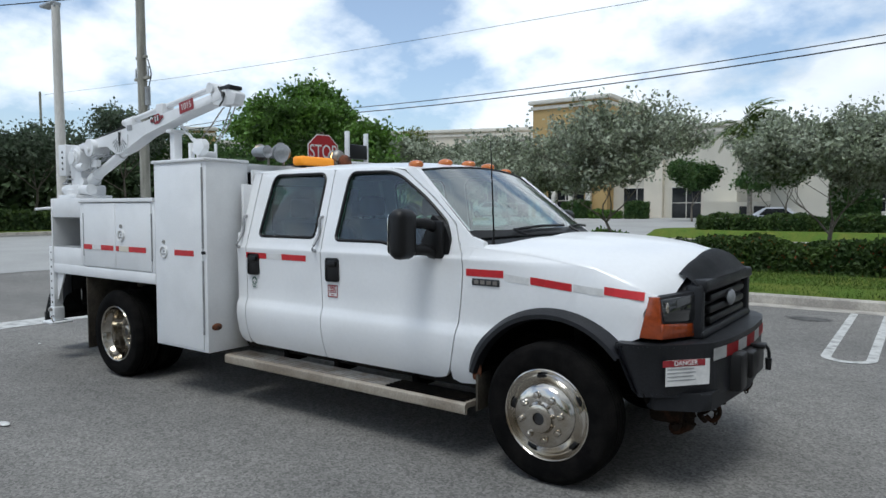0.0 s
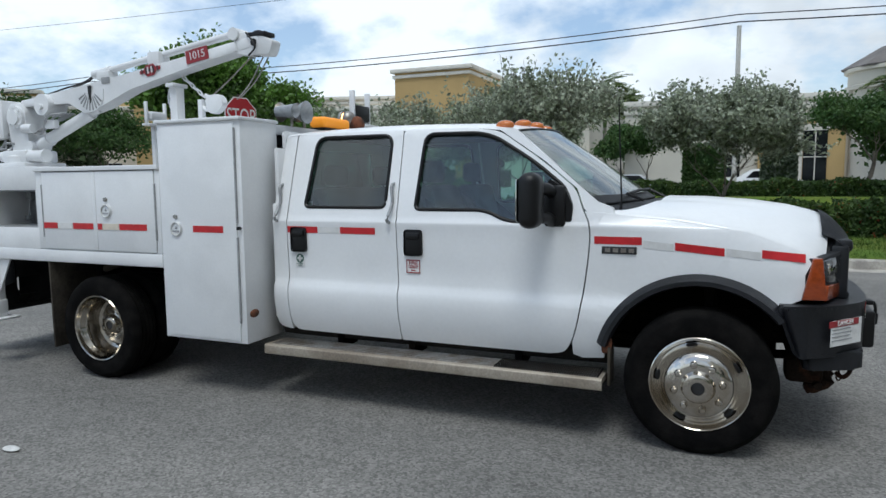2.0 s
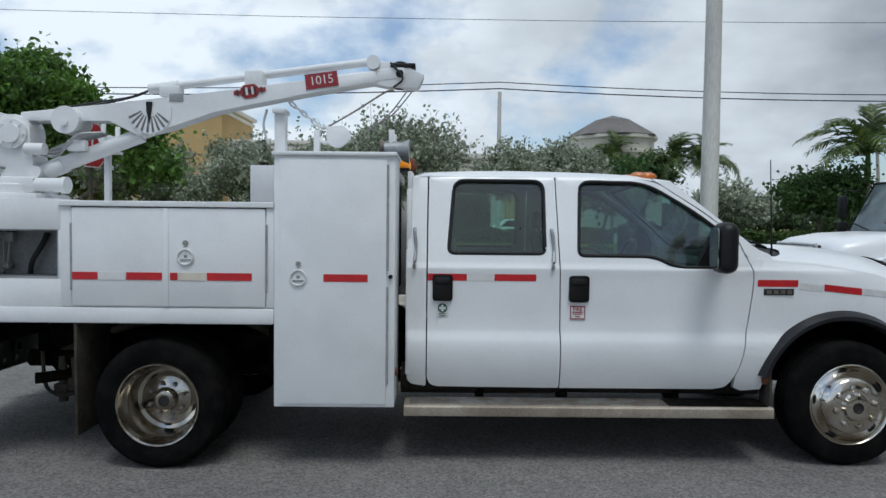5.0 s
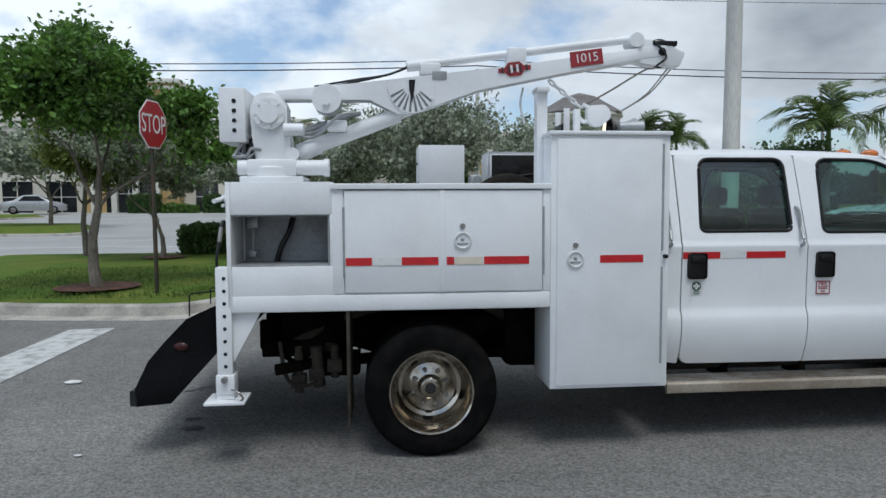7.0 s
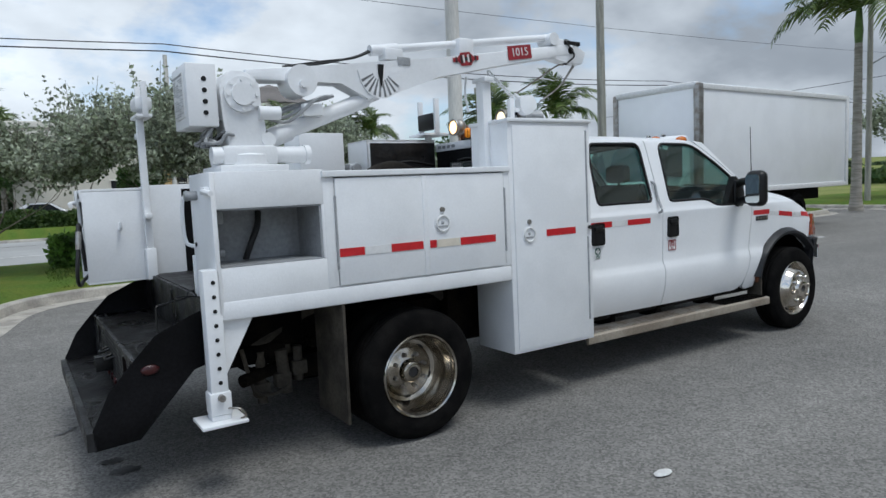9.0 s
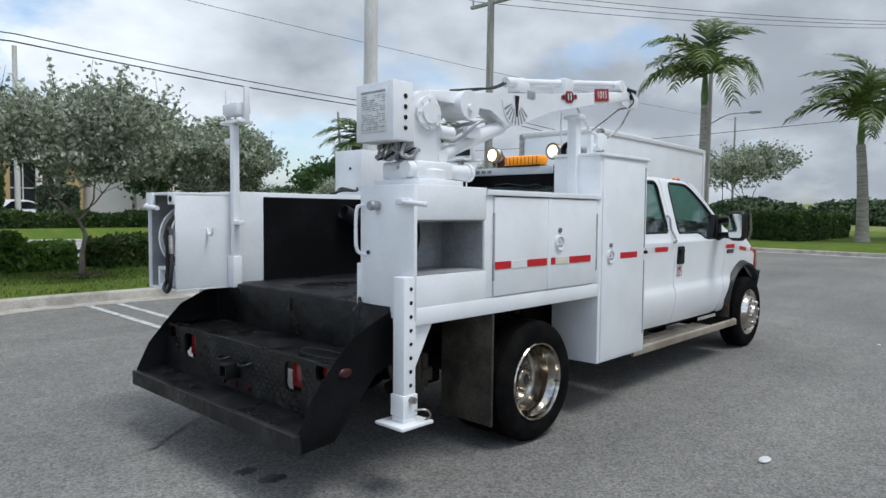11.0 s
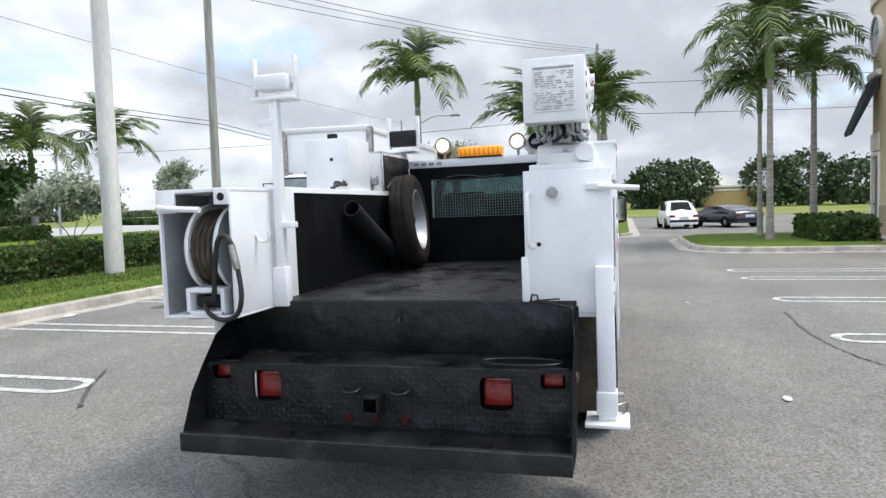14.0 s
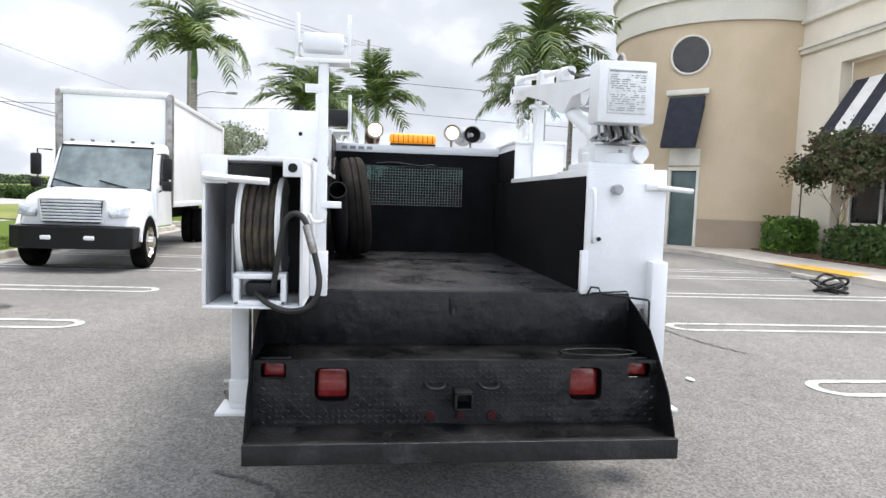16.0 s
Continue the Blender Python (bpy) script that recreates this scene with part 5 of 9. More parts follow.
for k in range(5):
    x0 = 12.1 + 0.6 * k
    bm = Bm()
    v = [bm.verts.new(p) for p in ((x0, WY - 0.35, 5.75), (x0 + 0.6, WY - 0.35, 5.75), (x0 + 0.6, WY + 0.95, 3.75), (x0, WY + 0.95, 3.75),
                                   (x0, WY - 0.35, 5.70), (x0 + 0.6, WY - 0.35, 5.70), (x0 + 0.6, WY + 0.93, 3.70), (x0, WY + 0.93, 3.70))]
    for q in ((0, 1, 2, 3), (4, 5, 6, 7), (0, 1, 5, 4), (1, 2, 6, 5), (2, 3, 7, 6), (3, 0, 4, 7)):
        bm.faces.new([v[i] for i in q])
    part("awning_stripe", bm, M_AWNW if k % 2 else M_AWNING, tower)


# ---- far buildings ----
def window_row(ob, face, xs, z0, z1, w, y, out):
    for x in xs:
        bm = Bm()
        box(bm, (x - w / 2, y + out * 0.05, z0), (x + w / 2, y - out * 0.15, z1))
        wdw = part("window", bm, M_WINDOW, ob, "dark window")
        bm = Bm()
        for lo, hi in (((x - w / 2 - 0.08, z0 - 0.1), (x + w / 2 + 0.08, z0)), ((x - w / 2 - 0.08, z1), (x + w / 2 + 0.08, z1 + 0.1)), ((x - 0.03, z0), (x + 0.03, z1)), ((x - w / 2, (z0 + z1) / 2 - 0.03), (x + w / 2, (z0 + z1) / 2 + 0.03))):
            box(bm, (lo[0], y - out * 0.1, lo[1]), (hi[0], y + out * 0.09, hi[1]))
        fr = part("window_frame", bm, M_TRIM, wdw)


def far_building(name, label, blocks, at=None):
    ob = thing(name, label, "building", "far buildings", at)
    for lo, hi, mat, cap in blocks:
        bm = Bm()
        box(bm, lo, hi)
        part("wall", bm, mat, ob)
        if cap:
            bm = Bm()
            box(bm, (lo[0] - cap, lo[1] - cap, hi[2]), (hi[0] + cap, hi[1] + cap, hi[2] + 0.35), 0.04)
            box(bm, (lo[0] - cap * 0.5, lo[1] - cap * 0.5, hi[2] - 0.5), (hi[0] + cap * 0.5, hi[1] + cap * 0.5, hi[2] - 0.2), 0.04)
            part("cornice", bm, M_TRIM, ob, "pale cornice")
    return ob


ob = far_building("shop_building", "long pale stucco building with ochre parapet towers", [
    ((-1.7, 41, 0), (17.2, 60, 5.9), M_PALE, 0.2), ((6.3, 40.5, 0), (10.9, 41, 4.6), M_OCHRE, 0.1)])
window_row(ob, 0, (4.3,), 1.3, 2.7, 2.0, 41, -1)
window_row(ob, 0, (7.7, 9.35), 0.9, 4.0, 1.25, 40.5, -1)
bm = Bm()
box(bm, (8.36, 40.3, 0.3), (8.68, 40.49, 4.5), 0.02)
part("column", bm, M_TRIM, ob, "white column between the windows")
bm = Bm()
box(bm, (14.2, 38.72, 0.5), (15.4, 38.95, 3.0), 0.02)
fd = part("entrance_door", bm, M_WINDOW, ob, "dark glazed tower door")
bm = Bm()
for lo, hi in (((14.1, 38.66, 0.5), (14.22, 38.9, 3.1)), ((15.38, 38.66, 0.5), (15.5, 38.9, 3.1)), ((14.1, 38.66, 3.0), (15.5, 38.9, 3.14))):
    box(bm, lo, hi, 0.01)
part("door_frame", bm, M_TRIM, fd)
bm = Bm()
lathe(bm, [(2.75, 0), (2.75, 6.2), (2.95, 6.25), (2.95, 6.45), (2.8, 6.5), (2.8, 7.2), (3.0, 7.25), (3.0, 7.45)], Matrix.Translation((13.8, 41.5, 0)), 40)
part("round_tower", bm, M_PALE, ob, "pale round tower drum")
bm = Bm()
lathe(bm, [(3.15, 7.4), (3.2, 7.5), (1.2, 8.7), (0.0, 9.05)], Matrix.Translation((13.8, 41.5, 0)), 8)
part("tower_roof", bm, M_ROOFGREY, ob, "grey hipped metal roof", angle=10)
ob = far_building("shop_building", "long cream stucco building with an ochre parapet tower", [
    ((-33, 54, 0), (-6.5, 75, 8.2), M_PALE, 0.25), ((-24.5, 52.5, 0), (-17, 62, 11.2), M_OCHRE, 0.35), ((-14, 53.4, 0), (-12.4, 54, 7.0), M_CREAM, 0)])
window_row(ob, 0, (-30.5, -27, -14.8, -10.5), 0.6, 3.2, 2.4, 54, -1)
window_row(ob, 0, (-21,), 0.5, 3.8, 3.6, 52.5, -1)
for x in (-23.6, -22.0, -20.3, -18.6):
    bm = Bm()
    box(bm, (x - 0.22, 51.9, 0.4), (x + 0.22, 52.34, 4.0), 0.02)
    part("column", bm, M_TRIM, ob, "white entrance column")
bm = Bm()
box(bm, (-24.0, 51.8, 4.0), (-18.2, 52.48, 4.6), 0.03)
part("entrance_beam", bm, M_TRIM, ob, "white beam over the entrance")
ob = far_building("shop_building", "low ochre and cream shop row with a curved parapet", [
    ((-9, -9, 0), (9, 9, 7.6), M_CREAM, 0.3), ((-6.4, -9.6, 0), (-3.6, -9, 8.8), M_OCHRE, 0.2), ((3.6, -9.7, 0), (7.6, -9, 8.6), M_OCHRE, 0.1)], pose(-52, 44, 0, 0, 0, 40))
window_row(ob, 0, (-7, 1.2, 7.8), 0.4, 3.0, 2.2, -9, -1)
bm = Bm()
prism(bm, [(3.6 + 4 * (1 - math.cos(a)) / 2, 8.96 + 1.2 * math.sin(a)) for a in span(0, math.pi, 16)], -9.7, -9.0)
part("curved_parapet", bm, M_OCHRE, ob)
ob = far_building("shop_building", "cream building across the cross road", [((-34, -6, 0), (10, 6, 10.0), M_CREAM, 0.3), ((-11.7, -6.4, 0), (-9, -6, 6.7), M_OCHRE, 0.2), ((-30, -6.5, 0), (-22, -6, 10.6), M_OCHRE, 0.2)], pose(-34, 66, 0, 0, 0, 20))
window_row(ob, 0, (0.5, 4.0, 7.5), 0.4, 2.8, 1.8, -6, -1)
ob = far_building("house", "small ochre house far across the field", [((98, -20, 0), (110, -12, 3.2), M_OCHRE, 0.4)])
ob = far_building("garage_block", "low white block beside the shop driveway", [((-8.2, 50, 0), (-3.2, 54, 1.95), M_PALE, 0)])
for x in (-5.0, -4.0):
    bm = Bm()
    box(bm, (x - 0.4, 49.94, 0.5), (x + 0.4, 50.1, 1.6))
    part("opening", bm, M_WINDOW, ob, "dark opening")
bm = Bm()
box(bm, (47.3, 1.5, 0.0), (47.5, 3.3, 2.2))
solid("fence_panel", bm, M_PALE, "pale low wall beyond the palms", "wall", kind="structure")

# ---- parked cars ----


def car(name, at, label, paint, L=4.3, W=1.75, H=1.45, round_top=False):
    ob = thing(name, label, "car", "parked cars", at)
    nx, half = 26, W / 2
    xs = span(-L / 2, L / 2, nx)

    def top(x):
        t = x / L + 0.5
        if round_top:
            return 0.52 + 0.42 * math.sin(math.pi * min(1, max(0, t))) ** 0.6 * 0.9 + 0.62 * max(0, math.sin(math.pi * (t - 0.14) / 0.78)) ** 0.9 * (0.14 < t < 0.92)
        return lerp_table([(0, 0.70), (0.04, 0.92), (0.18, 0.98), (0.33, H - 0.04), (0.45, H), (0.60, H - 0.03), (0.76, 0.98), (0.95, 0.82), (1, 0.6)], t)

    bm = Bm()
    cols = []
    for x in xs:
        t = abs(x) / (L / 2)
        wdt = half * (1 - 0.16 * t ** 6)
        zt = top(x)
        belt = min(zt, 0.92)
        cols.append([(x, -wdt * 0.95, 0.24), (x, -wdt, 0.5), (x, -wdt * 0.99, 0.72), (x, -wdt * 0.94, belt), (x, -wdt * (0.94 - 0.22 * (zt - belt) / 0.5), zt - 0.03 * (zt > belt)), (x, -wdt * 0.45, zt), (x, 0, zt + 0.02),
                     (x, wdt * 0.45, zt), (x, wdt * (0.94 - 0.22 * (zt - belt) / 0.5), zt - 0.03 * (zt > belt)), (x, wdt * 0.94, belt), (x, wdt * 0.99, 0.72), (x, wdt, 0.5), (x, wdt * 0.95, 0.24)])
    rings = [[bm.verts.new(p) for p in c] for c in cols]
    for a, b in zip(rings, rings[1:]):
        for k in range(12):
            bm.faces.new((a[k], a[k + 1], b[k + 1], b[k]))
        bm.faces.new((a[12], a[0], b[0], b[12]))
    bm.faces.new(rings[0]), bm.faces.new(rings[-1])
    part("body", bm, paint, ob, angle=50)
    lo, hi = (0.20, 0.34) if not round_top else (0.14, 0.36)
    bm = Bm()
    a = [bm.verts.new(p) for p in ((-L / 2 + 0.21 * L - 0.02, -0.56, 0.98), (-L / 2 + 0.21 * L - 0.02, 0.56, 0.98), (-L / 2 + 0.32 * L - 0.03, 0.46, H - 0.06), (-L / 2 + 0.32 * L - 0.03, -0.46, H - 0.06))]
    bm.faces.new(a)
    bmesh.ops.solidify(bm, geom=bm.faces[:], thickness=0.03)
    part("rear_window", bm, M_WINDOW, ob, "dark rear window")
    for s in (-1, 1):
        bm = Bm()
        prism(bm, rounded([(-L * 0.22, 0.98), (L * 0.20, 0.98), (L * 0.08, H - 0.1), (-L * 0.13, H - 0.1)], 0.06), s * half * 0.86, s * half * 0.93)
        part("side_window", bm, M_WINDOW, ob, "dark side window")
        bm = Bm()
        box(bm, (-L / 2 - 0.005, s * half * 0.52, 0.62), (-L / 2 + 0.06, s * half * 0.88, 0.76), 0.02)
        part("tail_light", bm, M_REDLENS, ob, "red tail light")
        for x in (-L * 0.30, L * 0.31):
            bm = Bm()
            m = Matrix.Translation((x, s * (half - 0.1), 0.31)) @ pose(0, 0, 0, -90 * s, 0, 0)
            lathe(bm, [(0.20, 0.1), (0.29, 0.11), (0.31, 0.06), (0.31, -0.12), (0.2, -0.14)], m, 20, close=True)
            wh = part("wheel", bm, M_RUBBER, ob)
            bm = Bm()
            lathe(bm, [(0.0, 0.07), (0.12, 0.08), (0.20, 0.05), (0.20, 0.0)], m, 16)
            part("rim", bm, M_DULL, wh)
    bm = Bm()
    box(bm, (-L / 2 - 0.01, -half * 0.85, 0.36), (-L / 2 + 0.1, half * 0.85, 0.50), 0.03)
    part("bumper", bm, M_PLASTIC, ob)
    bm = Bm()
    box(bm, (-L / 2 - 0.016, -0.25, 0.55), (-L / 2 + 0.02, 0.25, 0.68), 0.005)
    part("plate", bm, M_STICKW, ob)
    return ob


car("car", pose(35.0, -4.1, 0, 0, 0, 6), "small rounded white car seen from behind on the lane", M_WHITE, 4.0, 1.72, 1.5, True)
car("car", pose(35.5, -6.7, 0, 0, 0, 25), "low dark blue car parked beyond the island", M_CARDARK, 4.4, 1.85, 1.2)
for k, (x, y, r) in enumerate(((-42.3, 47.4, 0), (-26.6, 48.6, -70), (-36.4, 48.4, -20), (-33.2, 49.0, 15))):
    car("car", pose(x, y, 0.6, 0, 0, r + 90), "silver car parked before the shops" if k % 2 else "dark car parked before the shops", M_CARSILV if k % 2 else M_CARDARK)
car("car", pose(-0.6, 37.5, 0.12, 0, 0, 0), "silver car parked behind the far verge", M_CARSILV)
car("car", pose(6.5, 36.5, 0.3, 0, 0, 0), "white car parked before the pale building", M_WHITE)
car("car", pose(14.5, 36.5, 0.3, 0, 0, 0), "dark car parked before the pale building", M_CARDARK)

# ---- white box truck parked in the bays ----
bt = thing("box_truck", "white box truck with a silver grille parked in a bay", "truck", at=pose(-0.6, 5.50, 0, 0, 0, 2.5) @ Matrix.Diagonal((1, 0.91, 1, 1)))
bm = Bm()
box(bm, (11.5, -1.24, 1.12), (18.7, 1.24, 3.63), 0.03)
part("cargo_box", bm, M_WHITE, bt, "white panelled cargo box")
for y in (-1.25, 1.25):
    bm = Bm()
    box(bm, (11.46, y - 0.09, 1.1), (11.66, y + 0.09, 3.61), 0.05)
    part("corner_post", bm, M_DULL, bt, "dull aluminium corner post")
bm = Bm()
box(bm, (11.46, -1.25, 3.49), (11.64, 1.25, 3.65), 0.05)
for y in (-1.245, 1.245):
    box(bm, (11.5, y - 0.03, 3.49), (18.72, y + 0.03, 3.60), 0.01)
    box(bm, (11.5, y - 0.03, 1.10), (18.72, y + 0.03, 1.22), 0.01)
    box(bm, (18.6, y - 0.04, 1.1), (18.75, y + 0.04, 3.60), 0.02)
part("box_trim", bm, M_PALET, bt, "pale aluminium corner trim")
# cab and bonnet as lofted rings
bm = Bm()
rings = []
for x, hw, zb, zt, rr in ((8.60, 0.84, 0.82, 1.20, 0.2), (8.66, 0.92, 0.80, 1.30, 0.24), (8.82, 0.97, 0.80, 1.37, 0.26), (9.3, 1.0, 0.95, 1.45, 0.26), (9.9, 1.02, 0.95, 1.48, 0.24), (10.05, 1.04, 0.8, 1.49, 0.14)):
    loop = rounded([(-hw, zb), (hw, zb), (hw * 0.93, zt), (-hw * 0.93, zt)], [0.02, 0.02, rr, rr], 5)
    rings.append([bm.verts.new((x, a, b)) for a, b in loop])
for a, b in zip(rings, rings[1:]):
    for k in range(len(a)):
        bm.faces.new((a[k], a[(k + 1) % len(a)], b[(k + 1) % len(a)], b[k]))
bm.faces.new(rings[0]), bm.faces.new(rings[-1])
part("bonnet", bm, M_WHITE, bt)
bm = Bm()
rings = []
for x, hw, zb, zt in ((10.05, 1.05, 0.75, 1.46), (10.12, 1.06, 0.75, 1.58), (10.5, 1.06, 0.75, 2.31), (10.65, 1.06, 0.75, 2.40), (11.35, 1.06, 0.75, 2.46), (11.4, 1.03, 0.78, 2.42)):
    loop = rounded([(-hw, zb), (hw, zb), (hw * (1 - 0.10 * (zt - 1.6)), zt), (-hw * (1 - 0.10 * (zt - 1.6)), zt)], [0.02, 0.02, 0.14, 0.14], 5)
    rings.append([bm.verts.new((x, a, b)) for a, b in loop])
for a, b in zip(rings, rings[1:]):
    for k in range(len(a)):
        bm.faces.new((a[k], a[(k + 1) % len(a)], b[(k + 1) % len(a)], b[k]))
bm.faces.new(rings[0]), bm.faces.new(rings[-1])
part("cab", bm, M_WHITE, bt)
bm = Bm()
prof = [(10.045, 1.475), (10.475, 2.32)]
n = 10
rows = [[bm.verts.new((x - 0.02, y * (1.0 if i == 0 else 0.94), z)) for y in span(-0.94, 0.94, n)] for i, (x, z) in enumerate(prof)]
for k in range(n):
    bm.faces.new((rows[0][k], rows[0][k + 1], rows[1][k + 1], rows[1][k]))
bmesh.ops.solidify(bm, geom=bm.faces[:], thickness=0.02)
part("windscreen", bm, M_TRUCKWIN, bt, "large windscreen with reflected sky tones in its colour")
bm = Bm()
tube(bm, [(10.02, -0.94, 1.475), (10.02, 0.94, 1.475), (10.45, 0.884, 2.32), (10.45, -0.884, 2.32)], 0.024, 6, close=True)
part("windscreen_seal", bm, M_BLACK, bt, "black windscreen seal")
for s in (-1, 1):
    bm = Bm()
    prism(bm, rounded([(10.34, 1.58), (11.0, 1.54), (11.0, 2.22), (10.64, 2.24)], 0.06), s * 1.0, s * 1.075)
    part("side_window", bm, M_WINDOW, bt)
    bm = Bm()
    tube(bm, [(10.25, s * 1.0, 2.2), (10.1, s * 1.22, 2.2), (10.1, s * 1.22, 1.52), (10.3, s * 1.05, 1.45)], 0.018, 6)
    part("mirror_arm", bm, M_BLACK, bt)
    bm = Bm()
    box(bm, (10.05, s * 1.25 - 0.10, 1.70), (10.15, s * 1.25 + 0.10, 2.12), 0.04)
    box(bm, (10.05, s * 1.25 - 0.10, 1.46), (10.15, s * 1.25 + 0.10, 1.66), 0.04)
    part("mirror", bm, M_BLACK, bt, "black double mirror head")
    bm = Bm()
    slab(bm, [(8.60, s * 0.95, 0.98), (8.535, s * 0.62, 0.95), (8.545, s * 0.60, 1.09), (8.66, s * 0.95, 1.17)], (0.16, -s * 0.03, 0), 0.035)
    part("headlight", bm, M_HEADLAMP, bt, "clear teardrop headlight")
    bm = Bm()
    box(bm, (8.295, s * 0.36 - 0.09, 0.575), (8.345, s * 0.36 + 0.09, 0.65), 0.02)
    part("fog_light", bm, M_SIGNWHITE, bt)
    bm = Bm()
    m = Matrix.Translation((9.42, s * 0.98, 0.50)) @ pose(0, 0, 0, -90 * s, 0, 0)
    lathe(bm, [(0.30, 0.13), (0.44, 0.14), (0.49, 0.09), (0.50, 0.0), (0.49, -0.12), (0.3, -0.14)], m, 36, close=True)
    wh = part("wheel", bm, M_RUBBER, bt)
    bm = Bm()
    lathe(bm, [(0.0, 0.20), (0.10, 0.2), (0.12, 0.12), (0.22, 0.10), (0.27, 0.04), (0.30, 0.12), (0.305, 0.0)], m, 30)
    part("rim", bm, M_CHROME, wh, "polished front rim")
    for yy in (0.98, 0.66):
        bm = Bm()
        m = Matrix.Translation((16.2, s * yy, 0.50)) @ pose(0, 0, 0, -90 * s, 0, 0)
        lathe(bm, [(0.0, 0.06), (0.28, 0.05), (0.30, 0.13), (0.44, 0.14), (0.49, 0.09), (0.50, 0.0), (0.49, -0.12), (0.3, -0.14)], m, 32)
        part("wheel", bm, M_RUBBER, bt)
    bm = Bm()
    prism(bm, [(9.42 + 0.60 * math.cos(a), 0.52 + 0.60 * math.sin(a)) for a in span(0.05, 3.1, 14)] + [(9.42 + 0.5 * math.cos(a), 0.50 + 0.5 * math.sin(a)) for a in span(3.1, 0.05, 14)], s * 0.9, s * 1.1)
    part("fender", bm, M_WHITE, bt)
bm = Bm()
prism(bm, rounded([(-0.50, 0.86), (0.50, 0.86), (0.56, 1.27), (-0.56, 1.27)], 0.06), 8.53, 8.64, "x", 0.01)
gr = part("grille", bm, M_BLACK, bt, "dark grille opening")
for z in span(0.90, 1.23, 6):
    bm = Bm()
    box(bm, (8.49, -0.50, z - 0.019), (8.55, 0.50, z + 0.019), 0.008)
    part("grille_bar", bm, M_SILVER, gr, "bright silver grille bar")
bm = Bm()
for y in (-0.54, 0.54):
    tube(bm, [(8.54, y * 0.93, 0.86), (8.54, y * 1.03, 1.27)], 0.025, 8)
tube(bm, [(8.54, -0.56, 1.275), (8.53, 0, 1.285), (8.54, 0.56, 1.275)], 0.026, 8)
part("grille_frame", bm, M_SILVER, gr)
bm = Bm()
prism(bm, rounded([(8.50, -1.04), (8.34, -0.78), (8.30, 0), (8.34, 0.78), (8.50, 1.04), (9.0, 1.08), (9.0, 0.96), (8.7, 0.86), (8.7, -0.86), (9.0, -0.96), (9.0, -1.08)], 0.05, 3), 0.42, 0.80, "z", 0.04)
part("bumper", bm, M_BLACK, bt, "black front bumper")
bm = Bm()
for y in (-0.45, 0.45):
    box(bm, (9.0, y - 0.06, 0.75), (18.5, y + 0.06, 1.1), 0.01)
box(bm, (10.6, -1.0, 0.45), (11.5, 1.0, 0.75), 0.04)
part("chassis", bm, M_CHASSIS, bt)
for y in span(-0.8, 0.8, 4):
    bm = Bm()
    ball(bm, (10.72, y, 2.44), 0.045, (1.6, 1, 0.7), 10, 6)
    part("marker_lamp", bm, M_CLEARLENS, bt)
for y in (-0.5, 0.35):
    bm = Bm()
    tube(bm, [(10.0, y, 1.50), (10.06, y + 0.55, 1.63)], 0.014, 5)
    part("wiper", bm, M_BLACK, bt)

# the cab stands a little ahead of the box
for ob in list(bt.children):
    if max(v.co.x for v in ob.data.vertices) < 11.45:
        ob.location += Vector((-0.35, -0.34, 0))
        ob.scale.y = 1.06

# small parking sign in the planting bed
ob = thing("parking_sign", "small blue parking sign on a thin dark post", "sign", at=pose(16.0, -13.9, 0.12))
bm = Bm()
cyl(bm, (0, 0, 0), (0, 0, 3.2), 0.025, 0.025, 8)
part("post", bm, M_SIGNPOST, ob)
bm = Bm()
box(bm, (-0.035, -0.11, 2.78), (-0.025, 0.11, 3.22), 0.004)
plate = part("sign_plate", bm, M_SIGNBLUE, ob, "blue and white metal plate")
bm = Bm()
box(bm, (-0.038, -0.09, 2.80), (-0.034, 0.09, 2.90), 0.001)
part("sign_panel", bm, M_STICKW, plate)

# loose cable bundle at the kerb
ob = thing("cable_bundle", "tangled heap of black cable beside the kerb", "cable", at=pose(6.98, -8.36, 0.0))
rnd = random.Random(3)
for k in range(6):
    bm = Bm()
    c = Vector((rnd.uniform(-0.25, 0.25), rnd.uniform(-0.2, 0.2), 0.05))
    tube(bm, [c + Vector((0.28 * math.cos(a) * rnd.uniform(0.8, 1.1), 0.2 * math.sin(a), -0.02 + (0.04 + 0.05 * (k % 3)) * (1 + math.sin(a + k)))) for a in span(0, 2 * math.pi, 16)[:-1]], 0.026, 6, close=True)
    part("coil", bm, M_CABLE, ob)

# ---- the service truck ----
truck = thing("service_truck", "white crew-cab service truck with utility body, crane and black rear step", "truck", at=pose(0, 0, -0.006, -0.45, 0, 0))


def tp(name, bm, mat, label="", parent=None, angle=38):
    return part(name, bm, mat, parent or truck, label, angle)


SIDE_Z = [(0.42, -0.085), (0.48, -0.050), (0.54, -0.026), (0.60, -0.008), (0.66, 0.005), (0.72, 0.013), (0.78, 0.013), (0.815, 0.006), (0.845, -0.008), (0.875, -0.014), (1.00, -0.010), (1.15, -0.003), (1.25, 0.0), (1.272, 0.004), (1.285, 0.002), (1.30, -0.010), (1.33, -0.016),
          (1.38, -0.030), (1.88, -0.175), (1.91, -0.20), (1.96, -0.30)]
SIDE_X = [(1.5, 0.905), (1.62, 0.922), (1.75, 0.93), (3.8, 0.932), (4.2, 0.925), (4.6, 0.905), (4.9, 0.885), (5.1, 0.85)]


def wing_top(x):
    return lerp_table([(3.9, 1.375), (4.3, 1.333), (4.7, 1.272), (5.05, 1.135)], x)


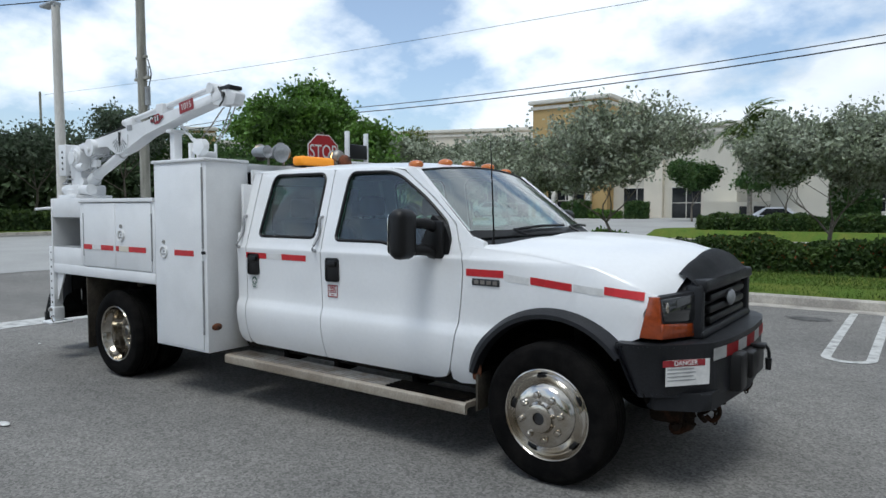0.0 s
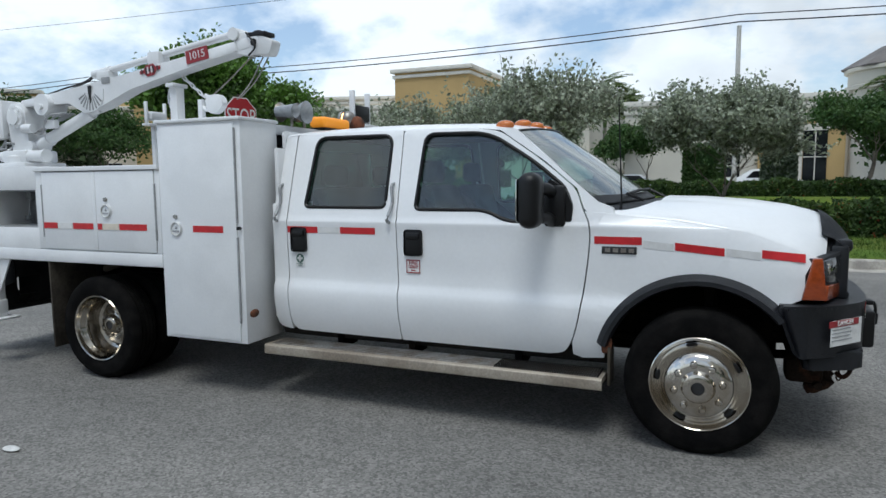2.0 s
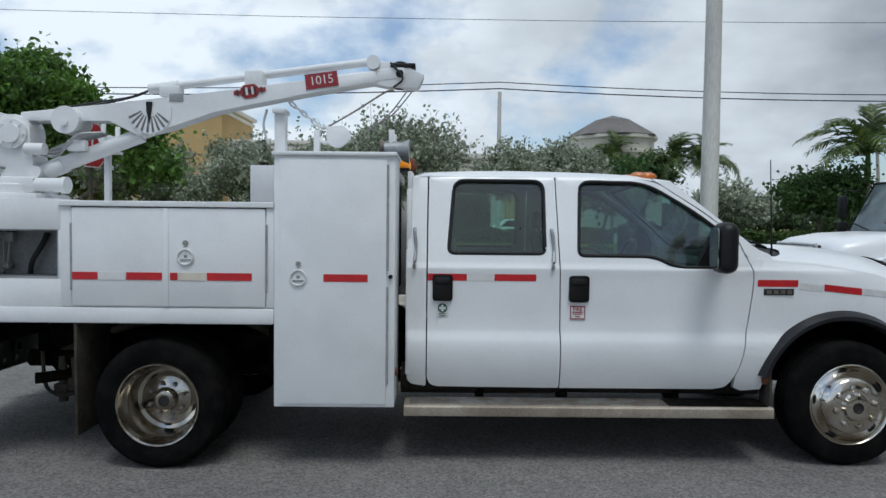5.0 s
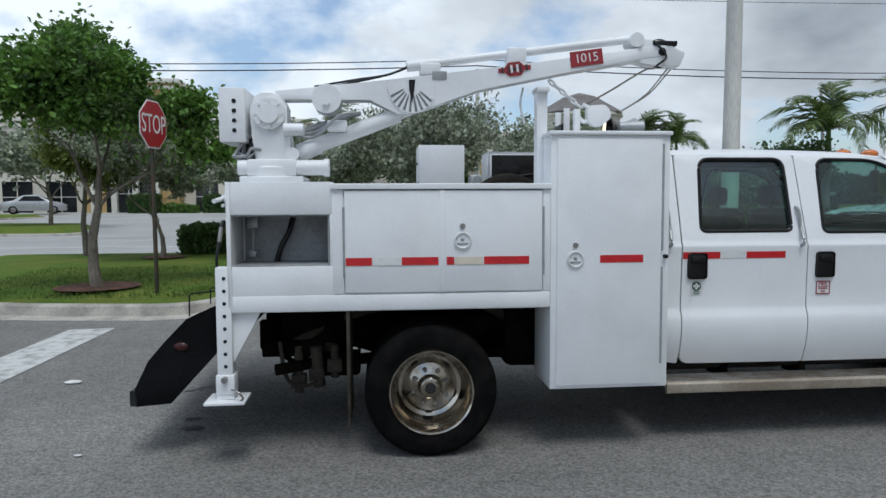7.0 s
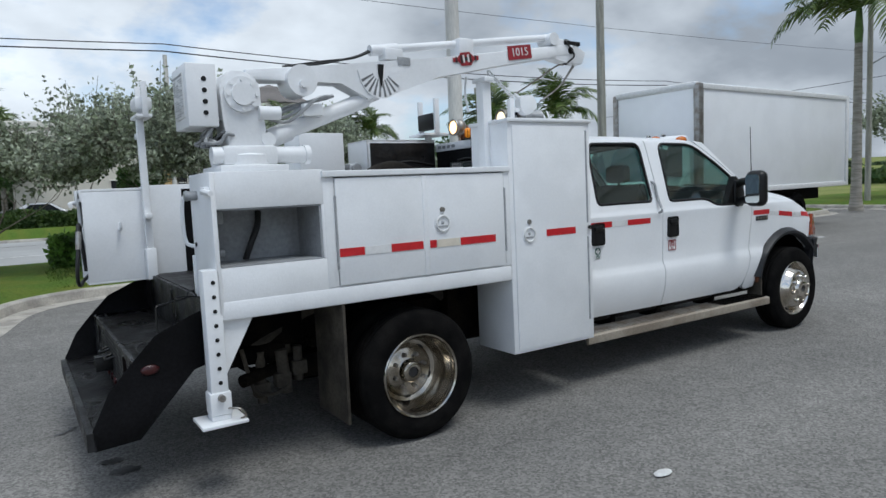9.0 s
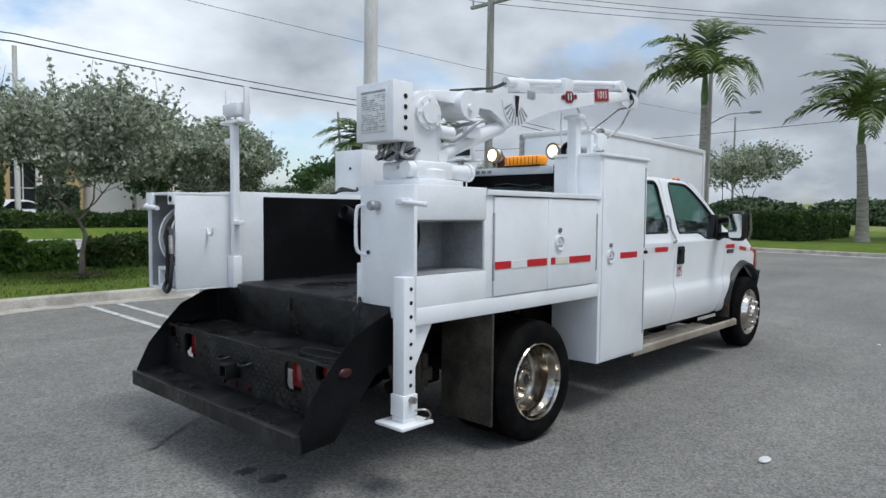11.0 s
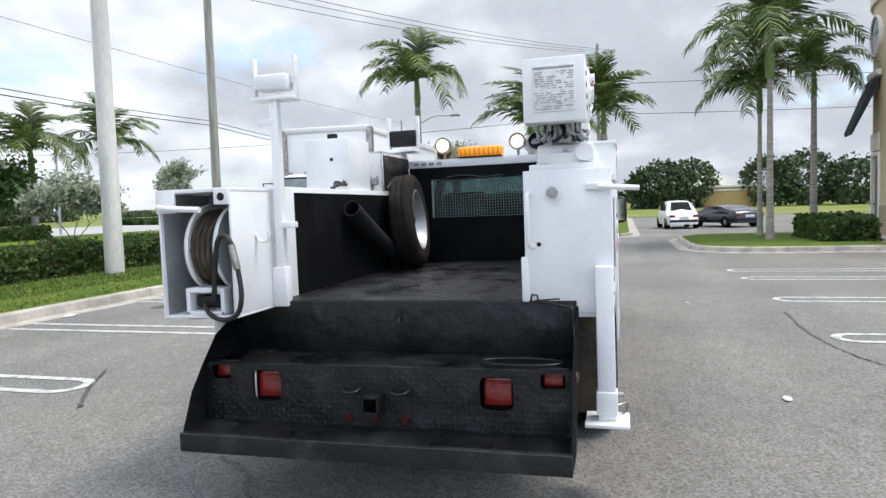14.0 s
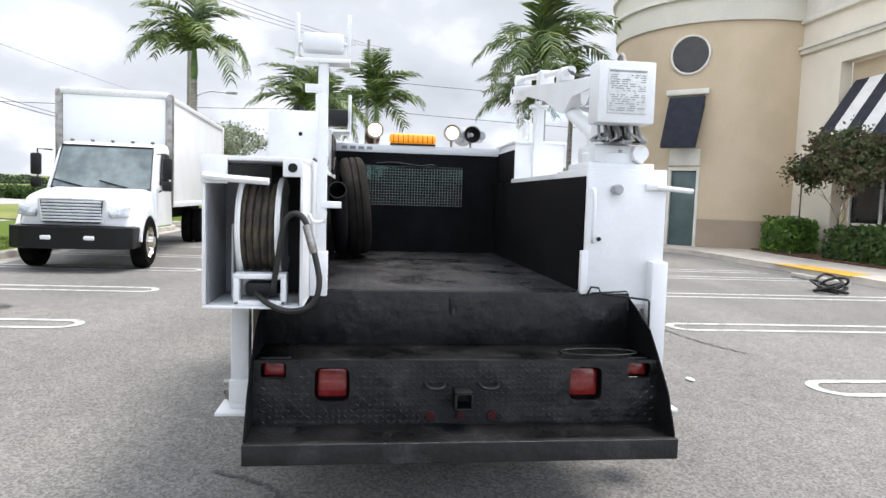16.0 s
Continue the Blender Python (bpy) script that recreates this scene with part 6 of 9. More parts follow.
def side_y(x, z):
    y = lerp_table(SIDE_X, x) + lerp_table(SIDE_Z, z)
    if x > 3.9:
        rim = wing_top(x)
        y -= 0.045 * min(1.0, (x - 3.9) / 0.4) * max(0.0, min(1.2, (z - rim + 0.13) / 0.13)) ** 2
    return y


ZC = [0.50, 0.54, 0.60, 0.66, 0.72, 0.78, 0.815, 0.845, 0.875, 1.00, 1.15, 1.25, 1.272, 1.285, 1.30, 1.33, 1.38, 1.5, 1.62, 1.75, 1.88]
REAR_WIN = rounded([(1.825, 1.375), (2.468, 1.375), (2.468, 1.865), (1.865, 1.865)], [0.045, 0.045, 0.075, 0.075], 6)
FRONT_WIN = rounded([(2.69, 1.365), (3.19, 1.365), (3.33, 1.295), (3.69, 1.295), (3.70, 1.490), (3.495, 1.656), (3.165, 1.858), (2.715, 1.865)], [0.045, 0.09, 0.09, 0.03, 0.06, 0.15, 0.12, 0.075], 6)

DOOR_EDGE = [(q.x, q.z) for q in curve_pts([(3.60, 0, 0.478), (3.70, 0, 0.51), (3.765, 0, 0.66), (3.808, 0, 0.90), (3.838, 0, 1.15), (3.836, 0, 1.28), (3.80, 0, 1.365)], 4)]
for side in (-1, 1):
    # cab corner behind the rear door
    bm = Bm()
    panel(bm, rounded([(1.555, 0.50), (1.682, 0.482), (1.682, 1.90), (1.585, 1.90), (1.558, 1.5)], [0.05, 0.01, 0.01, 0.03, 0.1]), [], side_y, (1.62,), ZC, 0.04, side)
    tp("cab_corner", bm, M_WHITE)
    # rear door
    bm = Bm()
    panel(bm, rounded([(1.69, 0.482), (2.572, 0.476), (2.560, 1.30), (2.545, 1.90), (1.692, 1.90)], [0.08, 0.02, 0.1, 0.03, 0.03]), [REAR_WIN], side_y, (1.75, 2.0, 2.3), ZC, 0.03, side)
    rdoor = tp("rear_door", bm, M_WHITE, "closed white rear door with red tape")
    # front door
    bm = Bm()
    panel(bm, [(2.580, 0.476), *DOOR_EDGE, *rounded([(3.795, 1.375), (3.748, 1.497), (3.536, 1.668), (3.235, 1.868), (3.06, 1.893), (2.553, 1.90), (2.568, 1.30)], [0.0, 0.05, 0.15, 0.06, 0.1, 0.03, 0.0])],
          [FRONT_WIN], side_y, (2.9, 3.2, 3.5), ZC, 0.03, side)
    fdoor = tp("front_door", bm, M_WHITE, "closed white front door")
    # panes with black seals
    for dr, win in ((rdoor, REAR_WIN), (fdoor, FRONT_WIN)):
        bm = Bm()
        panel(bm, win, [], side_y, (2.1, 2.9, 3.2), (1.5, 1.62, 1.75), 0, side, -0.018)
        pane = tp("window_pane", bm, M_GLASS, "tinted window glass", dr)
        pane.visible_shadow = False
        bm = Bm()
        tube(bm, [(x, side * (side_y(x, z) - 0.004), z) for x, z in win], 0.013, 6, close=True)
        tp("window_seal", bm, M_BLACK, "black rubber seal", dr)
    # division bar of the front door glass
    bm = Bm()
    prism(bm, rounded([(3.47, 1.300), (3.735, 1.300), (3.74, 1.40), (3.70, 1.490), (3.60, 1.560)], 0.02), side * (side_y(3.5, 1.42) - 0.03), side * (side_y(3.6, 1.33) + 0.008))
    tp("mirror_sail", bm, M_BLACK, "black corner piece", fdoor)
    for dr, x0 in ((rdoor, 1.79), (fdoor, 2.69)):
        bm = Bm()
        y = side_y(x0, 1.15)
        box(bm, (x0 - 0.066, side * (y - 0.004), 1.06), (x0 + 0.066, side * (y + 0.012), 1.235), 0.02, m=None)
        hp = tp("handle_plate", bm, M_BLACK, "black handle recess", dr)
        bm = Bm()
        box(bm, (x0 - 0.05, side * (y + 0.006), 1.17), (x0 + 0.05, side * (y + 0.032), 1.215), 0.012)
        tp("door_handle", bm, M_BLACK, "black pull handle", dr)
    # fender with wheel arch
    bm = Bm()
    arch = [(4.46 + 0.545 * math.cos(a), 0.43 + 0.545 * math.sin(a)) for a in span(radians(158), radians(40), 20)]
    edge = [(3.80, 0.468), (3.93, 0.48)] + arch + [(4.90, 0.86), (4.985, 0.90), (4.985, 1.03), (5.025, 1.115), (5.045, 1.122), (4.7, 1.258), (4.3, 1.319), (3.93, 1.360), (3.845, 1.360)] + [(x + 0.0085, z) for x, z in DOOR_EDGE[:5:-1]] + [(3.745, 0.49)]
    panel(bm, edge, [], side_y, (3.9, 4.05, 4.2, 4.4, 4.6, 4.75, 4.9, 5.0), ZC[:15], 0.035, side)
    tp("fender", bm, M_WHITE, "white front wing with a wheel arch")
    bm = Bm()
    ring = []
    for a in span(radians(165), radians(40), 26):
        c, s = math.cos(a), math.sin(a)
        cx, cz = 4.46, 0.43
        x1, z1 = cx + 0.588 * c, cz + 0.588 * s
        ring.append([(cx + 0.515 * c, side * 0.90, cz + 0.515 * s), (cx + 0.530 * c, side * 0.965, cz + 0.530 * s), (cx + 0.556 * c, side * 0.968, cz + 0.556 * s), (x1, side * (side_y(x1, z1) + 0.006), z1), (x1, side * (side_y(x1, z1) - 0.03), z1)])
    rows = [[bm.verts.new(p) for p in r] for r in ring]
    for a, b in zip(rows, rows[1:]):
        for k in range(4):
            bm.faces.new((a[k], a[k + 1], b[k + 1], b[k]))
    tp("wheel_flare", bm, M_GREYPL, "dark grey plastic wheel arch flare")
    bm = Bm()
    lathe(bm, [(0.57, 0.0), (0.57, 0.42)], Matrix.Translation((4.46, side * 0.89, 0.43)) @ pose(0, 0, 0, 90 * side, 0, 0), 32)
    bmesh.ops.delete(bm, geom=[v for v in bm.verts if v.co.z < 0.46], context="VERTS")
    tp("wheel_well", bm, M_CHASSIS)
    # rusty lower rear end of the arch
    bm = Bm()
    prism(bm, rounded([(3.925, 0.52), (3.975, 0.52), (3.985, 0.60), (3.95, 0.68), (3.915, 0.62)], 0.015), side * (side_y(3.95, 0.6) - 0.01), side * (side_y(3.95, 0.6) + 0.004))
    tp("rust_patch", bm, M_RUST, "rusted lower edge of the wheel arch")
    # A pillar
    bm = Bm()
    panel(bm, [(3.802, 1.385), (3.846, 1.340), (3.99, 1.340), (3.97, 1.385), (3.885, 1.420), (3.335, 1.878), (3.215, 1.892), (3.245, 1.868), (3.545, 1.670), (3.756, 1.500)], [], side_y, (3.4, 3.6), (1.5, 1.62, 1.75, 1.88), 0.05, side)
    tp("windscreen_pillar", bm, M_WHITE)
    # rocker
    bm = Bm()
    prism(bm, rounded([(side * 0.845, 0.50), (side * 0.81, 0.425), (side * 0.66, 0.425), (side * 0.66, 0.56), (side * 0.845, 0.56)], 0.02), 1.56, 3.95, "x")
    tp("rocker", bm, M_ROCKER, "dusty dark rocker panel")
    # running board
    bm = Bm()
    prism(bm, rounded([(side * 0.80, 0.385), (side * 1.03, 0.395), (side * 1.045, 0.385), (side * 1.045, 0.325), (side * 1.02, 0.318), (side * 1.015, 0.36), (side * 0.80, 0.35)], 0.006, 3), 1.545, 3.945, "x")
    rb = tp("running_board", bm, M_ALU, "dusty aluminium running board")
    for k in range(5):
        bm = Bm()
        y = side * (0.84 + 0.04 * k)
        box(bm, (1.58, y - 0.007, 0.386), (3.92, y + 0.007, 0.40), 0.003)
        tp("tread_rib", bm, M_DULL, "", rb)
    bm = Bm()
    for k in range(44):
        x = 3.28 + 0.0148 * k
        for y in (0.845, 0.885, 0.925, 0.965, 1.005):
            box(bm, (x - 0.004, side * y - 0.012, 0.392), (x + 0.004, side * y + 0.012, 0.404))
    tp("tread_teeth", bm, M_CHASSIS, "", rb)["kind"] = "stuff"
    for x in (2.05, 2.62, 3.38):
        bm = Bm()
        box(bm, (x - 0.025, side * 0.62, 0.36), (x + 0.025, side * 0.83, 0.46), 0.008)
        tp("step_bracket", bm, M_CHASSIS, "", rb)
    # grab bars
    for x in (1.602, 2.515):
        bm = Bm()
        yb, yt = side_y(x, 1.28), side_y(x, 1.52)
        tube(bm, curve_pts([(x, side * (yb - 0.01), 1.275), (x, side * (yb + 0.03), 1.30), (x + 0.01, side * (yt + 0.045), 1.41), (x, side * (yt + 0.03), 1.515), (x, side * (yt - 0.02), 1.54)], 4), 0.011, 8)
        tp("grab_bar", bm, M_GALV if side < 0 else M_BLACK, "small grey grab bar")
    # door mirror
    bm = Bm()
    for z in (1.33, 1.50):
        tube(bm, curve_pts([(3.62, side * 0.92, z - 0.03), (3.60, side * 1.0, z), (3.555, side * 1.10, z)], 4), 0.036, 10)
    box(bm, (3.57, side * 0.91, 1.27), (3.70, side * 0.95, 1.52), 0.02)
    mir = tp("door_mirror", bm, M_BLACK, "large black towing mirror")
    bm = Bm()
    box(bm, (3.485, side * 1.165 - 0.092, 1.275), (3.615, side * 1.165 + 0.092, 1.595), 0.06, 5)
    tp("mirror_housing", bm, M_BLACK, "", mir)
    bm = Bm()
    prism(bm, rounded([(side * 1.165 - 0.066, 1.31), (side * 1.165 + 0.066, 1.31), (side * 1.165 + 0.066, 1.56), (side * 1.165 - 0.066, 1.56)], 0.03), 3.479, 3.484, "x")
    tp("mirror_glass", bm, M_MIRROR, "mirror glass", mir)
    # red tape on the cab
    for x0, x1, z in ((1.692, 1.948, 1.218), (2.131, 2.406, 1.218), (3.872, 4.142, 1.197), (4.322, 4.582, 1.170), (4.77, 4.985, 1.140)):
        bm = Bm()
        zt = -0.10 if x0 > 4 else 0
        vs = []
        n = 8
        for k in range(n + 1):
            x = x0 + (x1 - x0) * k / n
            zz0 = z + zt * (x - x0) - 0.0225
            vs.append([bm.verts.new((x, side * (side_y(x, q) + o), q)) for o in (0.0025,) for q in (zz0, zz0 + 0.045)])
        for a, b in zip(vs, vs[1:]):
            bm.faces.new((a[0], a[1], b[1], b[0]))
        tp("reflective_tape", bm, M_RED, "red reflective tape strip")
    for x0, x1, z in ((1.955, 2.125, 1.218), (4.15, 4.315, 1.18), (4.59, 4.765, 1.145)):
        bm = Bm()
        vs = []
        for k in range(5):
            x = x0 + (x1 - x0) * k / 4
            zz0 = z - (0.10 * (x - x0) if x0 > 4 else 0) - 0.021
            vs.append([bm.verts.new((x, side * (side_y(x, q) + 0.0022), q)) for q in (zz0, zz0 + 0.042)])
        for a, b in zip(vs, vs[1:]):
            bm.faces.new((a[0], a[1], b[1], b[0]))
        tp("reflective_tape", bm, M_PALET, "pale silver reflective tape strip")
    # badge with plain bars
    bm = Bm()
    box(bm, (3.915, side * (side_y(4.0, 1.14) - 0.004), 1.118), (4.115, side * (side_y(4.0, 1.14) + 0.006), 1.162), 0.004)
    bd = tp("badge", bm, M_BADGE, "black name badge with plain bars")
    for k in range(4):
        bm = Bm()
        x = 3.935 + 0.045 * k
        box(bm, (x, side * (side_y(4.0, 1.14) + 0.004), 1.128), (x + 0.03, side * (side_y(4.0, 1.14) + 0.008), 1.152))
        tp("badge_bar", bm, M_DULL, "", bd)

# stickers below the handles, right side
bm = Bm()
y = -(side_y(2.69, 0.99) + 0.0025)
box(bm, (2.635, y - 0.001, 0.945), (2.735, y + 0.002, 1.035))
st = tp("fire_sticker", bm, M_STICKW, "white and red fire sticker")
bm = Bm()
for lo, hi in (((2.635, 1.028), (2.735, 1.035)), ((2.635, 0.945), (2.735, 0.952)), ((2.635, 0.945), (2.641, 1.035)), ((2.729, 0.945), (2.735, 1.035)), ((2.655, 0.978), (2.715, 0.984)), ((2.67, 0.960), (2.70, 0.967)), ((2.65, 0.99), (2.72, 0.996))):
    box(bm, (lo[0], y - 0.003, lo[1]), (hi[0], y - 0.001, hi[1]))
tp("sticker_border", bm, M_STICKRED, "", st)
lettering("fire_letters", "FIRE", 0.036, M_STICKRED, st, Matrix.Translation((2.685, y - 0.002, 1.012)) @ RIGHT)
bm = Bm()
y = -(side_y(1.79, 1.0) + 0.0025)
box(bm, (1.752, y - 0.001, 0.955), (1.828, y + 0.002, 1.05))
st = tp("first_aid_sticker", bm, M_STICKW, "white first aid sticker with a green disc")
bm = Bm()
cyl(bm, (1.79, y, 1.012), (1.79, y - 0.002, 1.012), 0.032, seg=24)
tp("disc", bm, M_GREENST, "", st)
bm = Bm()
box(bm, (1.782, y - 0.004, 0.990), (1.798, y - 0.001, 1.034))
box(bm, (1.768, y - 0.004, 1.004), (1.812, y - 0.001, 1.020))
tp("cross", bm, M_STICKW, "", st)
bm = Bm()
box(bm, (1.765, y - 0.003, 0.972), (1.815, y - 0.001, 0.977))
box(bm, (1.77, y - 0.003, 0.960), (1.81, y - 0.001, 0.965))
tp("print_bar", bm, M_GREENST, "", st)

# roof
HWR = 0.735


def roof_pt(x, v):
    t = (x - 1.575) / (3.33 - 1.575)
    yy = v * HWR
    crown = 0.075 * (1 - abs(v) ** 2.6) * (0.62 + 0.38 * math.sin(math.pi * min(1, max(0, t)) ** 0.8))
    front = max(0, (t - 0.80) / 0.20)
    back = max(0, (0.05 - t) / 0.05)
    xx = x + front * 0.080 * (1 - v * v)
    return (xx, yy * (1 - 0.012 * back), 1.902 + crown - 0.036 * front ** 2 - 0.03 * back ** 2)


bm = Bm()
us = [1.560, 1.575, 1.60, 1.65] + span(1.7, 3.1, 10) + [3.2, 3.27, 3.33]
vv = [-1.0, -0.97, -0.92, -0.85, -0.72, -0.5, -0.25, 0, 0.25, 0.5, 0.72, 0.85, 0.92, 0.97, 1.0]
grid(bm, us, vv, roof_pt)
for s in (-1, 1):  # drip rail down to the doors
    rows = [[bm.verts.new(p) for p in (roof_pt(x, s), (min(x, 3.32), s * (HWR + 0.012), roof_pt(x, s)[2] - 0.010))] for x in us]
    for a, b in zip(rows, rows[1:]):
        bm.faces.new((a[0], a[1], b[1], b[0]))
tp("roof", bm, M_WHITE, "white cab roof", angle=60)
for y in (-0.62, -0.30, 0.0, 0.30, 0.62):
    bm = Bm()
    px = roof_pt(3.21, y / HWR)
    ball(bm, (px[0], y, px[2] + 0.010), 0.042, (1.5, 0.95, 0.75), 16, 10)
    tp("clearance_lamp", bm, M_AMBER, "amber roof clearance lamp")


# windscreen
def screen_pt(u, v, off=0.0):
    b = 1 - v * v
    base = Vector((3.893 + 0.215 * b, v * 0.872, 1.405 + 0.022 * b))
    top = Vector((3.325 + 0.080 * b, v * 0.735, 1.864 + 0.046 * b))
    p = base.lerp(top, u)
    p.x += off + 0.008 * math.sin(math.pi * u)
    p.z += off
    return p


bm = Bm()
grid(bm, span(0, 1, 16), span(-1, 1, 48), lambda u, v: screen_pt(u, v))
pane = tp("windscreen", bm, M_GLASS2, "curved windscreen glass")
pane.visible_shadow = False
bm = Bm()
tube(bm, [screen_pt(0, v) for v in span(-1, 1, 16)] + [screen_pt(u, 1) for u in span(0.1, 1, 8)] + [screen_pt(1, v) for v in span(0.9, -0.9, 14)] + [screen_pt(u, -1) for u in span(1, 0.1, 8)], 0.009, 6, close=True)
tp("windscreen_seal", bm, M_BLACK, "black windscreen seal")
bm = Bm()
grid(bm, span(0, 1, 3), span(-1, 1, 40), lambda u, v: screen_pt(u * (0.075 + 0.03 * abs(v) ** 3), v, 0.003))
tp("windscreen_band", bm, M_BLACK, "black band along the foot of the windscreen")
for y0, y1 in ((-0.55, 0.02), (0.10, 0.66)):
    bm = Bm()
    a, b = screen_pt(0.05, y0 / 0.85, 0.02), screen_pt(0.07, y1 / 0.85, 0.02)
    tube(bm, [(a.x + 0.1, y0, 1.42), a, a.lerp(b, 0.5) + Vector((0.01, 0, 0.01)), b], 0.010, 6)
    tp("wiper", bm, M_BLACK, "black wiper arm")
bm = Bm()
tube(bm, [(4.005, -0.825, 1.365), (4.01, -0.825, 1.43), (3.985, -0.83, 2.02)], [0.012, 0.006, 0.003], 6)
tp("antenna", bm, M_BLACK, "thin black whip antenna")


# bonnet, lapping over the wings
def hood_rear(y):
    return lerp_table([(0, 4.215), (0.40, 4.20), (0.65, 4.155), (0.78, 4.095), (0.835, 4.045), (0.868, 3.93), (0.89, 3.862), (1.0, 3.862)], abs(y))


def hood_half(x):
    if x < 5.0:
        return side_y(x, wing_top(x) - 0.018) + 0.0012
    return lerp_table([(5.0, side_y(5.0, wing_top(5.0) - 0.018) + 0.0012), (5.06, 0.812), (5.15, 0.72), (5.24, 0.60)], x)


def hood_z(x, a):
    zc = lerp_table([(3.86, 1.400), (4.15, 1.428), (4.45, 1.424), (4.75, 1.402), (4.95, 1.372), (5.08, 1.338), (5.16, 1.306), (5.24, 1.25)], x)
    ze = wing_top(x) - 0.018 if x < 5.0 else lerp_table([(5.0, wing_top(5.0) - 0.018), (5.06, 1.108), (5.24, 1.05)], x)
    k = max(0.0, min(1.0, (x - 4.3) / 0.76))
    dome = max(0.0, 1 - a ** (3.0 - 0.8 * k)) ** (0.58 + 0.24 * k)
    return ze + (zc - ze) * dome + 0.010 * math.exp(-(a / 0.35) ** 2) - 0.007 * math.exp(-((a - 0.45) / 0.10) ** 2)


def hood_pt(u, v):
    a = abs(v)
    x0 = hood_rear(v * 0.905)
    x = x0 + (5.14 - x0) * u
    return (x - 0.05 * a ** 3 * max(0.0, (x - 4.95) / 0.19), v * hood_half(x), hood_z(x, a))


bm = Bm()
va = [0.1, 0.2, 0.3, 0.38, 0.45, 0.52, 0.60, 0.68, 0.75, 0.81, 0.86, 0.90, 0.925, 0.945, 0.96, 0.975, 0.988, 0.996, 1]
vv = [-v for v in va[::-1]] + [0] + va
grid(bm, span(0, 1, 30), vv, hood_pt)
tp("bonnet", bm, M_WHITE, "white bonnet with a soft centre bulge", angle=60)


# wiper cowl
def cowl_pt(u, v):
    a = screen_pt(0, v * 0.985) - Vector((0.012, 0, 0.010))
    b = Vector((max(a.x + 0.02, hood_rear(v * 0.858) + 0.02), v * 0.858, 1.352 + 0.060 * (1 - abs(v) ** 3)))
    return a.lerp(b, u)


bm = Bm()
grid(bm, span(0, 1, 5), span(-1, 1, 36), cowl_pt)
tp("cowl", bm, M_PLASTIC, "dark grey wiper cowl")


# dark bonnet guard
def guard_pt(u, v):
    a = abs(v)
    x0 = 5.115 - 0.03 * a * a
    rear = hood_z(x0, a * 0.79) + 0.016
    lip = 1.212 - 0.062 * a ** 4
    rib = 0.010 * math.exp(-((a - 0.5) / 0.10) ** 2) * math.sin(math.pi * u)
    return (x0 + (0.150 - 0.02 * a * a) * u, v * (0.585 + 0.02 * u), rear + (lip - rear) * u ** 1.7 + rib)


bm = Bm()
grid(bm, span(0, 1, 8), span(-1, 1, 24), guard_pt)
bmesh.ops.solidify(bm, geom=bm.faces[:], thickness=0.012)
tp("bonnet_guard", bm, M_GREYPL, "dark grey bonnet guard", angle=60)

# front end: grille, lamps, bumper
bm = Bm()
prism(bm, rounded([(-0.62, 0.86), (0.62, 0.86), (0.60, 1.13), (0.52, 1.20), (-0.52, 1.20), (-0.60, 1.13)], 0.05), 5.02, 5.18, "x", 0.015)
grille = tp("grille", bm, M_PLASTIC, "dark grey plastic grille")
bm = Bm()
for lo, hi in (((5.15, -0.58, 1.135), (5.245, 0.58, 1.205)), ((5.15, -0.60, 0.87), (5.235, 0.60, 0.92)), ((5.13, -0.605, 0.87), (5.225, -0.535, 1.175)), ((5.13, 0.535, 0.87), (5.225, 0.605, 1.175))):
    box(bm, lo, hi, 0.02)
tp("grille_surround", bm, M_GREYPL, "", grille)
for z in (0.955, 1.015, 1.085):
    bm = Bm()
    box(bm, (5.17, -0.42, z - 0.022), (5.225, 0.42, z + 0.022), 0.014)
    tp("grille_bar", bm, M_BLACK, "", grille)
bm = Bm()
ball(bm, (5.235, 0, 1.05), 0.09, (0.25, 1.0, 0.55), 16, 10)
tp("oval_emblem", bm, M_GALV, "plain grey oval emblem", grille)


for s in (-1, 1):
    bm = Bm()
    slab(bm, [(5.088, s * 0.862, 0.905), (5.186, s * 0.575, 0.895), (5.180, s * 0.60, 1.140), (5.060, s * 0.852, 1.120)], (-0.09, -s * 0.02, 0))
    hl = tp("headlight", bm, M_PLASTIC, "square headlight with a dark clear lens")
    bm = Bm()
    slab(bm, [(5.103, s * 0.842, 0.992), (5.187, s * 0.595, 0.972), (5.186, s * 0.612, 1.125), (5.079, s * 0.838, 1.108)], (-0.03, -s * 0.005, 0))
    tp("lens", bm, M_CLEARLENS, "dark clear lens", hl)
    bm = Bm()
    slab(bm, [(5.090, s * 0.868, 0.897), (5.194, s * 0.575, 0.887), (5.190, s * 0.575, 0.962), (5.097, s * 0.862, 0.98)], (-0.06, 0, 0))
    tp("turn_lamp", bm, M_ORANGE, "orange turn signal lens", hl)
    bm = Bm()
    slab(bm, [(4.970, s * 0.886, 0.897), (5.092, s * 0.868, 0.897), (5.066, s * 0.857, 1.122), (5.018, s * 0.876, 1.122)], (0, -s * 0.05, 0))
    tp("side_marker", bm, M_ORANGE, "orange side marker lens", hl)
    bm = Bm()
    ball(bm, (5.098, s * 0.815, 1.06), 0.026, (0.4, 0.5, 1.3), 14, 8)
    tp("reflector", bm, M_CHROME, "", hl)
bm = Bm()
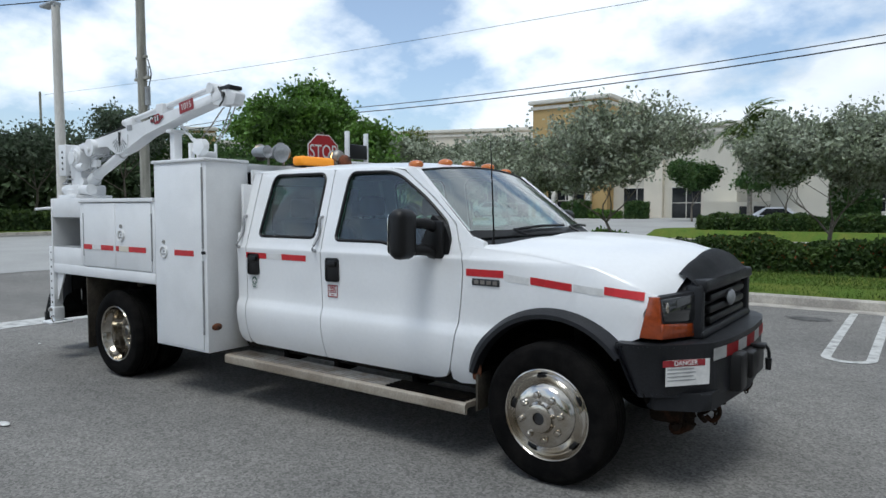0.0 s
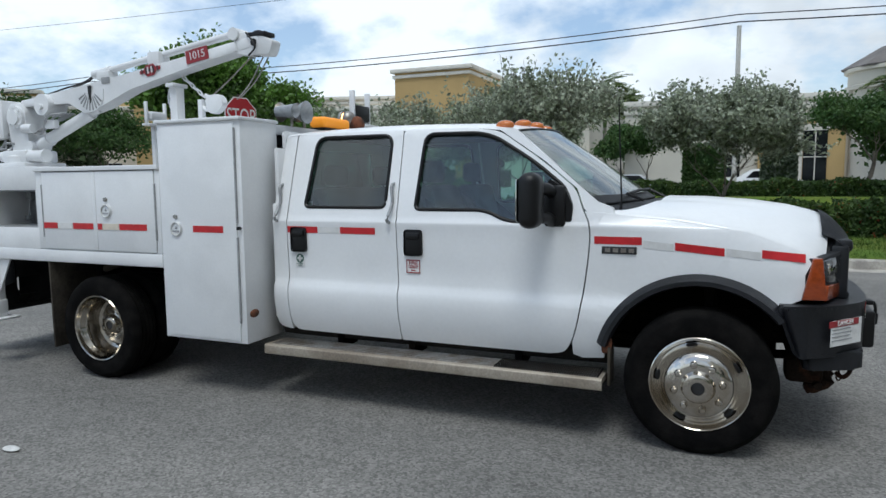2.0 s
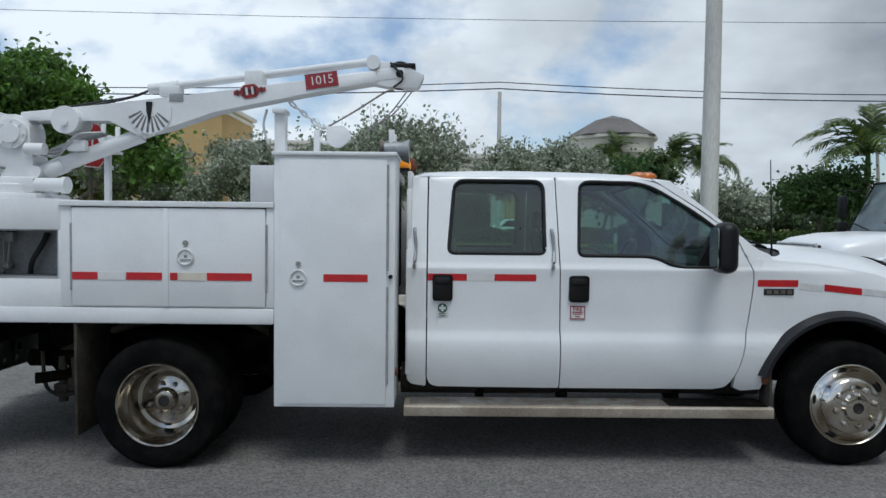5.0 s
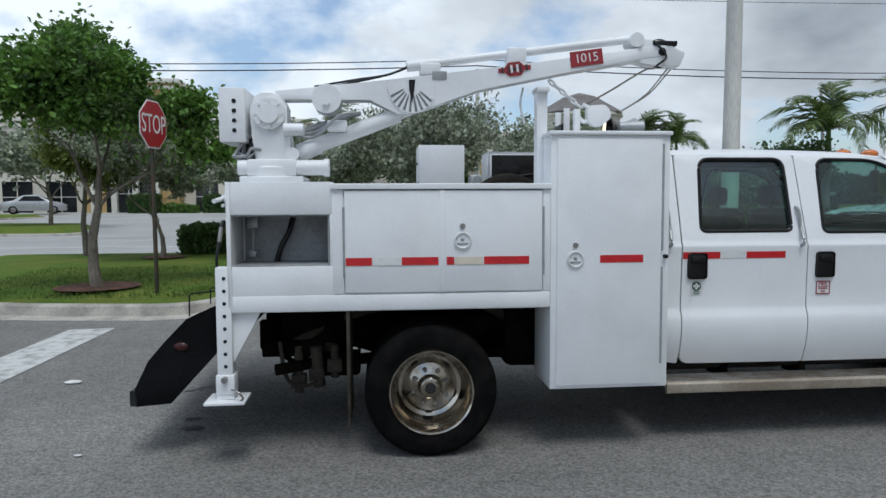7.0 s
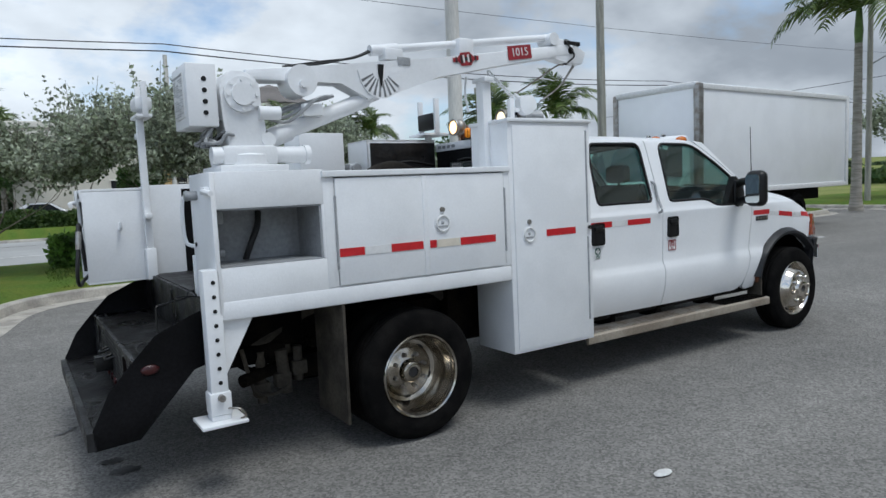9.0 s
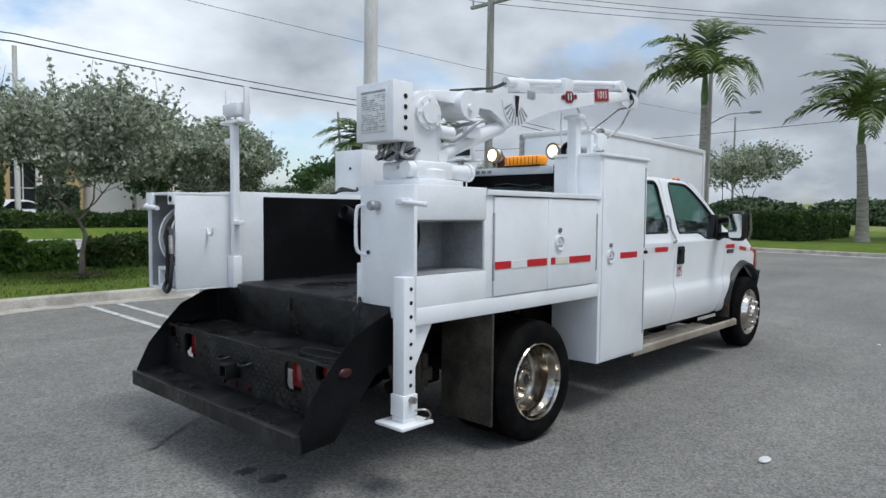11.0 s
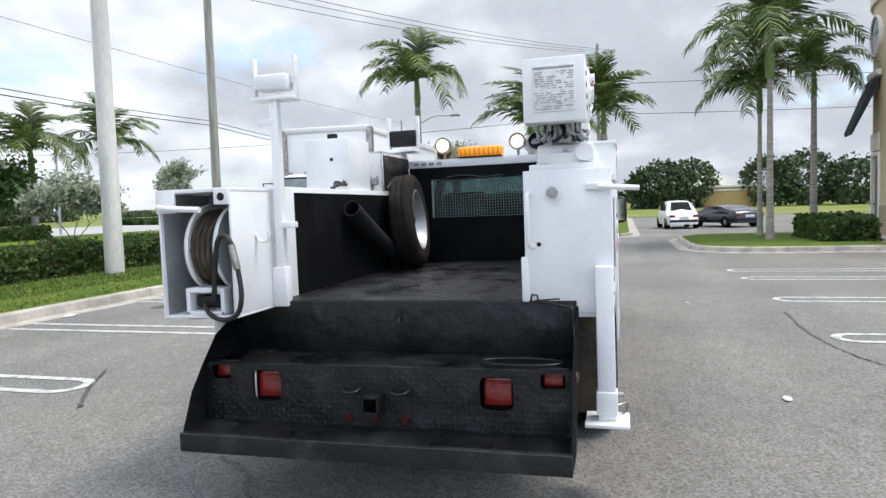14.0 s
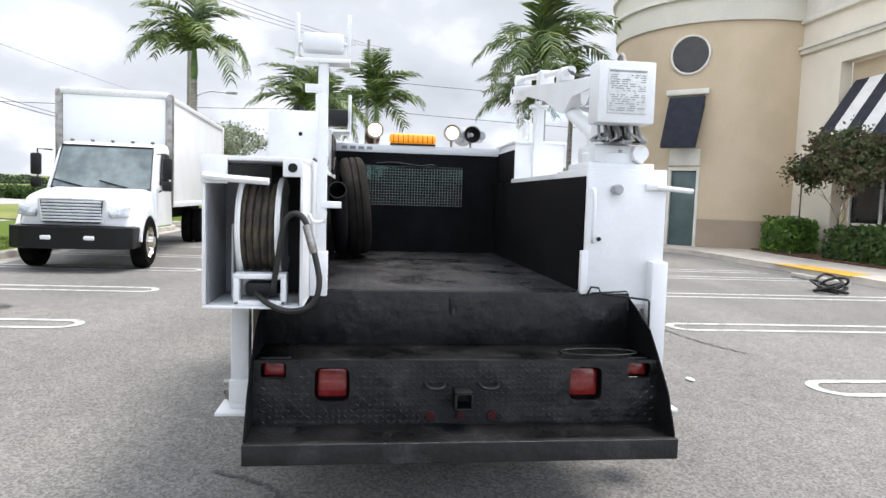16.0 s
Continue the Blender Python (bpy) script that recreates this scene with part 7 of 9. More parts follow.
loop = rounded([(4.855, -0.96), (4.99, -0.95), (5.15, -0.845), (5.30, -0.66), (5.345, -0.42), (5.365, 0), (5.345, 0.42), (5.30, 0.66), (5.15, 0.845), (4.99, 0.95), (4.855, 0.96), (4.87, 0.84), (5.0, 0.75), (5.15, 0), (5.0, -0.75), (4.87, -0.84)], [0.03, 0.08, 0.1, 0.08, 0.1, 0.1, 0.1, 0.08, 0.1, 0.08, 0.03, 0.02, 0.02, 0.1, 0.02, 0.02], 5)
prism(bm, loop, 0.575, 0.872, "z", 0.03)
for v in bm.verts:
    k = max(0.0, min(1.0, (0.86 - v.co.z) / 0.28))
    v.co.x += 0.10 * k * max(0.0, min(1.0, (5.02 - v.co.x) / 0.15))
    v.co.y *= 1 - 0.07 * k
bumper = tp("front_bumper", bm, M_GREYPL, "dark grey steel front bumper")
bm = Bm()
prism(bm, rounded([(5.0, -0.85), (5.30, -0.7), (5.36, 0), (5.30, 0.7), (5.0, 0.85), (5.0, 0.6), (5.0, -0.6)], 0.05), 0.50, 0.60, "z", 0.02)
tp("lower_valance", bm, M_PLASTIC, "", bumper)


def bump_pose(y0):
    """Pose on the bumper's front face: x along it, z up, facing forward."""
    return lerp_table([(-0.66, 5.30), (-0.42, 5.345), (0, 5.365), (0.42, 5.345), (0.66, 5.30)], y0)


a, b = Vector((5.12, -0.862, 0)), Vector((5.28, -0.665, 0))
d = (b - a).normalized()
mst = Matrix.Translation((a + b) / 2 + Vector((d.y, -d.x, 0)) * 0.004 + Vector((0, 0, 0.735))) @ Matrix(((d.x, 0, d.y, 0), (d.y, 0, -d.x, 0), (0, 1, 0, 0), (0, 0, 0, 1)))
bm = Bm()
box(bm, (-0.14, -0.085, 0), (0.13, 0.055, 0.003), m=mst)
tp("danger_sticker", bm, M_STICKW, "worn white danger sticker with red heading", bumper)
bm = Bm()
box(bm, (-0.16, 0.02, 0.003), (0.10, 0.055, 0.005), m=mst)
tp("heading_band", bm, M_STICKRED, "", bumper)
for k in range(4):
    bm = Bm()
    box(bm, (-0.13, 0.004 - 0.02 * k, 0.003), (0.03 + 0.012 * (k % 2), 0.010 - 0.02 * k, 0.005), m=mst)
    tp("print_bar", bm, M_INK, "", bumper)
lettering("danger_letters", "DANGER", 0.036, M_STICKW, bumper, mst @ Matrix.Translation((-0.02, 0.037, 0.006)))
for y0, y1, mt in ((-0.66, -0.50, M_PALET), (-0.50, -0.31, M_RED), (-0.31, -0.13, M_PALET), (-0.13, 0.07, M_RED), (0.07, 0.25, M_PALET), (0.25, 0.45, M_RED), (0.45, 0.64, M_PALET)):
    bm = Bm()
    for k in range(1):
        a = (bump_pose(y0) + 0.004, y0)
        b = (bump_pose(y1) + 0.004, y1)
        v = [bm.verts.new((a[0], a[1], 0.775)), bm.verts.new((b[0], b[1], 0.775)), bm.verts.new((b[0], b[1], 0.842)), bm.verts.new((a[0], a[1], 0.842))]
        bm.faces.new(v)
    bmesh.ops.solidify(bm, geom=bm.faces[:], thickness=0.003)
    tp("bumper_tape", bm, mt, "red and silver bumper tape", bumper)
# hitch gear, hooks and couplings at the front
bm = Bm()
box(bm, (5.26, -0.42, 0.56), (5.40, -0.26, 0.78), 0.02)
box(bm, (5.32, -0.22, 0.60), (5.42, 0.10, 0.76), 0.02)
tp("tow_mount", bm, M_BLACK, "black steel tow mount")
bm = Bm()
tube(bm, curve_pts([(5.36, -0.02, 0.77), (5.44, -0.02, 0.775), (5.465, -0.02, 0.74), (5.465, -0.02, 0.68)], 5), 0.010, 8)
cyl(bm, (5.465, -0.02, 0.70), (5.465, -0.02, 0.63), 0.02, 0.016, 10)
box(bm, (5.38, -0.06, 0.755), (5.45, 0.03, 0.785), 0.01)
tp("trailer_plug", bm, M_BLACK, "black plug hanging on a short cord")
for y in (-0.42, 0.42):
    bm = Bm()
    tube(bm, curve_pts([(5.20, y, 0.55), (5.27, y, 0.49), (5.285, y, 0.42), (5.25, y, 0.375), (5.21, y, 0.40)], 5), 0.013, 8)
    tp("tow_hook", bm, M_GRIME, "dark rusty tow hook")
    for k in range(4):
        bm = Bm()
        c = Vector((5.24, y + 0.09, 0.46 - 0.036 * k))
        tube(bm, [c + Vector((0.012 * math.cos(a) * (k % 2), 0.012 * math.cos(a) * (1 - k % 2), 0.024 * math.sin(a))) for a in span(0, 2 * math.pi, 10)[:-1]], 0.005, 5, close=True)
        tp("chain_link", bm, M_GRIME)
for y in (-0.5, 0.5):
    bm = Bm()
    tube(bm, curve_pts([(5.1, y, 0.50), (5.16, y * 1.08, 0.38), (5.05, y, 0.31)], 4), 0.034, 8)
    box(bm, (4.93, y - 0.09, 0.36), (5.13, y + 0.09, 0.50), 0.03)
    ball(bm, (5.08, y * 1.04, 0.33), 0.05, (1, 1, 0.8), 12, 8)
    tp("spring_shackle", bm, M_GRIME, "grimy spring shackle under the bumper")
    bm = Bm()
    tube(bm, curve_pts([(5.18, y * 0.7, 0.52), (5.20, y * 0.62, 0.42), (5.14, y * 0.55, 0.36), (5.16, y * 0.45, 0.31)], 5), 0.018, 7)
    box(bm, (5.12, y * 0.66 - 0.035, 0.40), (5.19, y * 0.66 + 0.035, 0.50), 0.012)
    tp("brake_line", bm, M_GRIME, "greasy hose and bracket")
bm = Bm()
cyl(bm, (5.02, -0.5, 0.42), (5.02, 0.5, 0.42), 0.045)
cyl(bm, (5.10, -0.62, 0.36), (5.06, 0.55, 0.38), 0.022, seg=10)
tp("tie_rod", bm, M_GRIME, "grimy cross rods under the bumper")

# chassis and axles
bm = Bm()
for y in (-0.43, 0.43):
    box(bm, (-1.15, y - 0.04, 0.56), (5.0, y + 0.04, 0.76), 0.01)
for x in (-1.1, -0.5, 0.6, 1.8, 3.0, 4.0):
    box(bm, (x - 0.05, -0.43, 0.60), (x + 0.05, 0.43, 0.72), 0.01)
tp("chassis_frame", bm, M_CHASSIS, "dirty black ladder frame")
bm = Bm()
cyl(bm, (0, -0.95, 0.405), (0, 0.95, 0.405), 0.065)
ball(bm, (0, 0.05, 0.405), 0.19, (1, 1, 1), 18, 12)
tp("rear_axle", bm, M_CHASSIS, "dirty rear axle")
for y in (-0.5, 0.5):
    for k in range(5):
        bm = Bm()
        tube(bm, curve_pts([(-0.62 + 0.06 * k, y, 0.62), (0, y, 0.47 + 0.02 * k), (0.62 - 0.06 * k, y, 0.62)], 6), 0.014, 4)
        tp("spring_leaf", bm, M_CHASSIS)
bm = Bm()
cyl(bm, (4.47, -0.95, 0.405), (4.47, 0.95, 0.405), 0.055)
for y in (-0.45, 0.45):
    tube(bm, [(3.9, y, 0.55), (4.47, y, 0.46), (5.05, y, 0.5)], 0.03, 6)
    cyl(bm, (4.55, y * 1.4, 0.45), (4.50, y * 1.4, 0.98), 0.035)
tp("front_axle", bm, M_CHASSIS, "dirty front axle with dampers")
bm = Bm()
box(bm, (0.55, -0.62, 0.42), (1.48, 0.60, 0.86), 0.06)
tp("fluid_tank", bm, M_CHASSIS, "dirty black tank under the body")
bm = Bm()
box(bm, (2.9, -0.34, 0.36), (3.9, 0.34, 0.62), 0.08)
cyl(bm, (0.2, 0.0, 0.46), (3.0, 0.0, 0.48), 0.05)
tp("gearbox", bm, M_CHASSIS, "dirty gearbox and driveshaft")
bm = Bm()
cyl(bm, (1.5, -0.52, 0.46), (2.6, -0.52, 0.46), 0.11, seg=20)
tube(bm, curve_pts([(1.5, -0.52, 0.46), (0.9, -0.5, 0.5), (0.4, -0.55, 0.86), (-0.4, -0.56, 0.84), (-0.95, -0.62, 0.6)], 5), 0.035, 8)
tp("exhaust", bm, M_FLAP, "dull brown exhaust pipe and silencer")
bm = Bm()
box(bm, (1.7, 0.2, 0.45), (3.2, 0.62, 0.75), 0.05)
cyl(bm, (0.2, 0.2, 0.5), (3.4, 0.1, 0.62), 0.05)
box(bm, (3.3, -0.35, 0.4), (4.9, 0.35, 0.95), 0.08)
tube(bm, curve_pts([(3.2, -0.5, 0.5), (1.5, -0.52, 0.48), (0.5, -0.55, 0.52), (-0.6, -0.6, 0.5), (-1.0, -0.75, 0.48)], 6), 0.04, 10)
tp("driveline", bm, M_CHASSIS, "dark tank, driveline and exhaust")
bm = Bm()
tube(bm, curve_pts([(-1.05, -0.55, 0.62), (-0.9, -0.6, 0.50), (-0.75, -0.6, 0.56), (-0.62, -0.55, 0.45), (-0.5, -0.5, 0.6)], 6), 0.018, 8)
cyl(bm, (-1.1, -0.62, 0.60), (-0.7, -0.62, 0.60), 0.06)
box(bm, (-0.75, -0.66, 0.40), (-0.45, -0.5, 0.56), 0.03)
tp("hose_tangle", bm, M_CHASSIS, "greasy hoses and valves under the bed")
# added bulk that keeps light off the ground below the bed
bm = Bm()
box(bm, (-1.12, -0.40, 0.50), (-0.52, 0.84, 0.90), 0.04)
box(bm, (-0.98, -0.62, 0.62), (-0.55, -0.40, 0.90), 0.03)
tp("underbed_shade_block", bm, M_CHASSIS, "dark block added under the bed to deepen the shade")
for k, (x, y) in enumerate(((-0.86, -0.66), (-0.74, -0.7), (-0.62, -0.66), (-0.66, -0.55))):
    bm = Bm()
    cyl(bm, (x, y, 0.62), (x + 0.02 * (k % 2), y, 0.30 + 0.05 * k), 0.03 + 0.01 * (k % 2), seg=10)
    box(bm, (x - 0.05, y - 0.04, 0.34 + 0.05 * k), (x + 0.05, y + 0.04, 0.43 + 0.05 * k), 0.012)
    tp("valve", bm, M_FLAP, "grimy valve hanging under the bed")
bm = Bm()
tube(bm, curve_pts([(-0.98, -0.7, 0.66), (-0.93, -0.74, 0.42), (-0.82, -0.72, 0.36), (-0.70, -0.74, 0.40)], 5), 0.014, 6)
tp("drain_pipe", bm, M_FLAP, "thin grimy pipe under the bed")


# wheels: local z points out of the truck
def wheel(x, y, s, front, name="wheel"):
    m = Matrix.Translation((x, y, 0.408)) @ pose(0, 0, 0, -90 * s, 0, 0)
    bm = Bm()
    R = 0.412
    prof = [(0.262, -0.115), (0.30, -0.122), (0.36, -0.118), (R - 0.012, -0.092), (R, -0.07)]
    for h in (-0.055, -0.018, 0.018, 0.055):  # tread grooves
        prof += [(R, h - 0.006), (R - 0.012, h - 0.005), (R - 0.012, h + 0.005), (R, h + 0.006)]
    prof += [(R, 0.07), (R - 0.012, 0.092), (0.385, 0.108), (0.376, 0.116), (0.362, 0.117), (0.340, 0.123), (0.31, 0.122), (0.285, 0.116), (0.262, 0.108)]
    lathe(bm, prof, m, 56)
    wh = tp(name, bm, M_RUBBER, "black worn truck tyre")
    bm = Bm()
    if front:
        lathe(bm, [(0.262, -0.1), (0.248, -0.08), (0.247, 0.06), (0.262, 0.10), (0.268, 0.112), (0.262, 0.116), (0.252, 0.108), (0.240, 0.085), (0.232, 0.075), (0.215, 0.082), (0.196, 0.112), (0.180, 0.142), (0.165, 0.155), (0.120, 0.162),
                   (0.092, 0.163), (0.086, 0.172), (0.078, 0.192), (0.060, 0.197), (0.036, 0.197), (0.034, 0.180), (0.0, 0.180)], m, 56)
        tp("rim", bm, M_CHROME, "polished stainless wheel cover", wh)
        for k in range(8):
            a = 2 * math.pi * k / 8 + 0.2
            bm = Bm()
            lathe(bm, [(0.021, 0.155), (0.020, 0.178), (0.012, 0.188), (0.0, 0.190)], m @ Matrix.Translation((0.128 * math.cos(a), 0.128 * math.sin(a), 0)), 10)
            tp("lug_nut", bm, M_CHROME, "", wh)
        for k in range(5):
            a = 2 * math.pi * k / 5 + 0.5
            bm = Bm()
            ball(bm, (0, 0, 0), 0.026, (0.62, 1.25, 0.25), 12, 8)
            bm.transform(m @ Matrix.Translation((0.221 * math.cos(a), 0.221 * math.sin(a), 0.082)) @ pose(0, 0, 0, 0, 0, math.degrees(a)) @ pose(0, 0, 0, 0, -25, 0))
            tp("hand_hole", bm, M_BLACK, "", wh)
        bm = Bm()
        lathe(bm, [(0.034, 0.183), (0.02, 0.187), (0.0, 0.187)], m, 20)
        tp("hub_cap", bm, M_BADGE, "black hub centre", wh)
    else:
        lathe(bm, [(0.268, 0.110), (0.262, 0.118), (0.252, 0.112), (0.246, 0.095), (0.240, 0.07), (0.222, 0.05), (0.217, 0.03), (0.213, -0.03), (0.200, -0.062), (0.176, -0.072), (0.160, -0.060), (0.148, -0.050), (0.085, -0.046), (0.076, -0.040), (0.072, -0.004),
                   (0.062, 0.008), (0.050, 0.012), (0.036, 0.012), (0.033, 0.002), (0.0, 0.002)], m, 56)
        tp("rim", bm, M_RIM, "polished deep-dish rim", wh)
        for k in range(8):
            a = 2 * math.pi * k / 8 + 0.3
            bm = Bm()
            lathe(bm, [(0.015, -0.05), (0.014, -0.026), (0.009, -0.02), (0.0, -0.019)], m @ Matrix.Translation((0.112 * math.cos(a), 0.112 * math.sin(a), 0)), 8)
            tp("lug_nut", bm, M_DULL, "", wh)
        for k in range(5):
            a = 2 * math.pi * k / 5 + 0.9
            bm = Bm()
            ball(bm, (0, 0, 0), 0.022, (0.55, 1.2, 0.3), 12, 8)
            bm.transform(m @ Matrix.Translation((0.172 * math.cos(a), 0.172 * math.sin(a), -0.070)) @ pose(0, 0, 0, 0, 0, math.degrees(a)))
            tp("hand_hole", bm, M_BLACK, "", wh)
        bm = Bm()
        lathe(bm, [(0.032, 0.004), (0.0, 0.007)], m, 20)
        tp("hub_cap", bm, M_BADGE, "", wh)
    return wh


for s in (-1, 1):
    wheel(4.47, s * 0.885, s, True, "front_wheel")
    wheel(0.0, s * 1.03, s, False, "rear_wheel")
    wheel(0.0, s * 0.755, s, False, "inner_rear_wheel")
    bm = Bm()
    prism(bm, [(s * 0.72, 0.215), (s * 1.15, 0.21), (s * 1.155, 0.93), (s * 0.72, 0.93)], -0.515, -0.495, "x", 0.004)
    tp("mud_flap", bm, M_FLAP, "dusty rubber mud flap")
    bm = Bm()
    prism(bm, [(s * 0.80, 0.33), (s * 0.95, 0.33), (s * 0.95, 0.56), (s * 0.80, 0.56)], 3.962, 3.978, "x", 0.003)
    tp("mud_flap", bm, M_FLAP, "small dusty mud flap behind the front wheel")

# cab interior
bm = Bm()
box(bm, (3.52, -0.82, 0.85), (3.98, 0.82, 1.33), 0.08)
box(bm, (1.6, -0.82, 0.58), (3.9, 0.82, 0.64))
tp("dashboard", bm, M_PLASTIC, "dark dashboard and floor")
bm = Bm()
tube(bm, [(3.36 + 0.07 * math.sin(a), 0.42 + 0.19 * math.cos(a), 1.28 + 0.17 * math.sin(a)) for a in span(0, 2 * math.pi, 24)[:-1]], 0.016, 6, close=True)
tube(bm, [(3.36, 0.42, 1.28), (3.6, 0.42, 1.15)], 0.03, 8)
tp("steering_wheel", bm, M_BLACK)


def cab_seat(x, y0, y1, top):
    """Seat with a raked back and one or two head rests."""
    bm = Bm()
    prism(bm, rounded([(x, 0.86), (x + 0.52, 0.90), (x + 0.54, 1.02), (x + 0.12, 1.04), (x + 0.0, top), (x - 0.13, top - 0.01), (x - 0.06, 0.95)], 0.04), y0, y1, "y", 0.03)
    seat = tp("cab_seat", bm, M_SEAT, "dark grey cloth cab seat")
    for k in range(1 if y1 - y0 < 0.8 else 2):
        c = (y0 + y1) / 2 if y1 - y0 < 0.8 else (y0 + 0.3, y1 - 0.3)[k]
        bm = Bm()
        box(bm, (x - 0.14, c - 0.12, top + 0.02), (x - 0.04, c + 0.12, top + 0.18), 0.04, 3)
        cyl(bm, (x - 0.08, c, top - 0.06), (x - 0.08, c, top + 0.05), 0.012, seg=8)
        tp("head_rest", bm, M_SEAT, "", seat)


cab_seat(2.70, -0.66, -0.14, 1.52)
cab_seat(2.70, 0.14, 0.66, 1.52)
cab_seat(1.86, -0.68, 0.68, 1.50)
bm = Bm()
box(bm, (1.62, -0.70, 1.882), (3.2, 0.70, 1.892))
tp("headliner", bm, M_SEAT, "grey headliner")

# cab back wall with window opening
bm = Bm()
for lo, hi in (((1.545, -0.90, 0.56), (1.58, 0.90, 1.40)), ((1.545, -0.86, 1.40), (1.58, -0.56, 1.80)), ((1.545, 0.56, 1.40), (1.58, 0.86, 1.80)), ((1.545, -0.76, 1.80), (1.58, 0.76, 1.925))):
    box(bm, lo, hi, 0.01)
tp("cab_back", bm, M_WHITE, "white cab back wall")
bm = Bm()
box(bm, (1.558, -0.56, 1.40), (1.564, 0.56, 1.80))
pane = tp("back_window", bm, M_GLASS3, "tinted cab back window")
pane.visible_shadow = False

# ---- utility body ----
YO, YI = 1.157, 0.72
# right compartment carcass with its open cubby at the rear
for lo, hi, nm in (((-1.18, -YO, 0.995), (-0.585, -YI, 1.20), "compartment_base"), ((-1.18, -YO, 1.507), (-0.585, -YI, 1.70), "compartment_top"), ((-1.18, -0.80, 1.20), (-0.585, -YI, 1.507), "compartment_back"), ((-0.605, -YO, 1.20), (-0.585, -0.80, 1.507), "compartment_partition")):
    bm = Bm()
    box(bm, lo, hi, 0.004)
    tp(nm, bm, M_BODYW, "white panel of the open rear compartment")
bm = Bm()
for lo, hi in (((-1.165, -0.81, 1.204), (-0.608, -0.803, 1.503)), ((-0.616, -1.150, 1.204), (-0.608, -0.803, 1.503)), ((-1.165, -1.150, 1.201), (-0.608, -0.803, 1.209)), ((-1.165, -1.150, 1.498), (-0.608, -0.803, 1.506))):
    box(bm, lo, hi)
tp("cubby_lining", bm, M_GREYIN, "mottled grey inside of the open compartment")
bm = Bm()
for lo, hi in (((-0.585, -YO + 0.012, 0.995), (0.73, -YI, 1.65)),):
    box(bm, lo, hi, 0.004)
tp("side_compartment", bm, M_BODYW, "white side compartment")
# face frame, doors
for lo, hi in (((-0.59, -YO - 0.001, 1.03), (-0.523, -YO + 0.02, 1.655)), ((0.688, -YO - 0.001, 1.03), (0.735, -YO + 0.02, 1.655))):
    bm = Bm()
    box(bm, lo, hi, 0.004)
    tp("face_frame", bm, M_BODYW)
for x0, x1, nm in ((-0.517, 0.062, ""), (0.074, 0.683, "")):
    bm = Bm()
    box(bm, (x0, -YO - 0.008, 1.035), (x1, -YO + 0.012, 1.648), 0.005)
    dr = tp("compartment_door", bm, M_BODYW, "closed white compartment door")
bm = Bm()
box(bm, (0.052, -YO - 0.013, 1.035), (0.084, -YO - 0.004, 1.648), 0.003)
tp("door_strap", bm, M_BODYW)
for x in (-0.522, 0.690):
    for z0, z1 in ((1.13, 1.55),):
        bm = Bm()
        cyl(bm, (x, -YO - 0.006, z0), (x, -YO - 0.006, z1), 0.007, seg=8)
        tp("piano_hinge", bm, M_INK, "thin grey piano hinge")
bm = Bm()
prism(bm, rounded([(-YO - 0.018, 1.655), (-YO - 0.018, 1.69), (-YI, 1.69), (-YI, 1.655)], 0.006), -0.595, 0.735, "x")
tp("compartment_lid", bm, M_BODYW, "white top lid with a turned lip")
bm = Bm()
box(bm, (-1.19, -YO - 0.004, 0.925), (0.735, -YO + 0.05, 1.028), 0.012)
box(bm, (-1.19, -YO + 0.04, 0.93), (0.735, -YI + 0.02, 0.998), 0.004)
tp("sill_rail", bm, M_BODYW, "white lower sill rail")
# rear post face of the right compartment
bm = Bm()
box(bm, (-1.205, -1.165, 0.955), (-1.178, -0.715, 1.70), 0.006)
tp("rear_panel", bm, M_BODYW, "white rear end panel")
bm = Bm()
box(bm, (-1.215, -0.735, 1.0), (-1.18, -0.695, 1.25), 0.004)
tp("tailgate_stop", bm, M_BODYW)

# tall cabinet
bm = Bm()
box(bm, (0.735, -YO, 0.41), (1.49, -0.745, 1.985), 0.006)
tall = tp("tall_cabinet", bm, M_BODYW, "tall white cabinet behind the cab")
bm = Bm()
box(bm, (0.772, -YO - 0.010, 0.43), (1.438, -YO + 0.01, 1.962), 0.005)
tp("cabinet_door", bm, M_BODYW, "closed white cabinet door", tall)
bm = Bm()
box(bm, (0.722, -YO - 0.022, 1.982), (1.50, -0.735, 2.008), 0.008)
tp("cabinet_lid", bm, M_BODYW, "", tall)
for z0, z1 in ((1.27, 1.93), (0.56, 1.17)):
    bm = Bm()
    cyl(bm, (1.443, -YO - 0.008, z0), (1.443, -YO - 0.008, z1), 0.008, seg=8)
    tp("piano_hinge", bm, M_INK, "thin grey piano hinge", tall)
bm = Bm()
cyl(bm, (1.463, -YO - 0.002, 1.235), (1.463, -YO - 0.028, 1.235), 0.013, seg=14)
tp("rubber_bumper", bm, M_BLACK, "", tall)
bm = Bm()
ball(bm, (1.492, -1.075, 0.62), 0.05, (0.3, 1, 0.6), 14, 8)
tp("marker_lamp", bm, M_RUST, "rusty orange marker lamp", tall)


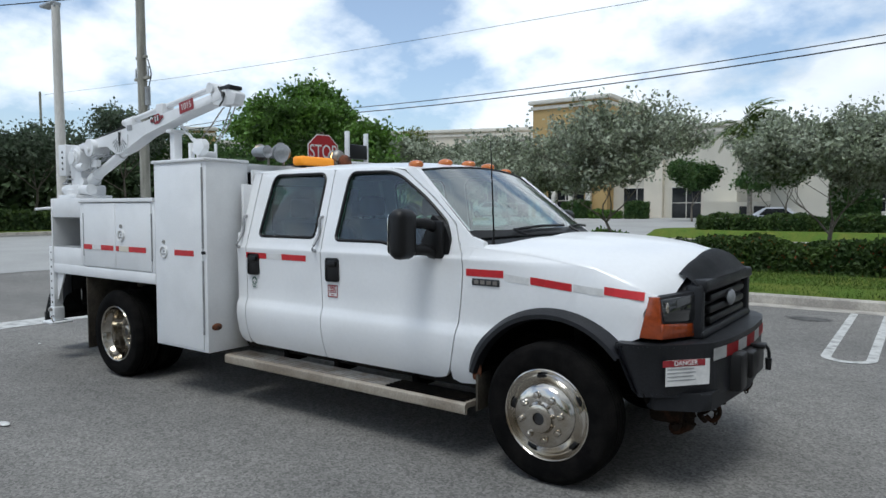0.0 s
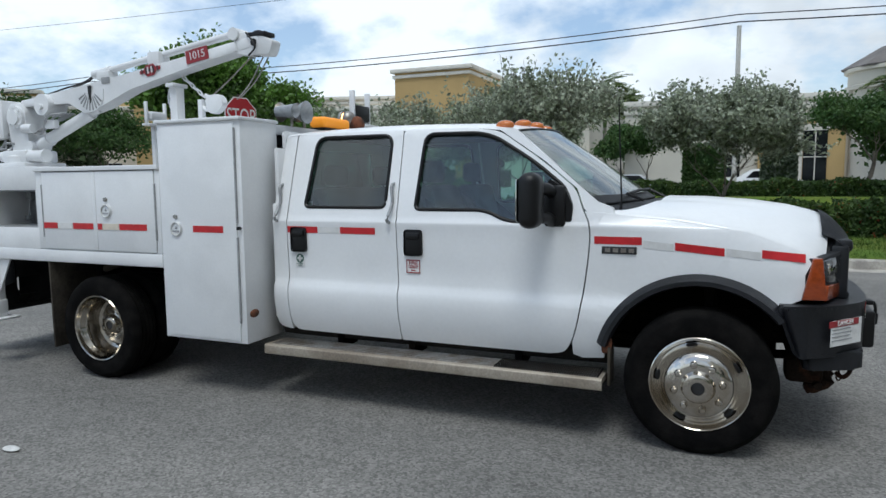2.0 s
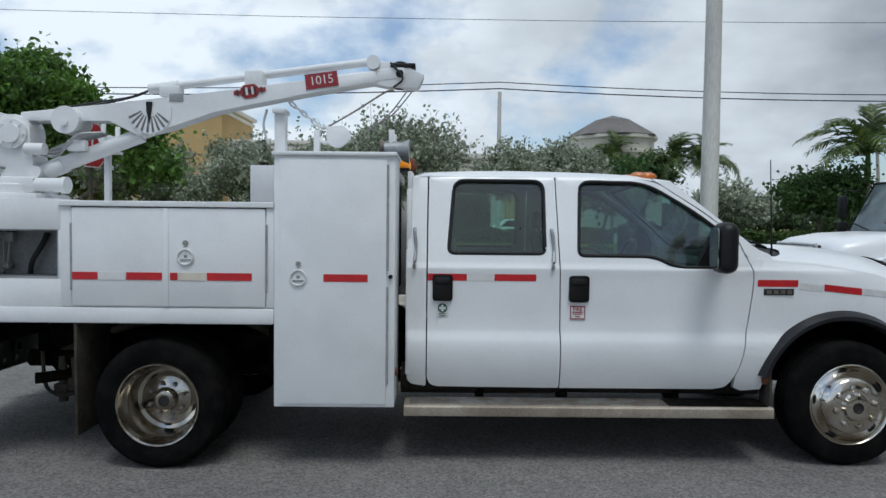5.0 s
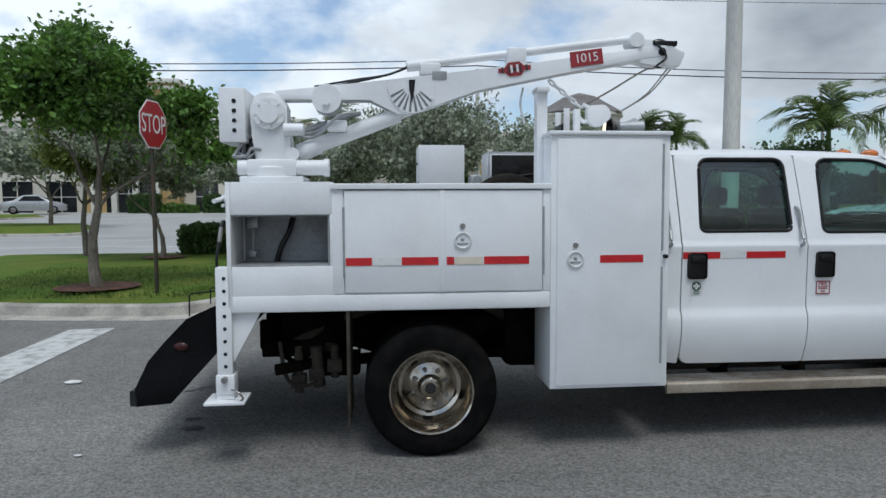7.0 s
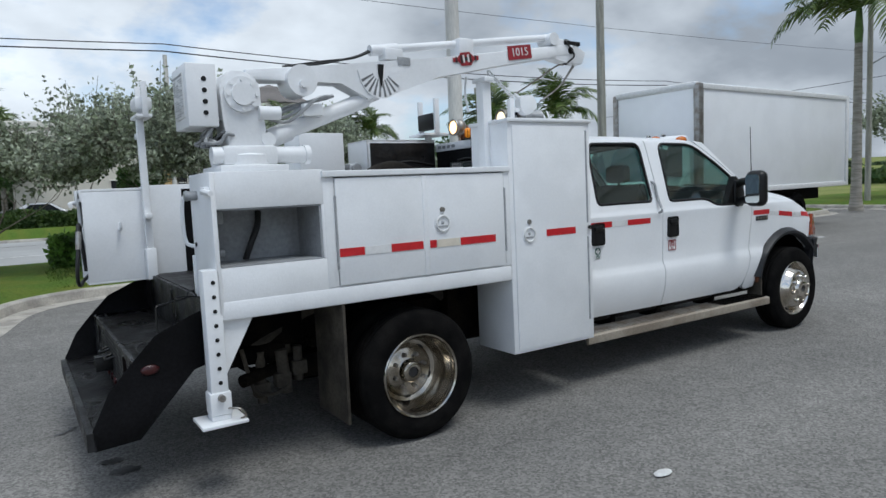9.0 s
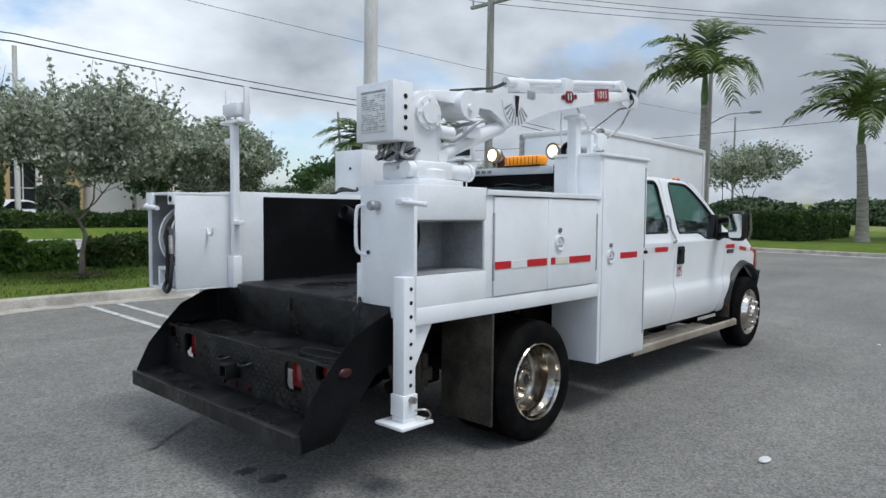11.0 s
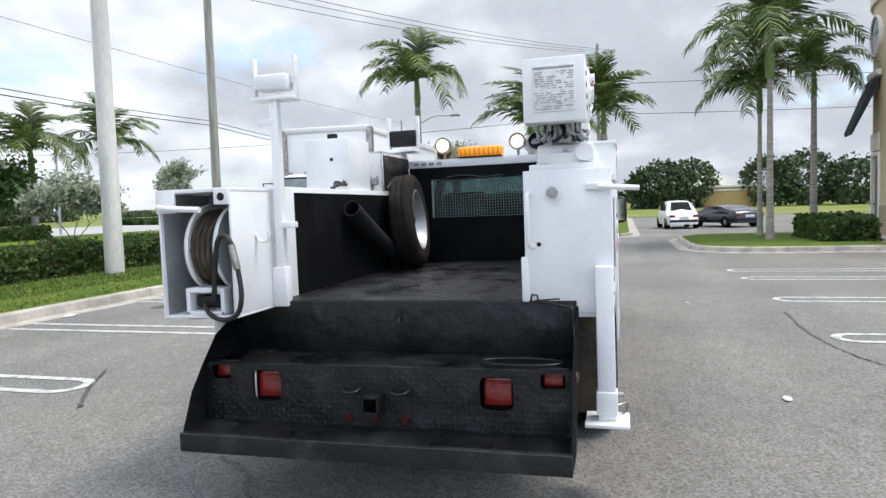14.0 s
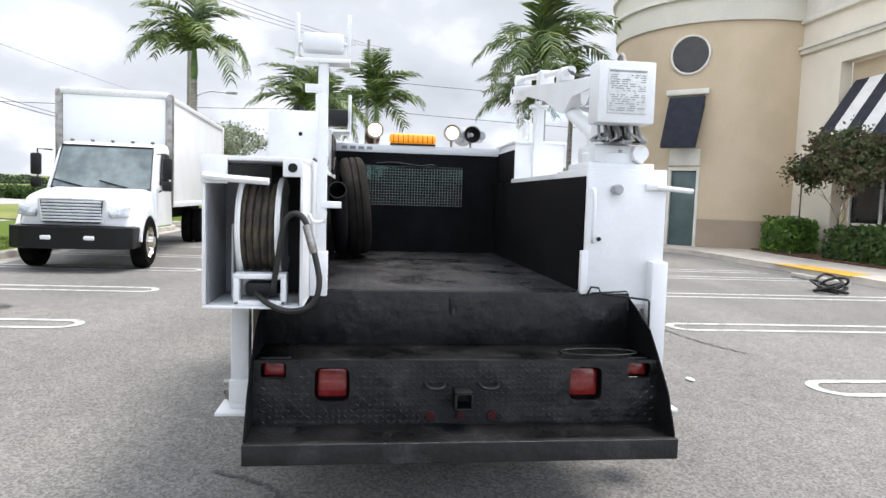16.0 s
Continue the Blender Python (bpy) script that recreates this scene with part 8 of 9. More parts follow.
def d_ring(x, z):
    bm = Bm()
    cyl(bm, (x, -YO - 0.007, z), (x, -YO - 0.013, z), 0.060, seg=32)
    lk = tp("latch_plate", bm, M_BODYW, "white round latch with a D-ring handle")
    bm = Bm()
    tube(bm, [(x + 0.047 * math.cos(a), -YO - 0.018, z + 0.047 * math.sin(a)) for a in span(0, 2 * math.pi, 24)[:-1]], 0.006, 6, close=True)
    tp("latch_ring", bm, M_PALET, "", lk)
    bm = Bm()
    box(bm, (x - 0.035, -YO - 0.017, z - 0.025), (x + 0.035, -YO - 0.012, z - 0.012))
    ball(bm, (x, -YO - 0.014, z + 0.008), 0.012, (1, 0.5, 1), 8, 6)
    tp("latch_bar", bm, M_INK, "", lk)
    bm = Bm()
    cyl(bm, (x, -YO - 0.006, z + 0.088), (x, -YO - 0.022, z + 0.088), 0.016, seg=14)
    tp("keeper", bm, M_DULL, "", lk)


d_ring(0.19, 1.345)
d_ring(0.889, 1.222)
for x0, x1, mt in ((-0.512, -0.357, M_RED), (-0.35, -0.185, M_PALET), (-0.178, 0.043, M_RED), (0.093, 0.139, M_RED), (0.145, 0.315, M_TAPE), (0.322, 0.60, M_RED), (1.046, 1.321, M_RED)):
    bm = Bm()
    box(bm, (x0, -YO - 0.0125, 1.2), (x1, -YO - 0.009, 1.247))
    tp("reflective_tape", bm, mt, "red reflective tape strip" if mt is M_RED else "faded pale tape strip")

# left side: compartments, rear hose box
bm = Bm()
box(bm, (-1.18, 0.745, 0.995), (1.49, YO + 0.03, 1.69), 0.005)
box(bm, (-1.19, 0.74, 0.925), (1.49, YO + 0.03, 1.0), 0.005)
tp("left_compartment", bm, M_BODYW, "white left side compartments")
LX, LR, LI = -1.63, 1.20, 0.755
bm = Bm()
box(bm, (LX, LI, 0.985), (-1.18, LR, 0.998), 0.003)
hosebox = tp("hose_box", bm, M_BODYW, "white open-backed hose reel box")
for lo, hi in (((LX, LI, 1.655), (-1.18, LR, 1.675)), ((LX, LR - 0.014, 0.999), (-1.18, LR, 1.654)), ((LX, LI, 0.999), (-1.18, LI + 0.014, 1.654))):
    bm = Bm()
    box(bm, lo, hi, 0.003)
    tp("hose_box_panel", bm, M_BODYW, "", hosebox)
bm = Bm()
bm2 = Bm()
box(bm2, (LX + 0.02, LI + 0.016, 1.0), (-1.19, LI + 0.02, 1.653))
box(bm2, (-1.205, LI + 0.02, 1.0), (-1.199, LI + 0.2, 1.653))
tp("hose_box_side", bm2, M_LINER, "black inner side of the hose box", hosebox)
for lo, hi in (((LX + 0.02, LR - 0.02, 1.0), (-1.19, LR - 0.016, 1.653)), ((-1.2, LI + 0.02, 1.0), (-1.19, LR - 0.02, 1.653))):
    box(bm, lo, hi)
tp("hose_box_lining", bm, M_GREYIN, "grey inside of the hose box", hosebox)
bm = Bm()
box(bm, (LX - 0.012, LI + 0.004, 1.588), (LX + 0.01, LI + 0.092, 1.672), 0.003)
tp("hose_box_plate", bm, M_BODYW, "", hosebox)
bm = Bm()
cyl(bm, (LX - 0.016, LI + 0.048, 1.628), (LX - 0.010, LI + 0.048, 1.628), 0.021, seg=18)
tp("lens_hole", bm, M_BLACK, "", hosebox)
bm = Bm()
tube(bm, [(LX - 0.01, LR - 0.01, 1.585), (LX - 0.05, LR - 0.08, 1.575), (LX - 0.06, LR - 0.30, 1.562)], 0.016, 8)
box(bm, (LX - 0.012, LR - 0.11, 1.55), (LX + 0.01, LR + 0.002, 1.675), 0.003)
tp("latch_arm", bm, M_BODYW, "white latch arm", hosebox)
# hose reel: axis along y
mr = Matrix.Translation((-1.375, 0.962, 1.35)) @ pose(0, 0, 0, -90, 0, 0)
bm = Bm()
for h in (-0.088, 0.088):
    lathe(bm, [(0.06, h - 0.004), (0.226, h - 0.005), (0.240, h - 0.012), (0.246, h), (0.240, h + 0.012), (0.226, h + 0.005), (0.06, h + 0.004)], mr, 40, close=True)
lathe(bm, [(0.07, -0.088), (0.07, 0.088)], mr, 20)
reel = tp("hose_reel", bm, M_SIGNWHITE, "steel hose reel with side discs", hosebox)
for row, r in enumerate((0.168, 0.198)):
    for k in range(5):
        bm = Bm()
        h = -0.066 + 0.033 * k + (0.01 if row % 2 else 0)
        pts = [mr @ Vector((r * math.cos(a), r * math.sin(a), h + 0.004 * math.sin(a))) for a in span(0, 2 * math.pi, 30)[:-1]]
        tube(bm, pts, 0.0168, 6, close=True)
        tp("hose_winding", bm, M_HOSE, "dusty brown hose wound on the reel", reel)
bm = Bm()
for lo, hi in (((LX + 0.01, 0.83, 1.0), (LX + 0.10, 0.855, 1.13)), ((LX + 0.01, 1.04, 1.0), (LX + 0.10, 1.065, 1.13)), ((LX + 0.01, 0.83, 1.12), (LX + 0.10, 1.065, 1.145)), ((LX + 0.01, 0.83, 0.999), (LX + 0.10, 1.065, 1.02))):
    box(bm, lo, hi, 0.004)
box(bm, (-1.42, 1.102, 1.0), (-1.34, 1.112, 1.36), 0.003)
tp("reel_stand", bm, M_BODYW, "white reel stand", hosebox)
bm = Bm()
box(bm, (LX + 0.03, 0.87, 1.035), (LX + 0.09, 1.02, 1.105), 0.02)
tp("hose_guide", bm, M_BLACK, "black roller guide", hosebox)
bm = Bm()
tube(bm, curve_pts([(LX + 0.05, 0.98, 1.06), (LX - 0.02, 0.90, 1.01), (LX - 0.05, 0.80, 0.985), (LX - 0.07, 0.705, 1.02), (LX - 0.07, 0.675, 1.12), (LX - 0.05, 0.705, 1.27), (LX - 0.04, 0.742, 1.39), (LX - 0.03, 0.79, 1.425), (LX - 0.02, 0.835, 1.38), (LX - 0.01, 0.865, 1.22), (LX, 0.885, 1.08)], 6), 0.0135, 8)
tp("hose_loop", bm, M_CABLE, "black hose loop hanging out of the box", hosebox)
bm = Bm()
cyl(bm, (LX - 0.052, 0.702, 1.25), (LX - 0.04, 0.738, 1.375), 0.019, seg=10)
tp("hose_end", bm, M_DULL, "", hosebox)
# hooks on the inner side
bm = Bm()
tube(bm, curve_pts([(-1.40, LI - 0.002, 1.42), (-1.40, LI - 0.03, 1.38), (-1.40, LI - 0.075, 1.385), (-1.40, LI - 0.085, 1.43)], 5), 0.01, 8)
tp("cable_hook", bm, M_BODYW, "", hosebox)
# work light pole at the left rear
bm = Bm()
box(bm, (-1.235, 0.675, 0.99), (-1.185, 0.725, 2.19), 0.006)
box(bm, (-1.245, 0.665, 0.99), (-1.175, 0.755, 1.22), 0.006)
box(bm, (-1.24, 0.60, 1.445), (-1.19, 0.70, 1.48), 0.004)
box(bm, (-1.24, 0.70, 2.03), (-1.20, 0.79, 2.07), 0.004)
lpole = tp("light_pole", bm, M_BODYW, "white post with a folded work light")
bm = Bm()
for y in (0.575, 0.835):
    box(bm, (-1.205, y - 0.010, 2.185), (-1.165, y + 0.010, 2.43), 0.004)
box(bm, (-1.25, 0.567, 2.175), (-1.14, 0.843, 2.197), 0.005)
tp("light_yoke", bm, M_BODYW, "white forked bracket", lpole)
bm = Bm()
box(bm, (-1.25, 0.600, 2.235), (-1.13, 0.810, 2.325), 0.02)
cyl(bm, (-1.185, 0.58, 2.28), (-1.185, 0.83, 2.28), 0.012, seg=8)
tp("work_light", bm, M_BODYW, "white work light housing", lpole)

# bed
bm = Bm()
box(bm, (-1.19, -YI, 0.985), (1.40, 0.745, 1.02))
tp("bed_floor", bm, M_FLOORBLK, "worn black painted bed floor")
bm = Bm()
for i in range(46):  # raised tread bars
    for j in range(27):
        x, y = -1.14 + 0.055 * i, -0.68 + 0.052 * j
        t = 1 if (i + j) % 2 else -1
        w = Vector((0.016, 0.012 * t, 0))
        n = Vector((-0.005 * t, 0.006, 0))
        c = Vector((x, y, 1.0205))
        v = [bm.verts.new(c - w), bm.verts.new(c + n), bm.verts.new(c + w), bm.verts.new(c - n), bm.verts.new(c + Vector((0, 0, 0.0025)))]
        for k in range(4):
            bm.faces.new((v[k], v[(k + 1) % 4], v[4]))
tp("tread_pattern", bm, M_FLOORBLK, "raised tread pattern of the bed floor")["kind"] = "stuff"
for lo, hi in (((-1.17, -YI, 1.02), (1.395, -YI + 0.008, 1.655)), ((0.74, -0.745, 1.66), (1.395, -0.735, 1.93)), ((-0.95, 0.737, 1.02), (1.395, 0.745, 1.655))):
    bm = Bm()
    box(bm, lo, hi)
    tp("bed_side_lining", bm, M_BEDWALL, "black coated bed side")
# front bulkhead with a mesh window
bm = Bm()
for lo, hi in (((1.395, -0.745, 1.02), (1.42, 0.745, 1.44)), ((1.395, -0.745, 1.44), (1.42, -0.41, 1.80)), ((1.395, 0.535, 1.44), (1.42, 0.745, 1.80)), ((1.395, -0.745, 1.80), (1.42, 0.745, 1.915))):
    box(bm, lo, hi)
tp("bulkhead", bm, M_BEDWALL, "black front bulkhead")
bm = Bm()
for k in range(38):
    y = -0.405 + 0.94 * k / 37
    box(bm, (1.404, y - 0.0022, 1.44), (1.409, y + 0.0022, 1.80))
for k in range(15):
    z = 1.445 + 0.35 * k / 14
    box(bm, (1.407, -0.41, z - 0.0022), (1.412, 0.535, z + 0.0022))
tp("mesh_screen", bm, M_MESH, "grey wire mesh window guard")
bm = Bm()
box(bm, (1.385, -0.79, 1.912), (1.445, 0.75, 1.985), 0.006)
tp("rack_beam", bm, M_BODYW, "white rack beam across the bulkhead")
for k in range(4):
    bm = Bm()
    box(bm, (1.381, 0.42 + 0.075 * k, 1.935), (1.386, 0.47 + 0.075 * k, 1.962))
    tp("beam_slot", bm, M_GREYIN)
bm = Bm()
tube(bm, curve_pts([(1.385, 0.38, 1.815), (1.37, 0.2, 1.825), (1.37, 0, 1.80), (1.375, -0.12, 1.815), (1.385, -0.18, 1.79)], 6), 0.008, 6)
tp("bulkhead_cable", bm, M_CABLE)
# beacon, lamps, horns on the rack
bm = Bm()
box(bm, (1.37, -0.15, 1.985), (1.53, 0.26, 2.0), 0.005)
tp("beacon_base", bm, M_BLACK, "black beacon base")
bm = Bm()
box(bm, (1.375, -0.155, 2.0), (1.525, 0.265, 2.09), 0.03, 3)
bcn = tp("amber_beacon", bm, M_AMBERLIT, "lit amber light bar")
for k in range(9):
    bm = Bm()
    y = -0.12 + 0.044 * k
    box(bm, (1.369, y - 0.004, 2.008), (1.376, y + 0.004, 2.078), 0.002)
    tp("lens_rib", bm, M_AMBER, "", bcn)
for y in (0.40, -0.30):
    bm = Bm()
    ball(bm, (1.43, y, 2.11), 0.074, (0.8, 1, 1), 18, 12)
    lathe(bm, [(0.058, -0.012), (0.074, -0.012), (0.078, 0.0), (0.074, 0.014), (0.058, 0.012)], Matrix.Translation((1.372, y, 2.11)) @ pose(0, 0, 0, 0, -90, 0), 28, close=True)
    cyl(bm, (1.43, y, 1.98), (1.43, y, 2.05), 0.012, seg=8)
    wl2 = tp("spot_lamp", bm, M_DULL, "round steel work lamp")
    bm = Bm()
    lathe(bm, [(0.0, 0.008), (0.04, 0.006), (0.056, 0.0), (0.058, -0.01)], Matrix.Translation((1.366, y, 2.11)) @ pose(0, 0, 0, 0, -90, 0), 24)
    tp("lamp_lens", bm, M_LAMPHOT if y > 0 else M_LAMPLIT, "lit warm lens", wl2)
bm = Bm()
lathe(bm, [(0.0, -0.05), (0.035, -0.05), (0.036, 0.02), (0.05, 0.06), (0.075, 0.10), (0.078, 0.105), (0.070, 0.10), (0.03, 0.03), (0.0, 0.03)], Matrix.Translation((1.44, -0.48, 2.10)) @ pose(0, 0, 0, 0, -90, 0), 28)
cyl(bm, (1.44, -0.48, 1.98), (1.44, -0.48, 2.05), 0.012, seg=8)
horn = tp("alarm_horn", bm, M_DULL, "grey alarm horn")
bm = Bm()
lathe(bm, [(0.0, 0.045), (0.03, 0.045), (0.071, 0.106), (0.068, 0.108), (0.028, 0.05), (0.0, 0.05)], Matrix.Translation((1.44, -0.48, 2.10)) @ pose(0, 0, 0, 0, -90, 0), 28)
tp("horn_cone", bm, M_BLACK, "black cone inside the horn", horn)
bm = Bm()
ball(bm, (1.39, -0.48, 2.10), 0.02, (1, 1, 1), 12, 8)
tp("horn_plug", bm, M_PALET, "pale plug in the middle of the horn", horn)
for y, rr in ((-0.42, 0.085), (-0.57, 0.05)):
    bm = Bm()
    lathe(bm, [(0.0, -0.10), (0.04, -0.10), (0.045, -0.03), (rr, 0.06), (rr + 0.004, 0.07), (rr - 0.01, 0.06), (0.0, 0.0)], Matrix.Translation((1.47, y, 2.095)) @ pose(0, 0, 0, 0, 90, 0), 28)
    tp("front_lamp", bm, M_GALV, "grey forward work lamp")
bm = Bm()
ball(bm, (1.50, 0.42, 2.06), 0.07, (1, 1, 1.1), 16, 10)
tp("dome_lamp", bm, M_RUST, "brown dome lamp")
# second folded work light at the left front
bm = Bm()
box(bm, (1.30, 0.745, 1.69), (1.35, 0.795, 2.06), 0.005)
box(bm, (1.20, 0.62, 2.06), (1.46, 0.92, 2.085), 0.004)
for y in (0.62, 0.905):
    box(bm, (1.31, y - 0.008, 2.08), (1.36, y + 0.02, 2.40), 0.004)
lp2 = tp("light_bracket", bm, M_BODYW, "white work light bracket")
bm = Bm()
box(bm, (1.29, 0.64, 2.12), (1.37, 0.90, 2.27), 0.015)
tp("work_light", bm, M_BLACK, "black work light", lp2)
# boxes on the left compartment
bm = Bm()
box(bm, (0.04, 0.78, 1.69), (0.45, 1.15, 2.09), 0.006)
bx = tp("control_cabinet", bm, M_BODYW, "white steel box on the left side")
bm = Bm()
ball(bm, (0.036, 0.93, 1.93), 0.014, (0.6, 1, 1), 10, 8)
tp("box_latch", bm, M_BLACK, "", bx)
bm = Bm()
cyl(bm, (0.12, 0.95, 2.09), (0.12, 0.95, 2.13), 0.04, seg=14)
tp("filler_cap", bm, M_BLACK, "", bx)
bm = Bm()
for lo, hi in (((0.66, 0.75, 1.69), (1.38, 0.77, 2.03)), ((0.66, 0.75, 2.01), (1.38, 1.15, 2.03)), ((0.66, 0.75, 1.69), (0.68, 1.15, 2.03)), ((0.66, 1.13, 1.69), (1.38, 1.15, 2.03)), ((1.36, 0.75, 1.69), (1.38, 1.15, 2.03))):
    box(bm, lo, hi, 0.003)
tb = tp("top_box", bm, M_BODYW, "white top box with a black side")
bm = Bm()
box(bm, (0.69, 0.742, 1.70), (1.37, 0.749, 2.0))
tp("box_side", bm, M_LINER, "black box side", tb)
bm = Bm()
tube(bm, curve_pts([(0.72, 0.738, 1.71), (0.9, 0.735, 1.80), (1.1, 0.735, 1.83), (1.35, 0.738, 1.79)], 6), 0.009, 6)
tp("box_cable", bm, M_CABLE, "", tb)
bm = Bm()
box(bm, (0.5, 0.80, 1.69), (0.62, 0.95, 1.83), 0.03)
cyl(bm, (0.56, 0.8, 1.78), (0.56, 0.76, 1.78), 0.04)
tp("pump_motor", bm, M_GALV, "small grey motor")
for k in range(3):
    bm = Bm()
    tube(bm, curve_pts([(-0.28 + 0.03 * k, 0.80, 1.70), (-0.15, 0.78 + 0.02 * k, 1.725 + 0.012 * k), (0.0, 0.80, 1.73), (0.04, 0.84, 1.76)], 6), 0.009, 6)
    tp("hydraulic_hose", bm, M_CABLE, "short black hydraulic hose")

# diagonal pipe in the bed
bm = Bm()
lathe(bm, [(0.055, 0.0), (0.06, 0.0), (0.06, 1.1), (0.0, 1.1)], Matrix.Translation((-0.25, 0.66, 1.55)) @ Vector((0.92, 0.0, -0.42)).to_track_quat("Z", "Y").to_matrix().to_4x4(), 20)
tp("bed_pipe", bm, M_PLASTIC, "dark steel tube leaning along the bed side")

# ---- black rear step ----
SY = 0.985
prof = [(-1.18, 1.0), (-1.306, 0.955), (-1.494, 0.871), (-1.62, 0.74), (-1.73, 0.614), (-1.815, 0.44), (-1.815, 0.33), (-1.60, 0.345), (-1.314, 0.66), (-1.18, 0.70)]
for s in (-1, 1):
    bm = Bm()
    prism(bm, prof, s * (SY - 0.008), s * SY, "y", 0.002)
    # blacker, duller than the step: the shade of the sides is in the colour
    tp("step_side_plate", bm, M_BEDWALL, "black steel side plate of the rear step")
bm = Bm()
box(bm, (-1.215, -SY + 0.008, 0.735), (-1.195, SY - 0.008, 1.018), 0.003)
tp("step_riser", bm, M_LINER, "black riser below the bed")
bm = Bm()
g2 = lambda u, v: (-1.20 - 0.40 * u, v * (SY - 0.008), 0.735 + 0.004 * math.sin(v * 9) * u * (1 - u) * 3 - 0.004 * u)
grid(bm, span(0, 1, 8), span(-1, 1, 30), g2)
bmesh.ops.solidify(bm, geom=bm.faces[:], thickness=0.01)
tp("step_shelf", bm, M_LINER, "dented black upper step")
# face with lamp openings
LAMPS = [(s * 0.615, 0.625, 0.082, 0.082, "tail") for s in (-1, 1)] + [(s * 0.885, 0.690, 0.058, 0.038, "mark") for s in (-1, 1)]
bm = Bm()
outer = [(-SY + 0.008, 0.42), (SY - 0.008, 0.42), (SY - 0.008, 0.742), (-SY + 0.008, 0.742)]
holes = [rounded([(cy - w, cz - h), (cy + w, cz - h), (cy + w, cz + h), (cy - w, cz + h)], min(w, h) * 0.5, 5) for cy, cz, w, h, _ in LAMPS]
holes.append([(-0.035, 0.535), (0.035, 0.535), (0.035, 0.60), (-0.035, 0.60)])
panel(bm, outer, holes, lambda a, b: 0.0, (), (), 0.02, 1)
for v in bm.verts:
    a, y, z = v.co
    v.co = (-1.604 + (0.02 if abs(y) > 0.001 else 0) + 0.0, a, z)
tp("step_face", bm, M_LINER, "black tread-plate face with lamp openings")
bm = Bm()
for i in range(66):
    for j in range(11):
        y, z = -0.955 + 0.029 * i, 0.445 + 0.027 * j
        if any(abs(y - cy) < w + 0.02 and abs(z - cz) < h + 0.02 for cy, cz, w, h, _ in LAMPS) or (abs(y) < 0.06 and 0.51 < z < 0.62):
            continue
        t = 1 if (i + j) % 2 else -1
        c, w, n = Vector((-1.6045, y, z)), Vector((0, 0.010, 0.008 * t)), Vector((0, -0.003 * t, 0.004))
        v = [bm.verts.new(c - w), bm.verts.new(c + n), bm.verts.new(c + w), bm.verts.new(c - n), bm.verts.new(c + Vector((-0.003, 0, 0)))]
        for k in range(4):
            bm.faces.new((v[k], v[(k + 1) % 4], v[4]))
tp("tread_pattern", bm, M_LINER, "raised tread pattern of the step face")["kind"] = "stuff"
for cy, cz, w, h, kd in LAMPS:
    bm = Bm()
    box(bm, (-1.566, cy - w * 0.86, cz - h * 0.86), (-1.536, cy + w * 0.86, cz + h * 0.86), 0.012)
    tp("tail_lamp" if kd == "tail" else "rear_marker_lamp", bm, M_REDLENS, "red square tail lamp" if kd == "tail" else "red rear marker lamp")
    bm = Bm()
    box(bm, (-1.536, cy - w * 1.25, cz - h * 1.3), (-1.52, cy + w * 1.25, cz + h * 1.3), 0.006)
    tp("lamp_housing", bm, M_BLACK)
bm = Bm()
grid(bm, span(0, 1, 3), span(-1, 1, 24), lambda u, v: (-1.604 - 0.215 * u, v * (SY - 0.004), 0.432 - 0.012 * u + 0.004 * math.sin(v * 13 + u * 3)))
bmesh.ops.solidify(bm, geom=bm.faces[:], thickness=0.01)
tp("lower_step", bm, M_FLOORBLK, "scuffed black lower step")
bm = Bm()
prism(bm, rounded([(-1.845, 0.335), (-1.845, 0.43), (-1.805, 0.43), (-1.805, 0.335)], 0.006, 3), -SY, SY, "y")
tp("bumper_lip", bm, M_LINER, "black bumper lip")
bm = Bm()
for lo, hi in (((-1.70, -0.045, 0.522), (-1.58, -0.033, 0.612)), ((-1.70, 0.033, 0.522), (-1.58, 0.045, 0.612)), ((-1.70, -0.045, 0.522), (-1.58, 0.045, 0.534)), ((-1.70, -0.045, 0.600), (-1.58, 0.045, 0.612))):
    box(bm, lo, hi, 0.002)
tp("hitch_receiver", bm, M_BLACK, "black square hitch receiver")
for y in (-0.13, 0.13):
    bm = Bm()
    tube(bm, curve_pts([(-1.60, y - 0.05, 0.632), (-1.645, y - 0.035, 0.62), (-1.655, y, 0.615), (-1.645, y + 0.035, 0.62), (-1.60, y + 0.05, 0.632)], 5), 0.008, 8)
    tp("chain_loop", bm, M_BLACK, "small black safety chain loop")
for y in (-0.15, 0.0, 0.15):
    bm = Bm()
    cyl(bm, (-1.60, y, 0.475), (-1.618, y, 0.475), 0.022, seg=16)
    tp("cluster_lamp", bm, M_REDDARK, "small dark red lamp")
bm = Bm()
ball(bm, (-1.53, -SY - 0.004, 0.700), 0.038, (1.2, 0.35, 0.7), 16, 10)
tp("side_marker_lamp", bm, M_REDDARK, "red side marker lamp")
bm = Bm()
box(bm, (-1.225, -0.02, 0.90), (-1.213, 0.02, 0.985), 0.004)
cyl(bm, (-1.22, 0, 0.90), (-1.22, 0, 0.93), 0.018, 0.008, 10)
tp("latch_tab", bm, M_BLACK)
bm = Bm()
tube(bm, [(-1.47 + 0.075 * math.sin(a), -0.72 + 0.20 * math.cos(a), 0.752) for a in span(0, 2 * math.pi, 28)[:-1]], 0.005, 6, close=True)
tube(bm, [(-1.22, -0.74, 1.02), (-1.235, -0.75, 1.055), (-1.27, -0.78, 1.055), (-1.28, -0.79, 1.025), (-1.47, -0.972, 1.022), (-1.475, -0.976, 1.016), (-1.478, -0.977, 0.885)], 0.0055, 6)
